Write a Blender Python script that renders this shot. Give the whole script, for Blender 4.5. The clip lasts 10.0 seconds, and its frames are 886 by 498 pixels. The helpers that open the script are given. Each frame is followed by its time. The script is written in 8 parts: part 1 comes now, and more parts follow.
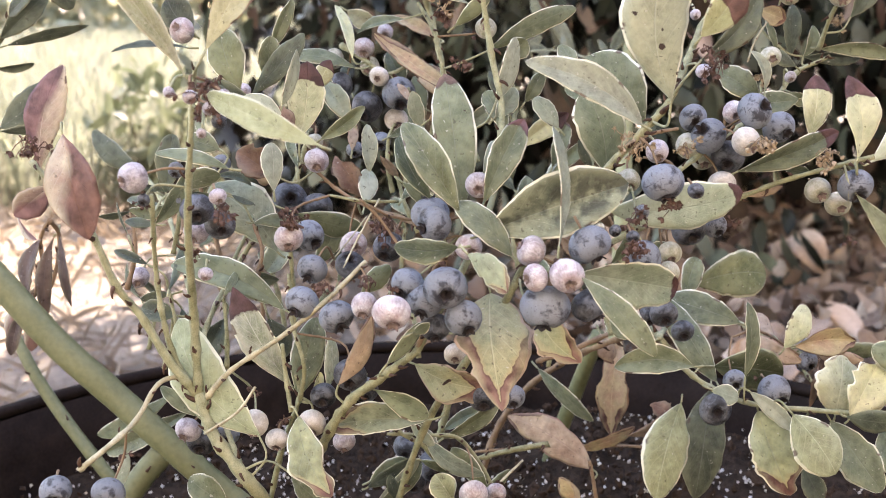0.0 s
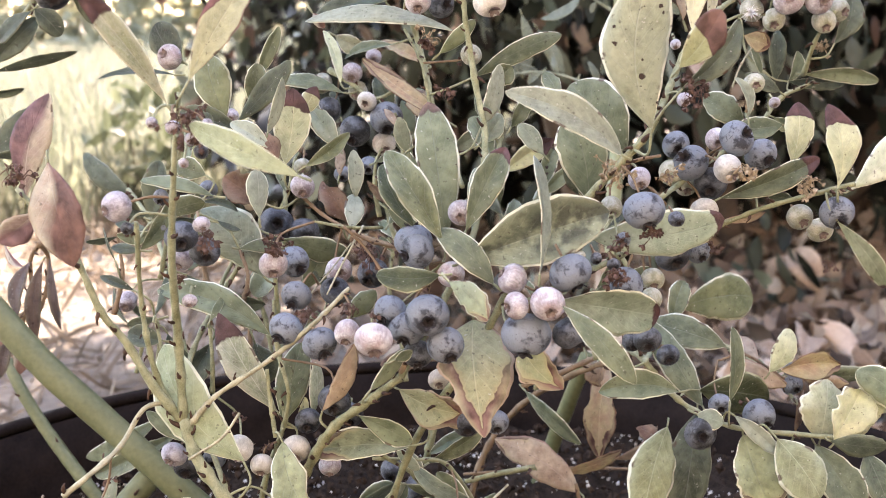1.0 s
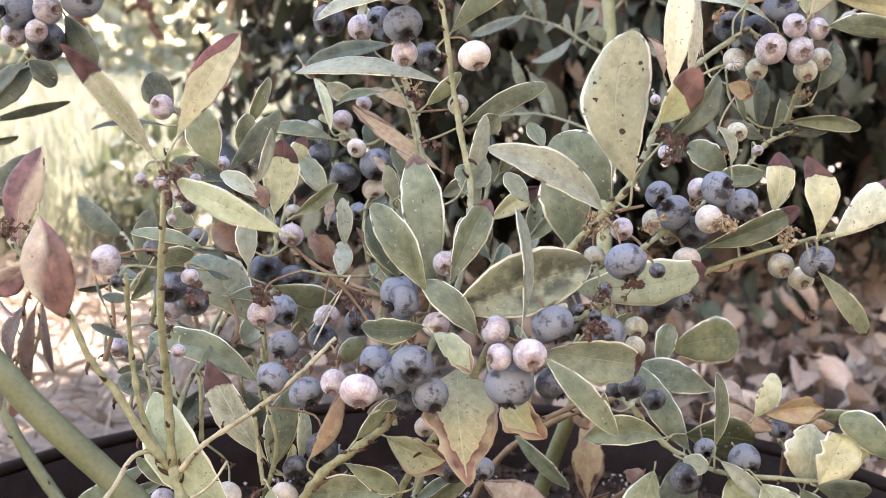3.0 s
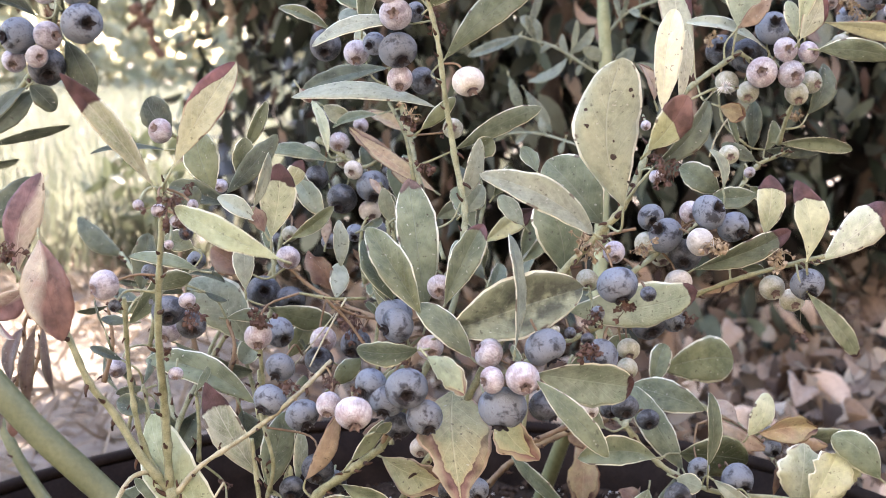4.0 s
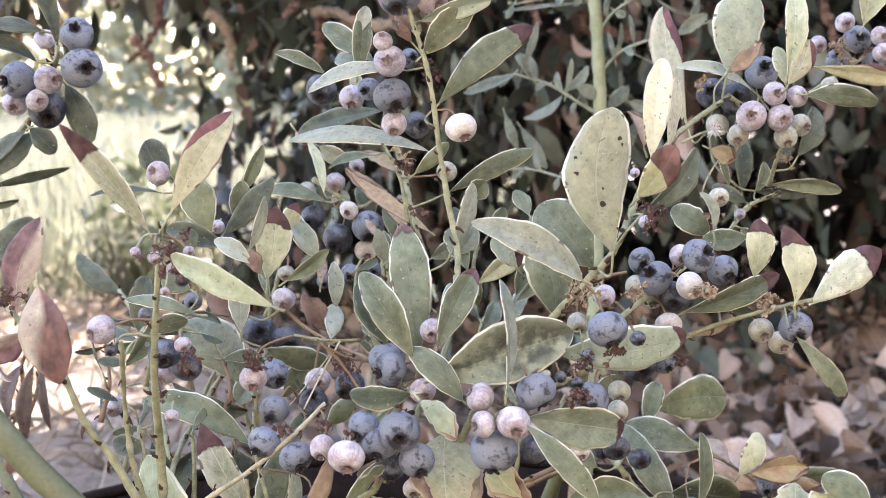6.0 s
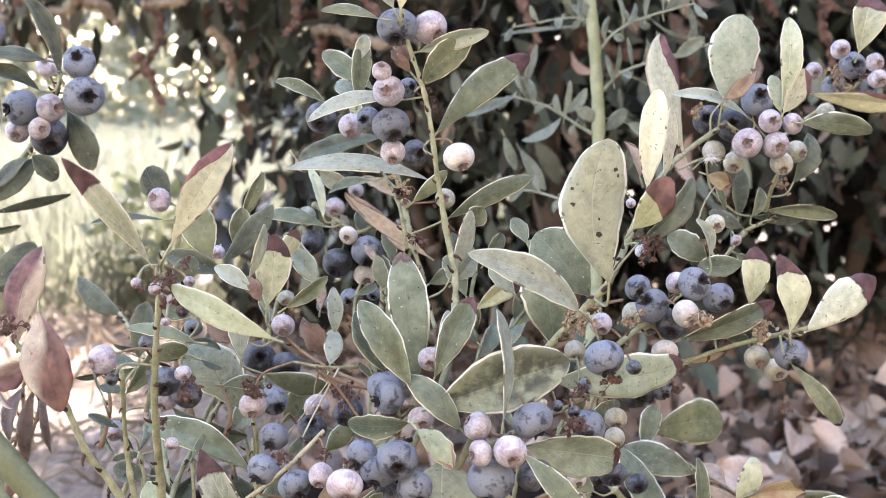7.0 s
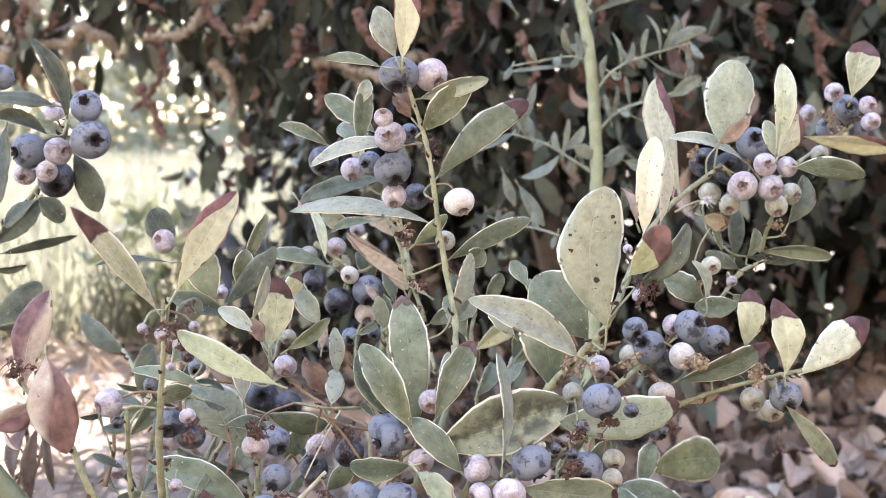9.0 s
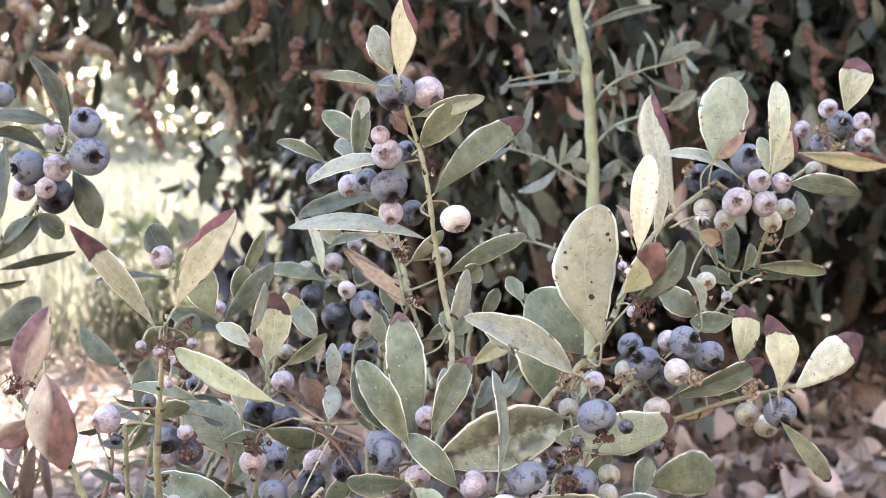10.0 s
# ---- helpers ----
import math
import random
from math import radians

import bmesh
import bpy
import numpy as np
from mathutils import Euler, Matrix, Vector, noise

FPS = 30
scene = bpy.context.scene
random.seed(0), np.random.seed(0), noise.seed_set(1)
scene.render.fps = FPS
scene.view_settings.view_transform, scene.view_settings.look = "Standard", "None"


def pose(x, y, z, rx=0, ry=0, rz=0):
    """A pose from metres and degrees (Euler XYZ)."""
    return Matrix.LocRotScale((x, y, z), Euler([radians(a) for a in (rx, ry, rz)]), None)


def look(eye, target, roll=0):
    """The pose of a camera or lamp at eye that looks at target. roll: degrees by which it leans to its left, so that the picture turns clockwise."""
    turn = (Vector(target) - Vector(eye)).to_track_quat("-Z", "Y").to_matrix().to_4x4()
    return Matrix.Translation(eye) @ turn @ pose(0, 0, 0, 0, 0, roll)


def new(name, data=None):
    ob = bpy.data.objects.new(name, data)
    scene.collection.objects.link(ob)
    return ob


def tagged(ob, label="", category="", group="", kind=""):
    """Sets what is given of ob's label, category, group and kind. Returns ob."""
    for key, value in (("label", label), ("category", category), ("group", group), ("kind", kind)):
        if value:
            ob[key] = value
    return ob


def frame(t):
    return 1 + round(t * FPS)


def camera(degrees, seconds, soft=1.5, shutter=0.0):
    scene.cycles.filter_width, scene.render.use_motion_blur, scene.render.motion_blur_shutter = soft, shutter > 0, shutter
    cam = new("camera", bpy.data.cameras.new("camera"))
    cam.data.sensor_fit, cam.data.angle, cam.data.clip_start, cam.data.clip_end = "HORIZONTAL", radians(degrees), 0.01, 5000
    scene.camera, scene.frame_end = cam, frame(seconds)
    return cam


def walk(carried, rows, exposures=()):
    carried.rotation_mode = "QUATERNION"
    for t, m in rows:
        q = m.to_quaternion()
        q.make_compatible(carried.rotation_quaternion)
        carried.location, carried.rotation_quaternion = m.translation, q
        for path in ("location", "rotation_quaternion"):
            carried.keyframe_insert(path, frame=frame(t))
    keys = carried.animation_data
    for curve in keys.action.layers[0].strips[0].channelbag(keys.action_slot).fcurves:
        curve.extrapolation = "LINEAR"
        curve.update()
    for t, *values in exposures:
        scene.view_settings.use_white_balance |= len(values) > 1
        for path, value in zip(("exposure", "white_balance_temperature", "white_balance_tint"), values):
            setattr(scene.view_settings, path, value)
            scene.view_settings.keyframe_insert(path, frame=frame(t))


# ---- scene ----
cam = camera(42.2, 10.0, soft=0.5)
METRES, EYE, TILT, LEAN, TURN = 0.06, 0.43, -12.0, 0.0, 0.0
ROWS = [
    (0.0, 0.0, 0.0, 0.0, -0.0, 0.0, -0.0),
    (0.5, 0.0814, -0.0272, 0.0513, 0.01, 0.38, -0.01),
    (1.0, 0.0998, -0.0438, 0.076, 0.0, 0.7, -0.03),
    (1.5, 0.1332, -0.0813, 0.1387, -0.01, 1.07, -0.04),
    (2.0, 0.151, -0.1114, 0.1646, -0.02, 1.41, -0.05),
    (2.5, 0.1658, -0.1222, 0.1798, -0.03, 1.77, -0.05),
    (4.0, 0.227, -0.2465, 0.2713, 0.04, 2.71, 0.06),
    (4.5, 0.2386, -0.2798, 0.2902, 0.03, 3.06, 0.05),
    (5.0, 0.2401, -0.3028, 0.3164, 0.02, 3.35, 0.05),
    (5.5, 0.2553, -0.3189, 0.3343, 0.01, 3.67, 0.01),
    (7.0, 0.2879, -0.4303, 0.4803, 0.06, 4.57, -0.08),
    (7.5, 0.2912, -0.4433, 0.488, 0.04, 4.92, -0.12),
    (8.0, 0.2764, -0.5055, 0.5275, 0.07, 5.25, -0.12),
    (8.5, 0.2643, -0.5508, 0.5709, 0.05, 5.57, -0.13),
    (9.0, 0.2786, -0.5697, 0.5846, 0.0, 5.85, -0.16),
    (9.5, 0.2917, -0.6124, 0.6046, -0.01, 6.14, -0.12),
    (10.0, 0.2917, -0.6294, 0.6236, -0.08, 6.34, -0.14),
]
walk(cam, [(t, pose(0, 0, EYE, TILT, LEAN, TURN) @ pose(METRES * x, METRES * y, METRES * z, 90 + pitch, roll, yaw)) for t, x, y, z, yaw, pitch, roll in ROWS],
     [(0.0, 3.62, 7700, 21), (2.5, 3.61, 7550, 21), (5.0, 3.59, 7050, 21), (10.0, 3.64, 6950, 22)])
cam.data.dof.use_dof, cam.data.dof.focus_distance, cam.data.dof.aperture_fstop = True, 0.44, 20.0

# ---- light: open shade in front of a tall hedge, sunlit meadow behind ----
SUN_UP, SUN_ROUND = 43.0, 6.0   # degrees above the horizon; from ahead towards the right
world = bpy.data.worlds.new("sky")
scene.world = world
world.use_nodes = True
wn = world.node_tree.nodes
sky = wn.new("ShaderNodeTexSky")
sky.sky_type, sky.sun_disc = "NISHITA", False
sky.sun_elevation, sky.sun_rotation = radians(SUN_UP), radians(SUN_ROUND)
wn["Background"].inputs["Strength"].default_value = 0.15
world.node_tree.links.new(sky.outputs[0], wn["Background"].inputs["Color"])
sun = new("sun", bpy.data.lights.new("sun", "SUN"))
sun.data.energy, sun.data.angle, sun.data.color = 3.2, radians(0.6), (1.0, 0.95, 0.86)
toward = Vector((math.sin(radians(SUN_ROUND)) * math.cos(radians(SUN_UP)), math.cos(radians(SUN_ROUND)) * math.cos(radians(SUN_UP)), math.sin(radians(SUN_UP))))
sun.matrix_world = look(toward * 20, (0, 0, 0))


# ---- materials ----
def material(name, rough=0.6):
    m = bpy.data.materials.new(name)
    m.use_nodes = True
    n, l = m.node_tree.nodes, m.node_tree.links
    bsdf = n["Principled BSDF"]
    bsdf.inputs["Roughness"].default_value = rough
    return m, n, l, bsdf


def noise_node(n, l, scale, detail=4.0, coords="Object", rnd=False, stretch=None):
    tc = n.new("ShaderNodeTexCoord")
    out = tc.outputs[coords]
    if rnd:
        info = n.new("ShaderNodeObjectInfo")
        add = n.new("ShaderNodeVectorMath")
        add.operation = "MULTIPLY_ADD"
        l.new(info.outputs["Random"], add.inputs[0])
        add.inputs[1].default_value = (37.0, 91.0, 53.0)
        l.new(out, add.inputs[2])
        out = add.outputs[0]
    if stretch:
        mp = n.new("ShaderNodeMapping")
        mp.inputs["Scale"].default_value = stretch
        l.new(out, mp.inputs[0])
        out = mp.outputs[0]
    t = n.new("ShaderNodeTexNoise")
    t.inputs["Scale"].default_value, t.inputs["Detail"].default_value = scale, detail
    l.new(out, t.inputs["Vector"])
    return t.outputs["Fac"]


def ramp(n, l, fac, *stops):
    r = n.new("ShaderNodeValToRGB")
    e = r.color_ramp.elements
    while len(e) < len(stops):
        e.new(0.5)
    for k, (at, c) in zip(e, stops):
        k.position, k.color = at, (*c, 1) if isinstance(c, tuple) else (c, c, c, 1)
    l.new(fac, r.inputs[0])
    return r.outputs[0]


def mix(n, l, fac, a, b, kind="MIX"):
    m = n.new("ShaderNodeMix")
    m.data_type, m.blend_type = "RGBA", kind
    for value, slot in ((fac, 0), (a, 6), (b, 7)):
        if isinstance(value, (int, float)):
            m.inputs[slot].default_value = value
        elif isinstance(value, tuple):
            m.inputs[slot].default_value = (*value, 1)
        else:
            l.new(value, m.inputs[slot])
    return m.outputs[2]


def calc(n, l, op, a, b=0.0, c=0.0, clamp=False):
    m = n.new("ShaderNodeMath")
    m.operation, m.use_clamp = op, clamp
    for slot, value in enumerate((a, b, c)):
        if isinstance(value, (int, float)):
            m.inputs[slot].default_value = value
        else:
            l.new(value, m.inputs[slot])
    return m.outputs[0]


def bump(n, l, bsdf, height, strength, distance):
    b = n.new("ShaderNodeBump")
    b.inputs["Strength"].default_value, b.inputs["Distance"].default_value = strength, distance
    l.new(height, b.inputs["Height"])
    l.new(b.outputs[0], bsdf.inputs["Normal"])


def leaf_material(name, blade, second, margin, tip=None, tip_from=0.75, side=0.0, spots=0.0, soot=0.0, scorch=0.0, rough=0.5, rim=0.872, blur=0.018):
    """A leaf by its own length (u) and width (v): mottled blade, pale midrib and veins, thin margin, and where told a coloured tip,
    one coloured side, dark spots, sooty film or scorched edges."""
    m, n, l, bsdf = material(name, rough)
    uvn = n.new("ShaderNodeUVMap")
    sep = n.new("ShaderNodeSeparateXYZ")
    l.new(uvn.outputs[0], sep.inputs[0])
    u = sep.outputs[0]
    v = calc(n, l, "MULTIPLY_ADD", sep.outputs[1], 2.0, -1.0)
    av = calc(n, l, "ABSOLUTE", v)
    big = noise_node(n, l, 55, 3, rnd=True)
    fine = noise_node(n, l, 420, 4, rnd=True)
    info = n.new("ShaderNodeObjectInfo")
    patch = noise_node(n, l, 150, 5, rnd=True)
    col = mix(n, l, ramp(n, l, calc(n, l, "MULTIPLY_ADD", patch, 0.7, calc(n, l, "MULTIPLY", big, 0.5)), (0.46, 0.0), (0.70, 1.0)), blade, second)
    shade = calc(n, l, "MULTIPLY_ADD", info.outputs["Random"], 0.5, 0.76)
    shade = calc(n, l, "MULTIPLY_ADD", calc(n, l, "SUBTRACT", fine, 0.5), 0.9, shade)
    dim = n.new("ShaderNodeVectorMath")
    dim.operation = "SCALE"
    l.new(col, dim.inputs[0])
    l.new(shade, dim.inputs["Scale"])
    col = dim.outputs[0]
    hue = calc(n, l, "FRACT", calc(n, l, "MULTIPLY", info.outputs["Random"], 7.13))
    col = mix(n, l, 1.0, col, ramp(n, l, hue, (0.0, (0.93, 0.98, 1.02)), (0.55, (1.0, 1.0, 1.0)), (1.0, (1.06, 1.03, 0.91))), "MULTIPLY")
    # side veins run forward from the midrib
    along = calc(n, l, "MULTIPLY_ADD", av, -0.34, u)
    along = calc(n, l, "MULTIPLY_ADD", calc(n, l, "SUBTRACT", big, 0.5), 0.12, along)
    saw = calc(n, l, "PINGPONG", along, 0.065)
    vein = calc(n, l, "SUBTRACT", 1.0, calc(n, l, "MULTIPLY", saw, 90.0, clamp=True))
    rib = calc(n, l, "SUBTRACT", 1.0, calc(n, l, "MULTIPLY", av, 26.0, clamp=True))
    net = n.new("ShaderNodeTexVoronoi")
    net.feature = "DISTANCE_TO_EDGE"
    net.inputs["Scale"].default_value = 900
    tc = n.new("ShaderNodeTexCoord")
    l.new(tc.outputs["Object"], net.inputs["Vector"])
    mesh = calc(n, l, "SUBTRACT", 1.0, calc(n, l, "MULTIPLY", net.outputs[0], 14.0, clamp=True))
    lines = calc(n, l, "MAXIMUM", calc(n, l, "MULTIPLY", vein, 0.38), calc(n, l, "MULTIPLY", rib, 0.85))
    lines2 = calc(n, l, "MAXIMUM", lines, calc(n, l, "MULTIPLY", mesh, 0.26))
    light = tuple(min(0.75, 0.10 + 1.2 * c) for c in blade)
    fringe = tuple(min(0.66, 0.5 * a + 0.8 * c) for a, c in zip((0.33, 0.345, 0.225), blade))
    col = mix(n, l, calc(n, l, "MULTIPLY", lines2, 0.8), col, light)
    fleck = ramp(n, l, noise_node(n, l, 620, 2, rnd=True), (0.67, 0.0), (0.71, 1.0))
    col = mix(n, l, calc(n, l, "MULTIPLY", fleck, 0.55), col, (0.05, 0.04, 0.03))
    dust = ramp(n, l, noise_node(n, l, 760, 2, rnd=True), (0.70, 0.0), (0.73, 1.0))
    col = mix(n, l, calc(n, l, "MULTIPLY", dust, 0.45), col, (0.7, 0.69, 0.62))
    ragged = noise_node(n, l, 240, 3, rnd=True)
    if soot:
        cover = calc(n, l, "MULTIPLY_ADD", u, 0.5, calc(n, l, "SUBTRACT", big, 0.25))
        cover = calc(n, l, "MULTIPLY_ADD", ragged, 0.5, calc(n, l, "SUBTRACT", cover, 0.25))
        col = mix(n, l, calc(n, l, "MULTIPLY", ramp(n, l, cover, (0.47, 0.0), (0.6, 1.0)), soot), col, (0.03, 0.035, 0.028))
    if scorch:
        # burnt from the margins inward, more towards the tip, with an ochre zone before the burnt part
        edge = calc(n, l, "MULTIPLY_ADD", av, 0.6, calc(n, l, "POWER", calc(n, l, "MAXIMUM", u, 0.001), 1.5))
        edge = calc(n, l, "MULTIPLY_ADD", calc(n, l, "SUBTRACT", big, 0.5), 0.9, edge)
        edge = calc(n, l, "MULTIPLY_ADD", calc(n, l, "SUBTRACT", ragged, 0.5), 0.3, edge)
        start = 1.45 - 0.65 * scorch
        col = mix(n, l, ramp(n, l, calc(n, l, "MULTIPLY", edge, 0.5), (0.5 * start - 0.07, 0.0), (0.5 * start, 0.6)), col, (0.45, 0.37, 0.21))
        burnt = mix(n, l, ramp(n, l, patch, (0.35, 0.0), (0.65, 1.0)), (0.095, 0.044, 0.038), (0.285, 0.165, 0.135))
        half = calc(n, l, "MULTIPLY", edge, 0.5)
        burnt = mix(n, l, ramp(n, l, half, (0.5 * start, 0.8), (0.5 * start + 0.05, 0.0)), burnt, (0.07, 0.032, 0.026))
        col = mix(n, l, ramp(n, l, half, (0.5 * start, 0.0), (0.5 * start + 0.012, 1.0)), col, burnt)
    near_edge = calc(n, l, "MULTIPLY_ADD", calc(n, l, "SUBTRACT", ragged, 0.5), 0.12, av)
    paler = ramp(n, l, calc(n, l, "MULTIPLY_ADD", calc(n, l, "SUBTRACT", patch, 0.5), 0.9, av), (0.5, 0.0), (1.02, 0.6))
    col = mix(n, l, paler, col, fringe)
    col = mix(n, l, calc(n, l, "MULTIPLY", ramp(n, l, near_edge, (rim + 0.027, 0.0), (rim + 0.052, 0.95)), ramp(n, l, big, (0.37, 0.3), (0.54, 1.0))), col, margin)
    nick = calc(n, l, "MULTIPLY", ramp(n, l, noise_node(n, l, 190, 2, rnd=True), (0.63, 0.0), (0.67, 1.0)), ramp(n, l, near_edge, (0.80, 0.0), (0.88, 0.85)))
    col = mix(n, l, nick, col, (0.1, 0.06, 0.045))
    if tip:
        reach = calc(n, l, "MULTIPLY_ADD", calc(n, l, "SUBTRACT", big, 0.5), 0.2, u)
        reach = calc(n, l, "MULTIPLY_ADD", calc(n, l, "SUBTRACT", ragged, 0.5), 0.12, reach)
        if side:
            reach = calc(n, l, "MULTIPLY_ADD", v, side, reach)
        reach = calc(n, l, "MULTIPLY_ADD", av, 0.05, reach)
        tone = mix(n, l, ramp(n, l, patch, (0.36, 0.0), (0.64, 1.0)), tuple(0.7 * c for c in tip), tuple(1.75 * c for c in tip))
        if blur < 0.1:
            # a darker line where the dead tip meets the living blade
            tone = mix(n, l, ramp(n, l, reach, (tip_from, 0.75), (min(0.99, tip_from + 0.05), 0.0)), tone, tuple(0.45 * c for c in tip))
        col = mix(n, l, ramp(n, l, reach, (tip_from, 0.0), (min(0.99, tip_from + blur), 1.0)), col, tone)
    if spots:
        cell = n.new("ShaderNodeTexVoronoi")
        cell.inputs["Scale"].default_value = 330
        cell.inputs["Randomness"].default_value = 1.0
        warp = n.new("ShaderNodeTexNoise")
        warp.inputs["Scale"].default_value = 700
        l.new(tc.outputs["Object"], warp.inputs["Vector"])
        shift = n.new("ShaderNodeVectorMath")
        shift.operation = "MULTIPLY_ADD"
        l.new(warp.outputs["Color"], shift.inputs[0])
        shift.inputs[1].default_value = (0.0022, 0.0022, 0.0022)
        l.new(tc.outputs["Object"], shift.inputs[2])
        l.new(shift.outputs[0], cell.inputs["Vector"])
        keep = calc(n, l, "GREATER_THAN", n_first(n, l, cell), 1.0 - spots)
        dots = calc(n, l, "MULTIPLY", keep, calc(n, l, "LESS_THAN", calc(n, l, "MULTIPLY_ADD", patch, 1.1, cell.outputs["Distance"]), 0.72))
        col = mix(n, l, dots, col, (0.05, 0.032, 0.025))
    l.new(col, bsdf.inputs["Base Color"])
    bsdf.inputs["Specular IOR Level"].default_value = 0.35
    l.new(ramp(n, l, fine, (0.3, rough - 0.14), (0.75, rough + 0.16)), bsdf.inputs["Roughness"])
    bump(n, l, bsdf, calc(n, l, "MULTIPLY_ADD", fine, 0.45, calc(n, l, "MULTIPLY_ADD", patch, 0.6, calc(n, l, "MULTIPLY", lines2, -1.0))), 0.6, 0.0007)
    thin = n.new("ShaderNodeBsdfTranslucent")
    l.new(col, thin.inputs["Color"])
    both = n.new("ShaderNodeMixShader")
    both.inputs[0].default_value = 0.22
    l.new(bsdf.outputs[0], both.inputs[1])
    l.new(thin.outputs[0], both.inputs[2])
    l.new(both.outputs[0], n["Material Output"].inputs[0])
    return m


def n_first(n, l, cell):
    s = n.new("ShaderNodeSeparateColor")
    l.new(cell.outputs["Color"], s.inputs[0])
    return s.outputs[0]


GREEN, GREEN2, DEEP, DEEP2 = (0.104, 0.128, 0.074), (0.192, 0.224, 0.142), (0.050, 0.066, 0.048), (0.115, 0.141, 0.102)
PALE, PALE2, YELLOW, YELLOW2 = (0.29, 0.325, 0.25), (0.39, 0.425, 0.335), (0.53, 0.55, 0.38), (0.37, 0.41, 0.265)
CREAM, CREAM2, RED, WHITE = (0.62, 0.62, 0.49), (0.52, 0.535, 0.41), (0.088, 0.046, 0.046), (0.84, 0.84, 0.69)
LEAF = {
    "green": leaf_material("leaf green", GREEN, GREEN2, WHITE),
    "green_tip": leaf_material("leaf green with red tip", GREEN, GREEN2, WHITE, tip=RED, tip_from=0.86),
    "green_spotted": leaf_material("leaf green with specks", GREEN, GREEN2, WHITE, tip=(0.12, 0.078, 0.062), tip_from=0.94, spots=0.2),
    "green_sooty": leaf_material("leaf green with sooty film", (0.26, 0.29, 0.2), (0.2, 0.225, 0.155), WHITE, soot=0.75),
    "green_scorched": leaf_material("leaf green with scorched edge", GREEN2, YELLOW2, WHITE, scorch=0.7),
    "deep": leaf_material("leaf deep green and backlit", DEEP, DEEP2, (0.36, 0.38, 0.27), rim=0.92),
    "blue": leaf_material("leaf blue green", (0.12, 0.15, 0.122), (0.21, 0.245, 0.20), (0.34, 0.37, 0.29), rim=0.94),
    "pale": leaf_material("leaf pale underside", PALE, PALE2, WHITE),
    "pale_green": leaf_material("leaf pale green", (0.25, 0.305, 0.235), (0.36, 0.41, 0.32), WHITE),
    "half_red": leaf_material("leaf half red brown", (0.36, 0.39, 0.25), (0.28, 0.32, 0.2), WHITE, tip=(0.15, 0.085, 0.074), tip_from=0.52, side=0.12),
    "pale_tip": leaf_material("leaf pale green with dark tip", (0.23, 0.285, 0.2), (0.35, 0.4, 0.3), WHITE, tip=RED, tip_from=0.93),
    "pale_spotted": leaf_material("leaf pale with dark spots", PALE, PALE2, WHITE, spots=0.3),
    "yellowgreen": leaf_material("leaf yellow green", YELLOW2, (0.25, 0.28, 0.16), WHITE),
    "yellow": leaf_material("leaf yellow", YELLOW, YELLOW2, WHITE),
    "yellow_tip": leaf_material("leaf yellow with red tip", YELLOW, YELLOW2, WHITE, tip=RED, tip_from=0.76),
    "yellow_scorched": leaf_material("leaf yellow with scorched edge", (0.42, 0.405, 0.24), (0.30, 0.325, 0.19), (0.5, 0.38, 0.3), scorch=0.98),
    "cream": leaf_material("leaf cream", CREAM, CREAM2, WHITE),
    "cream_tip": leaf_material("leaf cream with red tip", CREAM, YELLOW2, WHITE, tip=RED, tip_from=0.77),
    "cream_purple": leaf_material("leaf cream with purple side", (0.50, 0.515, 0.375), (0.42, 0.44, 0.31), (0.34, 0.2, 0.17), tip=(0.17, 0.082, 0.082), tip_from=0.9, side=-0.42),
    "cream_purple_r": leaf_material("leaf cream with purple other side", (0.53, 0.54, 0.40), (0.45, 0.47, 0.335), (0.34, 0.2, 0.17), tip=(0.17, 0.082, 0.082), tip_from=0.92, side=0.42),
    "purple": leaf_material("leaf purple", (0.47, 0.415, 0.33), (0.34, 0.25, 0.225), (0.42, 0.3, 0.25), tip=(0.165, 0.098, 0.104), tip_from=0.3, side=-0.9, rim=0.93, blur=0.35),
    "russet": leaf_material("leaf russet", (0.48, 0.455, 0.385), (0.30, 0.225, 0.195), (0.36, 0.25, 0.2), tip=(0.15, 0.085, 0.072), tip_from=0.22, side=-0.6, rim=0.93, blur=0.3),
    "dark_green": leaf_material("leaf dark green", (0.046, 0.062, 0.027), (0.08, 0.10, 0.048), (0.56, 0.56, 0.38), rough=0.55),
    "brown": leaf_material("leaf curled brown", (0.15, 0.088, 0.066), (0.31, 0.205, 0.155), (0.17, 0.10, 0.076), rough=0.65),
    "yellow_torn": leaf_material("leaf torn yellow", (0.55, 0.56, 0.40), (0.42, 0.455, 0.30), WHITE, scorch=0.2),
    "withered": leaf_material("leaf withered", (0.085, 0.06, 0.056), (0.155, 0.112, 0.102), (0.24, 0.18, 0.155), rim=0.93),
    "dry": leaf_material("leaf dry brown", (0.31, 0.225, 0.18), (0.50, 0.41, 0.33), (0.3, 0.18, 0.15), scorch=0.45, rough=0.7),
    "dry_yellow": leaf_material("leaf half dry", (0.44, 0.37, 0.22), (0.38, 0.26, 0.18), (0.24, 0.13, 0.09), scorch=0.7, rough=0.65),
}


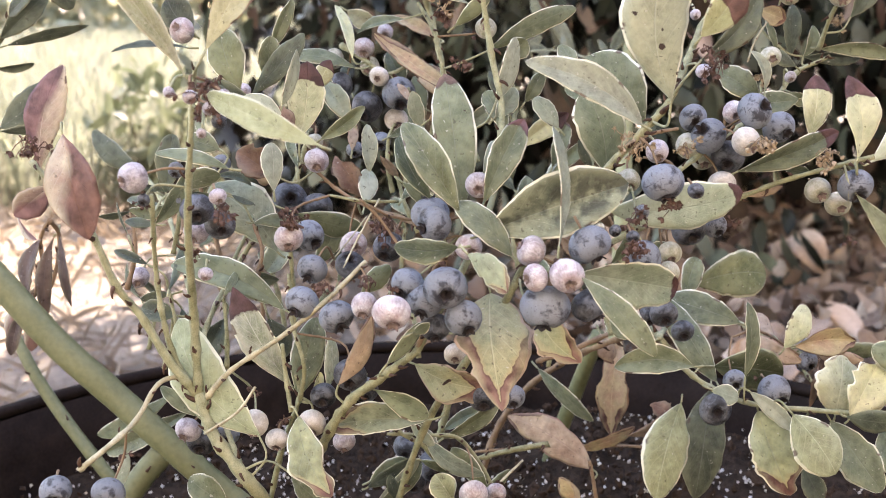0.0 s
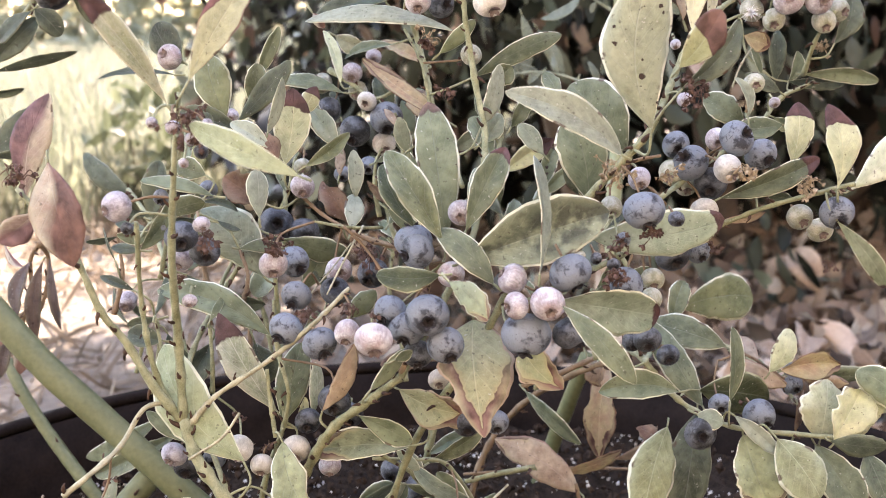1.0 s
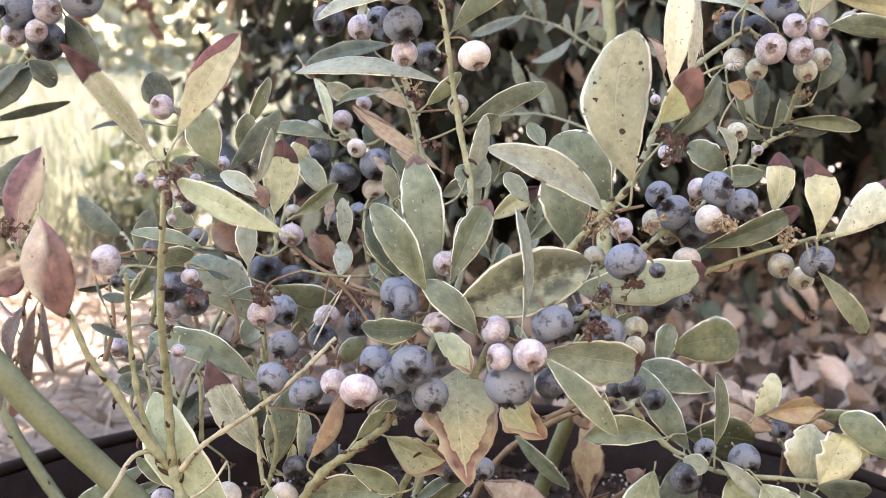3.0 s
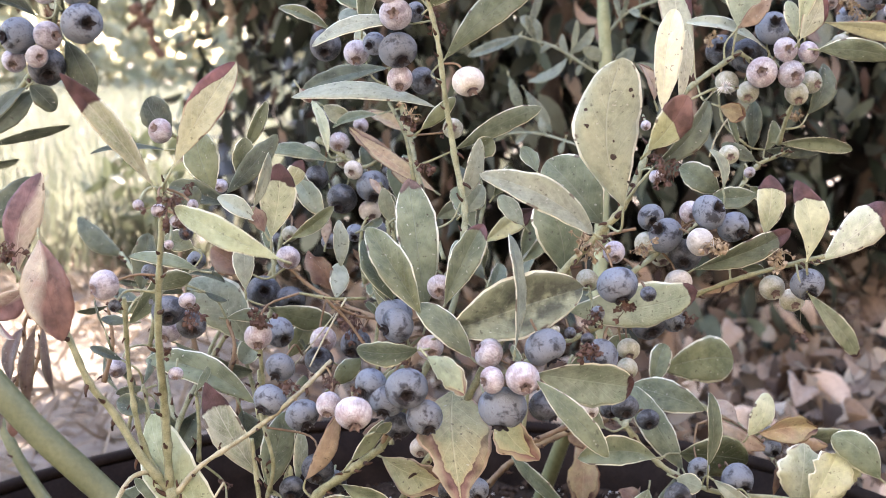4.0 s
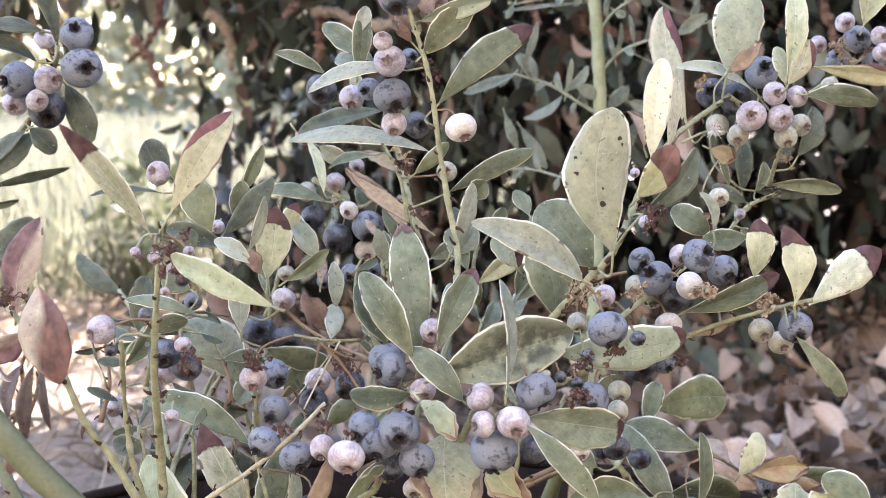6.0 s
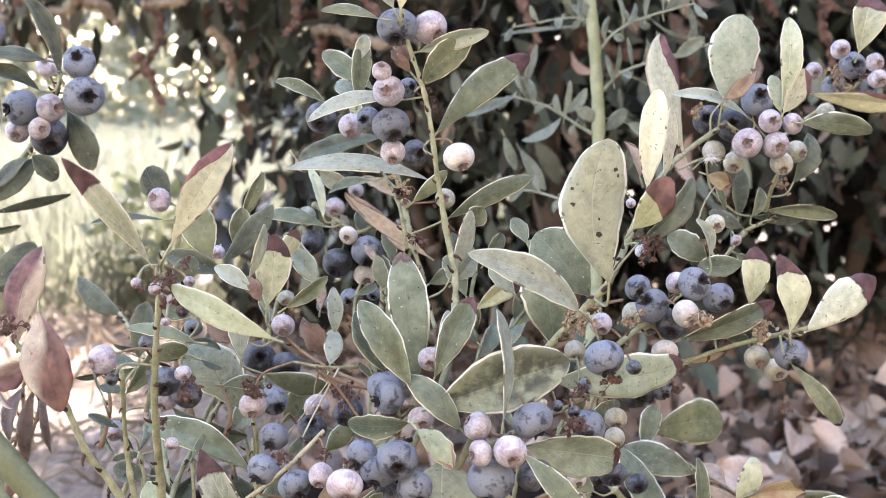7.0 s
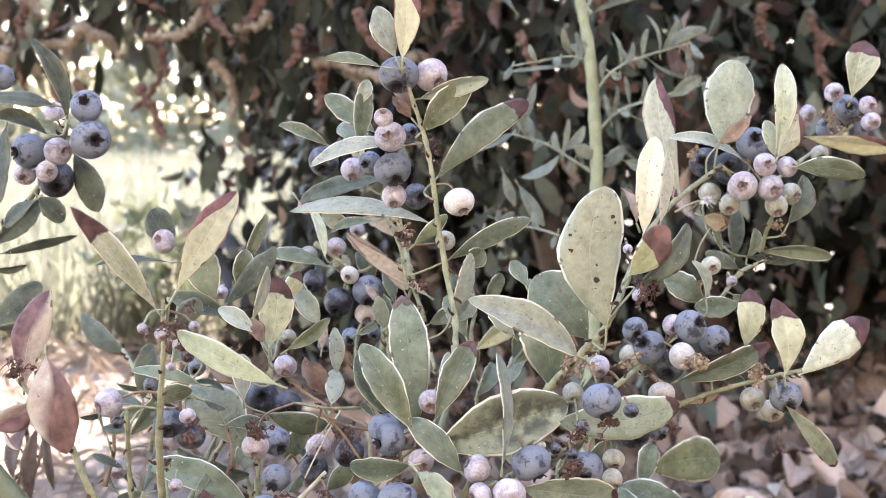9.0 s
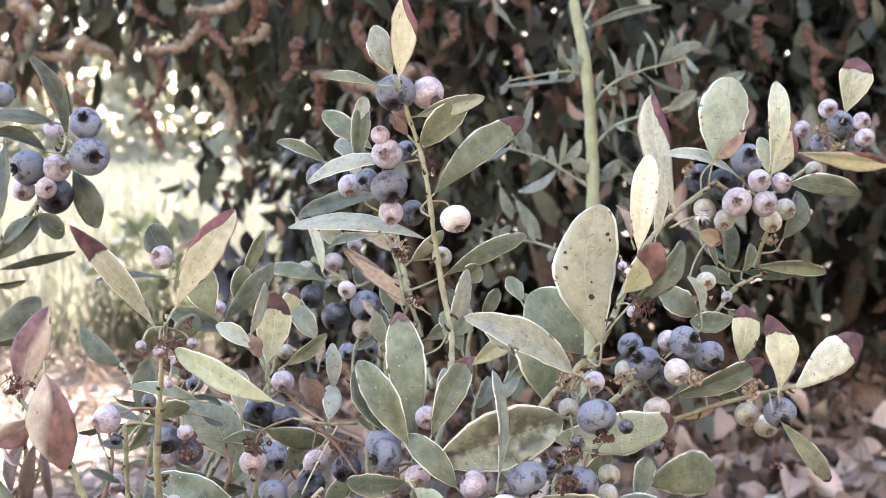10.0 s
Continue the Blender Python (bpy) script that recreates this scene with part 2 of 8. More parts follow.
def berry_material(name, skin, wax, low, high, blush=None, rough=0.55, streak=0.25):
    """Berry skin under a waxy bloom: rubbed off in a few patches and round the crown (local +z), crossed by a few fine scratches."""
    m, n, l, bsdf = material(name, rough)
    tc = n.new("ShaderNodeTexCoord")
    sep = n.new("ShaderNodeSeparateXYZ")
    l.new(tc.outputs["Object"], sep.inputs[0])
    big = noise_node(n, l, 1.7, 3, rnd=True)
    mid = noise_node(n, l, 6.5, 5, rnd=True)
    fine = noise_node(n, l, 30, 4, rnd=True)
    rub = noise_node(n, l, 2.4, 3, rnd=True, stretch=(0.5, 0.5, 6.0))
    rub2 = noise_node(n, l, 2.2, 3, rnd=True, stretch=(6.0, 0.6, 0.8))
    cover = calc(n, l, "MULTIPLY_ADD", calc(n, l, "SUBTRACT", mid, 0.5), 0.42, big)
    cover = calc(n, l, "MULTIPLY_ADD", calc(n, l, "SUBTRACT", fine, 0.5), 0.18, cover)
    crown = ramp(n, l, sep.outputs[2], (0.55, 0.0), (1.0, 0.17))
    film = ramp(n, l, calc(n, l, "SUBTRACT", cover, crown), (low, 0.0), (high, 1.0))
    lines = calc(n, l, "MAXIMUM", ramp(n, l, rub, (0.675, 0.0), (0.69, 1.0)), ramp(n, l, rub2, (0.68, 0.0), (0.695, 1.0)))
    pits = ramp(n, l, noise_node(n, l, 13, 2, rnd=True), (0.665, 0.0), (0.70, 1.0))
    bare = calc(n, l, "MAXIMUM", lines, pits)
    film = calc(n, l, "MULTIPLY", film, calc(n, l, "SUBTRACT", 1.0, calc(n, l, "MULTIPLY", bare, 0.85)))
    col = mix(n, l, film, skin, wax)
    if blush:
        col = mix(n, l, ramp(n, l, noise_node(n, l, 1.6, 4, rnd=True), (0.45, 0.0), (0.7, 0.8)), col, blush)
    info = n.new("ShaderNodeObjectInfo")
    dim = n.new("ShaderNodeVectorMath")
    dim.operation = "SCALE"
    l.new(col, dim.inputs[0])
    # fine meridian streaks from stalk to crown
    lanes = noise_node(n, l, 3.2, 5, rnd=True, stretch=(3.0, 3.0, 0.5))
    tone = calc(n, l, "MULTIPLY_ADD", calc(n, l, "SUBTRACT", lanes, 0.5), 1.6 * streak, calc(n, l, "MULTIPLY_ADD", info.outputs["Random"], 0.32, 0.86))
    l.new(calc(n, l, "MULTIPLY_ADD", calc(n, l, "SUBTRACT", fine, 0.5), 0.5, tone), dim.inputs["Scale"])
    l.new(dim.outputs[0], bsdf.inputs["Base Color"])
    l.new(ramp(n, l, film, (0.0, 0.3), (1.0, 0.62)), bsdf.inputs["Roughness"])
    bsdf.inputs["Specular IOR Level"].default_value = 0.5
    bump(n, l, bsdf, calc(n, l, "MULTIPLY_ADD", mid, 0.8, fine), 0.35, 0.04)
    return m


BERRY = {
    "ripe": berry_material("berry skin blue", (0.024, 0.027, 0.038), (0.172, 0.193, 0.226), 0.32, 0.46),
    "dark": berry_material("berry skin dark", (0.013, 0.015, 0.021), (0.122, 0.135, 0.158), 0.39, 0.62),
    "lilac": berry_material("berry skin lilac", (0.20, 0.165, 0.185), (0.45, 0.425, 0.46), 0.3, 0.55, streak=0.5),
    "pink": berry_material("berry skin pink", (0.29, 0.245, 0.255), (0.515, 0.49, 0.50), 0.33, 0.6, blush=(0.31, 0.225, 0.23), streak=0.8),
    "white": berry_material("berry skin pale", (0.44, 0.405, 0.35), (0.64, 0.61, 0.565), 0.35, 0.65, streak=0.4),
    "green": berry_material("berry skin unripe", (0.27, 0.275, 0.195), (0.46, 0.455, 0.385), 0.35, 0.65, streak=0.4),
}


def plain(name, a, b, scale, rough=0.8, gloss=0.25, rnd=False, stretch=None, depth=0.002, strength=0.5):
    m, n, l, bsdf = material(name, rough)
    big = noise_node(n, l, scale, 5, rnd=rnd, stretch=stretch)
    fine = noise_node(n, l, scale * 9, 4, rnd=rnd, stretch=stretch)
    both = calc(n, l, "MULTIPLY_ADD", fine, 0.45, calc(n, l, "MULTIPLY", big, 0.6))
    l.new(ramp(n, l, both, (0.32, a), (0.7, b)), bsdf.inputs["Base Color"])
    bsdf.inputs["Specular IOR Level"].default_value = gloss
    bump(n, l, bsdf, both, strength, depth)
    return m


STEM = {
    "green": plain("stem green", (0.13, 0.14, 0.075), (0.36, 0.365, 0.235), 230, 0.6, depth=0.0006),
    "bark": plain("twig bark", (0.10, 0.105, 0.055), (0.34, 0.335, 0.20), 260, 0.75, depth=0.0008, strength=0.8),
    "pale": plain("twig pale", (0.19, 0.175, 0.11), (0.47, 0.445, 0.32), 240, 0.7, depth=0.0006),
    "brown": plain("twig brown", (0.13, 0.085, 0.055), (0.27, 0.19, 0.12), 160, 0.8, depth=0.0005),
    "cane": plain("cane green", (0.095, 0.105, 0.05), (0.165, 0.172, 0.09), 45, 0.5, depth=0.0004),
    "twig": plain("shoot twig", (0.15, 0.175, 0.12), (0.31, 0.34, 0.26), 90, 0.55, depth=0.0004),
    "shoot": plain("shoot green", (0.16, 0.185, 0.10), (0.32, 0.345, 0.215), 90, 0.5, depth=0.0004),
}
BUD = plain("bud scale", (0.022, 0.014, 0.011), (0.10, 0.055, 0.036), 300, 0.8, depth=0.0003)
CALYX = plain("calyx dark", (0.008, 0.007, 0.009), (0.085, 0.075, 0.082), 3, 0.8, rnd=True, depth=0.02)
CALYX_PALE = plain("calyx pale", (0.09, 0.05, 0.045), (0.36, 0.27, 0.25), 3, 0.75, rnd=True, depth=0.02)
CUP = plain("cup dark", (0.006, 0.005, 0.006), (0.05, 0.038, 0.036), 5, 0.9, rnd=True, depth=0.02)
CUP_PALE = plain("cup brown", (0.13, 0.09, 0.078), (0.36, 0.28, 0.25), 5, 0.85, rnd=True, depth=0.02)
FLOWER = plain("dried flower", (0.025, 0.013, 0.011), (0.165, 0.10, 0.08), 700, 0.85, depth=0.0004)
FLOWER_GOLD = plain("dried flower golden", (0.09, 0.05, 0.03), (0.50, 0.40, 0.27), 700, 0.85, depth=0.0004)


# ---- shapes ----
def part(name, mesh, mat, parent, label=""):
    ob = new(name, mesh)
    if mat and not mesh.materials:
        mesh.materials.append(mat)
    ob.parent = parent
    return tagged(ob, label) if label else ob


def raw_mesh(name, verts, faces, smooth=True):
    me = bpy.data.meshes.new(name)
    me.from_pydata([tuple(v) for v in verts], [], faces)
    if smooth:
        me.polygons.foreach_set("use_smooth", [True] * len(me.polygons))
    me.update()
    return me


def blade_grid(base, tip, width, face, bend, fold, sway, swell, rnd, nu=13, nv=6, thick=0.00035, ragged=0.0, round_tip=0.54, curl=0.10):
    """Vertices, faces and (u, v) of one leaf blade: an ellipse along base to tip, turned about its length by face degrees, bowed, folded and wavy."""
    base, tip = Vector(base), Vector(tip)
    axis = tip - base
    size = axis.length
    axis.normalize()
    out = Vector((0, -1, 0.12))
    normal = (out - axis * out.dot(axis)).normalized()
    normal = Matrix.Rotation(radians(face), 3, axis) @ normal
    across = axis.cross(normal)
    ph, ph2, wav = rnd.uniform(0, 6.3), rnd.uniform(0, 6.3), rnd.uniform(0.6, 1.9)
    twist, lop, hook, blunt = radians(rnd.uniform(-26, 26)), rnd.uniform(-0.09, 0.09), rnd.uniform(-0.03, 0.12), rnd.uniform(round_tip - 0.06, round_tip + 0.06)
    verts, uv = [], []
    for side in (1, -1):
        for i in range(nu + 1):
            u = 0.45 * i / nu + 0.55 * (0.5 - 0.5 * math.cos(math.pi * i / nu))
            wide = math.sin(math.pi * u ** swell) ** blunt * (1 - 0.4 * (1 - u) ** 5) if 0 < u < 1 else 0.0
            half = 0.5 * width * max(wide, 0.035 if u < 0.5 else 0.012)
            mid = base + axis * (size * u) + across * (sway * size * 4 * u * (1 - u)) + normal * (bend * size * (4 * u * (1 - u)) - hook * size * u ** 3)
            ca, sa = math.cos(twist * (u - 0.5)), math.sin(twist * (u - 0.5))
            across_u, normal_u = across * ca + normal * sa, normal * ca - across * sa
            for j in range(nv + 1):
                v = 2 * j / nv - 1
                ripple = wav * 0.022 * width * abs(v) ** 2 * math.sin(u * 11 + ph + (1.7 if v > 0 else 0)) + 0.012 * width * math.sin(u * 23 + ph2) * v
                jag = 1 + 0.025 * math.sin(u * 31 + ph2 + (2 if v > 0 else 0)) * abs(v)
                if ragged and v:
                    jag *= 1 - ragged * abs(v) * u * (max(0.0, 2.4 * noise.noise((u * 4, ph * 3, math.copysign(4, v)))) + max(0.0, 0.6 * noise.noise((u * 13, ph2 * 3, math.copysign(7, v)))))
                p = mid + across_u * (half * (v + lop * (1 - v * v)) * jag) + normal_u * (half * (fold * abs(v) ** 1.2 - curl * abs(v) ** 5) + ripple * min(1, 4 * u * (1 - u)) + side * 0.5 * thick * (1 - 0.7 * abs(v)))
                verts.append(p)
                uv.append((u, j / nv))
    row = nv + 1
    half_n = (nu + 1) * row
    faces = []
    for i in range(nu):
        for j in range(nv):
            a = i * row + j
            faces.append((a, a + 1, a + row + 1, a + row))
            b = a + half_n
            faces.append((b, b + row, b + row + 1, b + 1))
    for i in range(nu):
        for j, flip in ((0, True), (nv, False)):
            a, b = i * row + j, i * row + j + half_n
            q = (a, a + row, b + row, b)
            faces.append(q[::-1] if flip is False else q)
    return verts, faces, uv


def with_uv(me, uv):
    layer = me.uv_layers.new(name="UVMap")
    index = np.empty(len(me.loops), dtype=np.int32)
    me.loops.foreach_get("vertex_index", index)
    layer.data.foreach_set("uv", np.array(uv, dtype=np.float32)[index].ravel())
    return me


LEAF_LABEL = {"half_red": "pale green leaf with red-brown outer half", "pale_tip": "pale green leaf with dark tip", "green_tip": "grey-green leaf with red-brown tip", "green_spotted": "grey-green leaf with dark specks", "green_sooty": "large grey-green leaf with sooty film",
              "green_scorched": "green leaf with scorched brown edge", "deep": "dark blue-green leaf, a tone also given to backlit leaves", "dark_green": "dark green leaf with cream rim", "pale": "pale leaf underside", "pale_spotted": "large pale leaf with dark spots",
              "yellow": "pale yellow leaf", "yellow_tip": "yellow leaf with dark red tip", "yellow_scorched": "yellow leaf with red-brown scorched edge", "cream": "cream-coloured leaf",
              "cream_tip": "cream leaf with dark red tip", "cream_purple": "cream leaf with purple edge", "cream_purple_r": "cream leaf with purple edge", "purple": "dull purple leaf", "russet": "russet-brown leaf", "brown": "curled dry brown leaf", "yellow_torn": "pale yellow leaf with torn edge",
              "withered": "withered hanging brown leaf", "dry": "dry brown curled leaf", "dry_yellow": "half-dry yellow and brown leaf"}
BERRY_LABEL = {"dark": "dark navy berry with little bloom", "ripe": "ripe blue berry with waxy bloom", "lilac": "half-ripe lilac berry", "pink": "pink unripe berry", "white": "whitish unripe berry", "green": "pale green unripe berry"}
rnd = random.Random(7)
stem_points = {}
joins = []


POINTED = ("purple", "russet", "withered", "dry", "brown", "cream_purple", "yellow_tip", "cream_tip", "yellow_scorched")


def leaf(parent, base, tip, width, kind, face=0.0, bend=0.05, sway=0.0, swell=1.0):
    fold = rnd.choice((rnd.uniform(-0.1, 0.2), rnd.uniform(0.25, 0.6)))
    burnt = kind in ("yellow_scorched", "green_scorched", "dry", "dry_yellow", "brown", "yellow_torn")
    verts, faces, uv = blade_grid(base, tip, width, face, bend, fold * (1.6 if burnt else 1), sway, swell * (1.05 if burnt else 1.17), rnd, 24 if burnt else 18, 10, ragged=0.75 if kind == "yellow_torn" else 0.45 if burnt else 0.14, round_tip=0.70 if kind in POINTED else 0.54, curl=rnd.uniform(0.0, 0.22))
    me = with_uv(raw_mesh("leaf", verts, faces), uv)
    joins.append((parent, Vector(base), 0.0005, 0.022, Vector(base) - Vector(tip)))
    return part("leaf", me, LEAF[kind], parent, LEAF_LABEL.get(kind, ""))


SHALLOW = ("pink", "white", "green", "lilac")


def berry_mesh(kind, variant):
    r = random.Random(variant)
    squash, lump, ph = r.uniform(0.84, 0.95), r.uniform(0.01, 0.035), r.uniform(0, 6.3)
    nu, nv = 28, 18
    verts, faces = [], []
    for i in range(nv + 1):
        a = math.pi * i / nv
        for j in range(nu):
            b = 2 * math.pi * j / nu
            rad = 1 + lump * math.sin(2 * b + ph) * math.sin(a) + lump * 0.6 * math.sin(3 * a + ph)
            dip = (0.26 if kind in SHALLOW else 0.44) * math.exp(-(a / 0.28) ** 2) + 0.06 * math.exp(-((math.pi - a) / 0.3) ** 2)
            verts.append((rad * math.sin(a) * math.cos(b), rad * math.sin(a) * math.sin(b), squash * (math.cos(a) * rad) - dip * (1 if a < 1.5 else -1)))
    for i in range(nv):
        for j in range(nu):
            k = (j + 1) % nu
            faces.append((i * nu + j, (i + 1) * nu + j, (i + 1) * nu + k, i * nu + k))
    me = raw_mesh("berry", verts, faces)
    me.materials.append(BERRY[kind])
    return me, squash


def calyx_mesh(kind, variant, squash):
    """The five-lobed crown that stays on the berry's end: a low ring, lobes that stand out of it, and the scar inside."""
    r = random.Random(variant + 50)
    verts, faces = [], []
    lobes, per = 5, 6
    nu = lobes * per
    lobe = [r.uniform(0.4, 1.35) for _ in range(lobes)]
    rows = ((0.10, -0.26), (0.20, -0.13), (0.27, -0.03), (0.33, 0.05))
    for wall in (0, 1):
        for k, (rad, h) in enumerate(rows):
            for j in range(nu):
                f = (j % per) / per
                reach = 1 - abs(2 * f - 1)
                star = {0: 0.0, 1: 0.1, 2: 0.35, 3: 1.0}[k] * (reach ** 0.8 - 0.5) * lobe[j // per]
                rr = rad + 0.17 * star * r.uniform(0.6, 1.3) + 0.02 * r.uniform(-1, 1) - 0.025 * wall
                hh = (0.55 if kind in SHALLOW else 1.0) * h + 0.21 * star * r.uniform(0.5, 1.3) + 0.03 * wall
                b = 2 * math.pi * j / nu
                verts.append((rr * math.cos(b), rr * math.sin(b), squash * 0.90 + hh))
    size = len(rows) * nu
    for wall in (0, 1):
        for k in range(len(rows) - 1):
            for j in range(nu):
                a, b = wall * size + k * nu + j, wall * size + k * nu + (j + 1) % nu
                q = (a, b, b + nu, a + nu)
                faces.append(q if wall else q[::-1])
    for j in range(nu):
        a, b = 3 * nu + j, 3 * nu + (j + 1) % nu
        faces.append((a, b, b + size, a + size))
    faces.append(tuple(size + j for j in range(nu)))
    me = raw_mesh("calyx", verts, faces)
    pale = kind in SHALLOW
    me.materials.append(CALYX_PALE if pale else CALYX)
    me.materials.append(CUP_PALE if pale else CUP)
    outer = (len(rows) - 1) * nu
    for k, face in enumerate(me.polygons):
        face.material_index = 1 if outer <= k < 2 * outer - nu or k == len(me.polygons) - 1 else 0
    return me


berry_cache = {}


def berry(parent, at, radius, kind, axis):
    variant = rnd.randrange(4)
    if (kind, variant) not in berry_cache:
        body, squash = berry_mesh(kind, variant)
        berry_cache[kind, variant] = body, calyx_mesh(kind, variant, squash)
    body, cup = berry_cache[kind, variant]
    axis = Vector(axis).normalized()
    m = Matrix.Translation(at) @ axis.to_track_quat("Z", "Y").to_matrix().to_4x4() @ Matrix.Rotation(rnd.uniform(0, 6.28), 4, "Z") @ Matrix.Scale(radius, 4)
    ob = part("berry", body, None, parent, BERRY_LABEL[kind])
    ob.matrix_local = m
    part("calyx", cup, None, ob)
    joins.append((parent, Vector(at) - axis * radius * 0.85, 0.0005, 0.026, -axis))
    return ob


def smooth_path(points, steps):
    """Catmull-Rom through the points."""
    pts = [Vector(p) for p in points]
    pts = [2 * pts[0] - pts[1]] + pts + [2 * pts[-1] - pts[-2]]
    out = []
    for a, b, c, d in zip(pts, pts[1:], pts[2:], pts[3:]):
        for k in range(steps):
            t = k / steps
            out.append(0.5 * (2 * b + (c - a) * t + (2 * a - 5 * b + 4 * c - d) * t * t + (3 * b - a - 3 * c + d) * t ** 3))
    out.append(pts[-2])
    return out


def tube_mesh(path, r0, r1, sides=8, rough=0.06, knots=0, r=None):
    """A tapered, slightly uneven shoot with closed ends; knots: swollen nodes with a small bud at each."""
    r = r or rnd
    n = len(path)
    verts, faces, nodes = [], [], set()
    if knots:
        nodes = {int((k + r.uniform(0.2, 0.8)) * n / knots) for k in range(knots)}
    up = Vector((0.3, -0.2, 1)).normalized()
    for i, p in enumerate(path):
        d = (path[min(i + 1, n - 1)] - path[max(i - 1, 0)]).normalized()
        side = d.cross(up)
        side = side.normalized() if side.length > 1e-4 else Vector((1, 0, 0))
        other = d.cross(side)
        rad = (r0 + (r1 - r0) * i / max(1, n - 1)) * (1.22 if i in nodes else 1) * (1 + rough * r.uniform(-1, 1))
        for j in range(sides):
            b = 2 * math.pi * j / sides
            verts.append(p + side * (rad * math.cos(b)) + other * (rad * math.sin(b)))
    for i in range(n - 1):
        for j in range(sides):
            k = (j + 1) % sides
            faces.append((i * sides + j, i * sides + k, (i + 1) * sides + k, (i + 1) * sides + j))
    faces.append(tuple(range(sides))[::-1])
    faces.append(tuple((n - 1) * sides + j for j in range(sides)))
    return verts, faces, sorted(nodes)


def stem(parent, points, r0, r1, kind, name="stem"):
    path = smooth_path(points, 7)
    length = sum((b - a).length for a, b in zip(path, path[1:]))
    knots = 0 if kind in ("shoot", "twig") else max(1, int(length / (0.05 if kind == "cane" else 0.0105)))
    verts, faces, nodes = tube_mesh(path, r0, r1, 12 if kind == "cane" else 8, 0.015 if kind == "cane" else 0.13, knots if kind != "cane" else 0)
    ob = part(name, raw_mesh(name, verts, faces), STEM[kind], parent)
    stem_points.setdefault(parent.name, []).extend(path)
    picks = nodes if kind != "cane" else [int(len(path) * rnd.random()) for _ in range(knots)]
    for i in picks:
        i = min(max(i, 1), len(path) - 2)
        d = (path[i + 1] - path[i - 1]).normalized()
        s = d.cross(Vector((rnd.uniform(-1, 1), -1.2, rnd.uniform(-1, 1)))).normalized()
        s = d.cross(s).normalized() * rnd.choice((1, -1)) if rnd.random() < 0.5 else s
        if s.y > 0.3:
            s = -s
        rad = r0 + (r1 - r0) * i / len(path)
        a = path[i] + s * rad * 0.85
        size = min(rad * 1.15, 0.0014) * rnd.uniform(0.7, 1.3)
        up = rnd.choice((-1.0, -1.0, 1.0))
        bud = [a, a + (s * 0.9 + d * 0.5 * up) * size, a + (s * 1.5 + d * 1.1 * up) * size, a + (s * 1.9 + d * 1.9 * up) * size]
        v, f, _ = tube_mesh(bud, size * 0.6, size * 0.18, 6, 0.2)
        part("bud", raw_mesh("bud", v, f), BUD, ob)
    return ob


def join_up():
    """A short stalk from every leaf base and berry to the nearest stem."""
    for parent, at, radius, reach, back in joins:
        back = back.normalized()
        best = min(stem_points.get(parent.name, [at]), key=lambda q: (q - at).length * (1.6 - (q - at).normalized().dot(back)))
        gap = (best - at).length
        if gap > reach or gap < 0.0008 or (best - at).dot(back) < 0.15 * gap:
            best, gap = at + back * 0.004 + Vector((0, 0.0015, 0)), 0.004
        mid = at + back * gap * 0.35 + (best - at) * 0.2
        path = smooth_path([at, mid, best], 4)
        v, f, _ = tube_mesh(path, radius * 0.85, radius, 6, 0.08)
        if reach > 0.025 and rnd.random() < 0.3:
            dried_flowers(parent, mid, rnd.uniform(0.002, 0.0045), rnd.randint(2, 5), "dry brown flower remains among the berries")
        part("stalk", raw_mesh("stalk", v, f), STEM["green"] if reach < 0.025 or rnd.random() < 0.45 else STEM["brown"], parent)


def dried_flowers(parent, at, spread, count, kind="dry red-brown flower remains"):
    """What is left of a flower truss: thin bent threads that hang from a knot, some ending in a torn, cupped husk."""
    at = Vector(at)
    verts, faces = [], []

    def add(v, f):
        faces.extend(tuple(k + len(verts) for k in q) for q in f)
        verts.extend(v)

    lie = Vector((rnd.uniform(-1, 1), rnd.uniform(-0.4, 0.2), rnd.uniform(-1, 1))).normalized() * spread * 0.45
    for _ in range(int(count * 1.5)):
        root = at + lie * rnd.uniform(-1, 1)
        d = Vector((rnd.uniform(-1, 1), rnd.uniform(-1, 0.5), rnd.uniform(-1.4, 0.5))).normalized()
        end = root + d * spread * rnd.uniform(0.15, 0.75)
        mid = (root + end) / 2 + Vector((rnd.uniform(-0.15, 0.15), rnd.uniform(-0.15, 0.1), rnd.uniform(0.0, 0.3))) * spread
        add(*tube_mesh(smooth_path([root, mid, end, end + Vector((rnd.uniform(-0.1, 0.1), 0, -0.15)) * spread], 4), 0.00022, 0.0001, 5, 0.3)[:2])
        if rnd.random() < 0.7:
            # a husk: five narrow scales round the thread's end, bent outward
            size, along = rnd.uniform(0.0007, 0.0017), (end - mid).normalized()
            side = along.cross(Vector((0.3, 1, 0.2))).normalized()
            for k in range(5):
                out = Matrix.Rotation(k * 1.2566 + rnd.uniform(-0.3, 0.3), 3, along) @ side
                wide = along.cross(out) * size * 0.55
                p = [end + out * size * 0.25, end + out * size * rnd.uniform(0.6, 0.9) + along * size * 0.6, end + out * size * rnd.uniform(0.3, 1.2) + along * size * rnd.uniform(0.9, 1.5)]
                add([p[0] + wide * 0.6, p[0] - wide * 0.6, p[1] + wide, p[1] - wide, p[2]], [(0, 1, 3, 2), (2, 3, 4)])
    part("flower_tuft", raw_mesh("flower_tuft", verts, faces), FLOWER_GOLD if "golden" in kind else FLOWER, parent, kind)


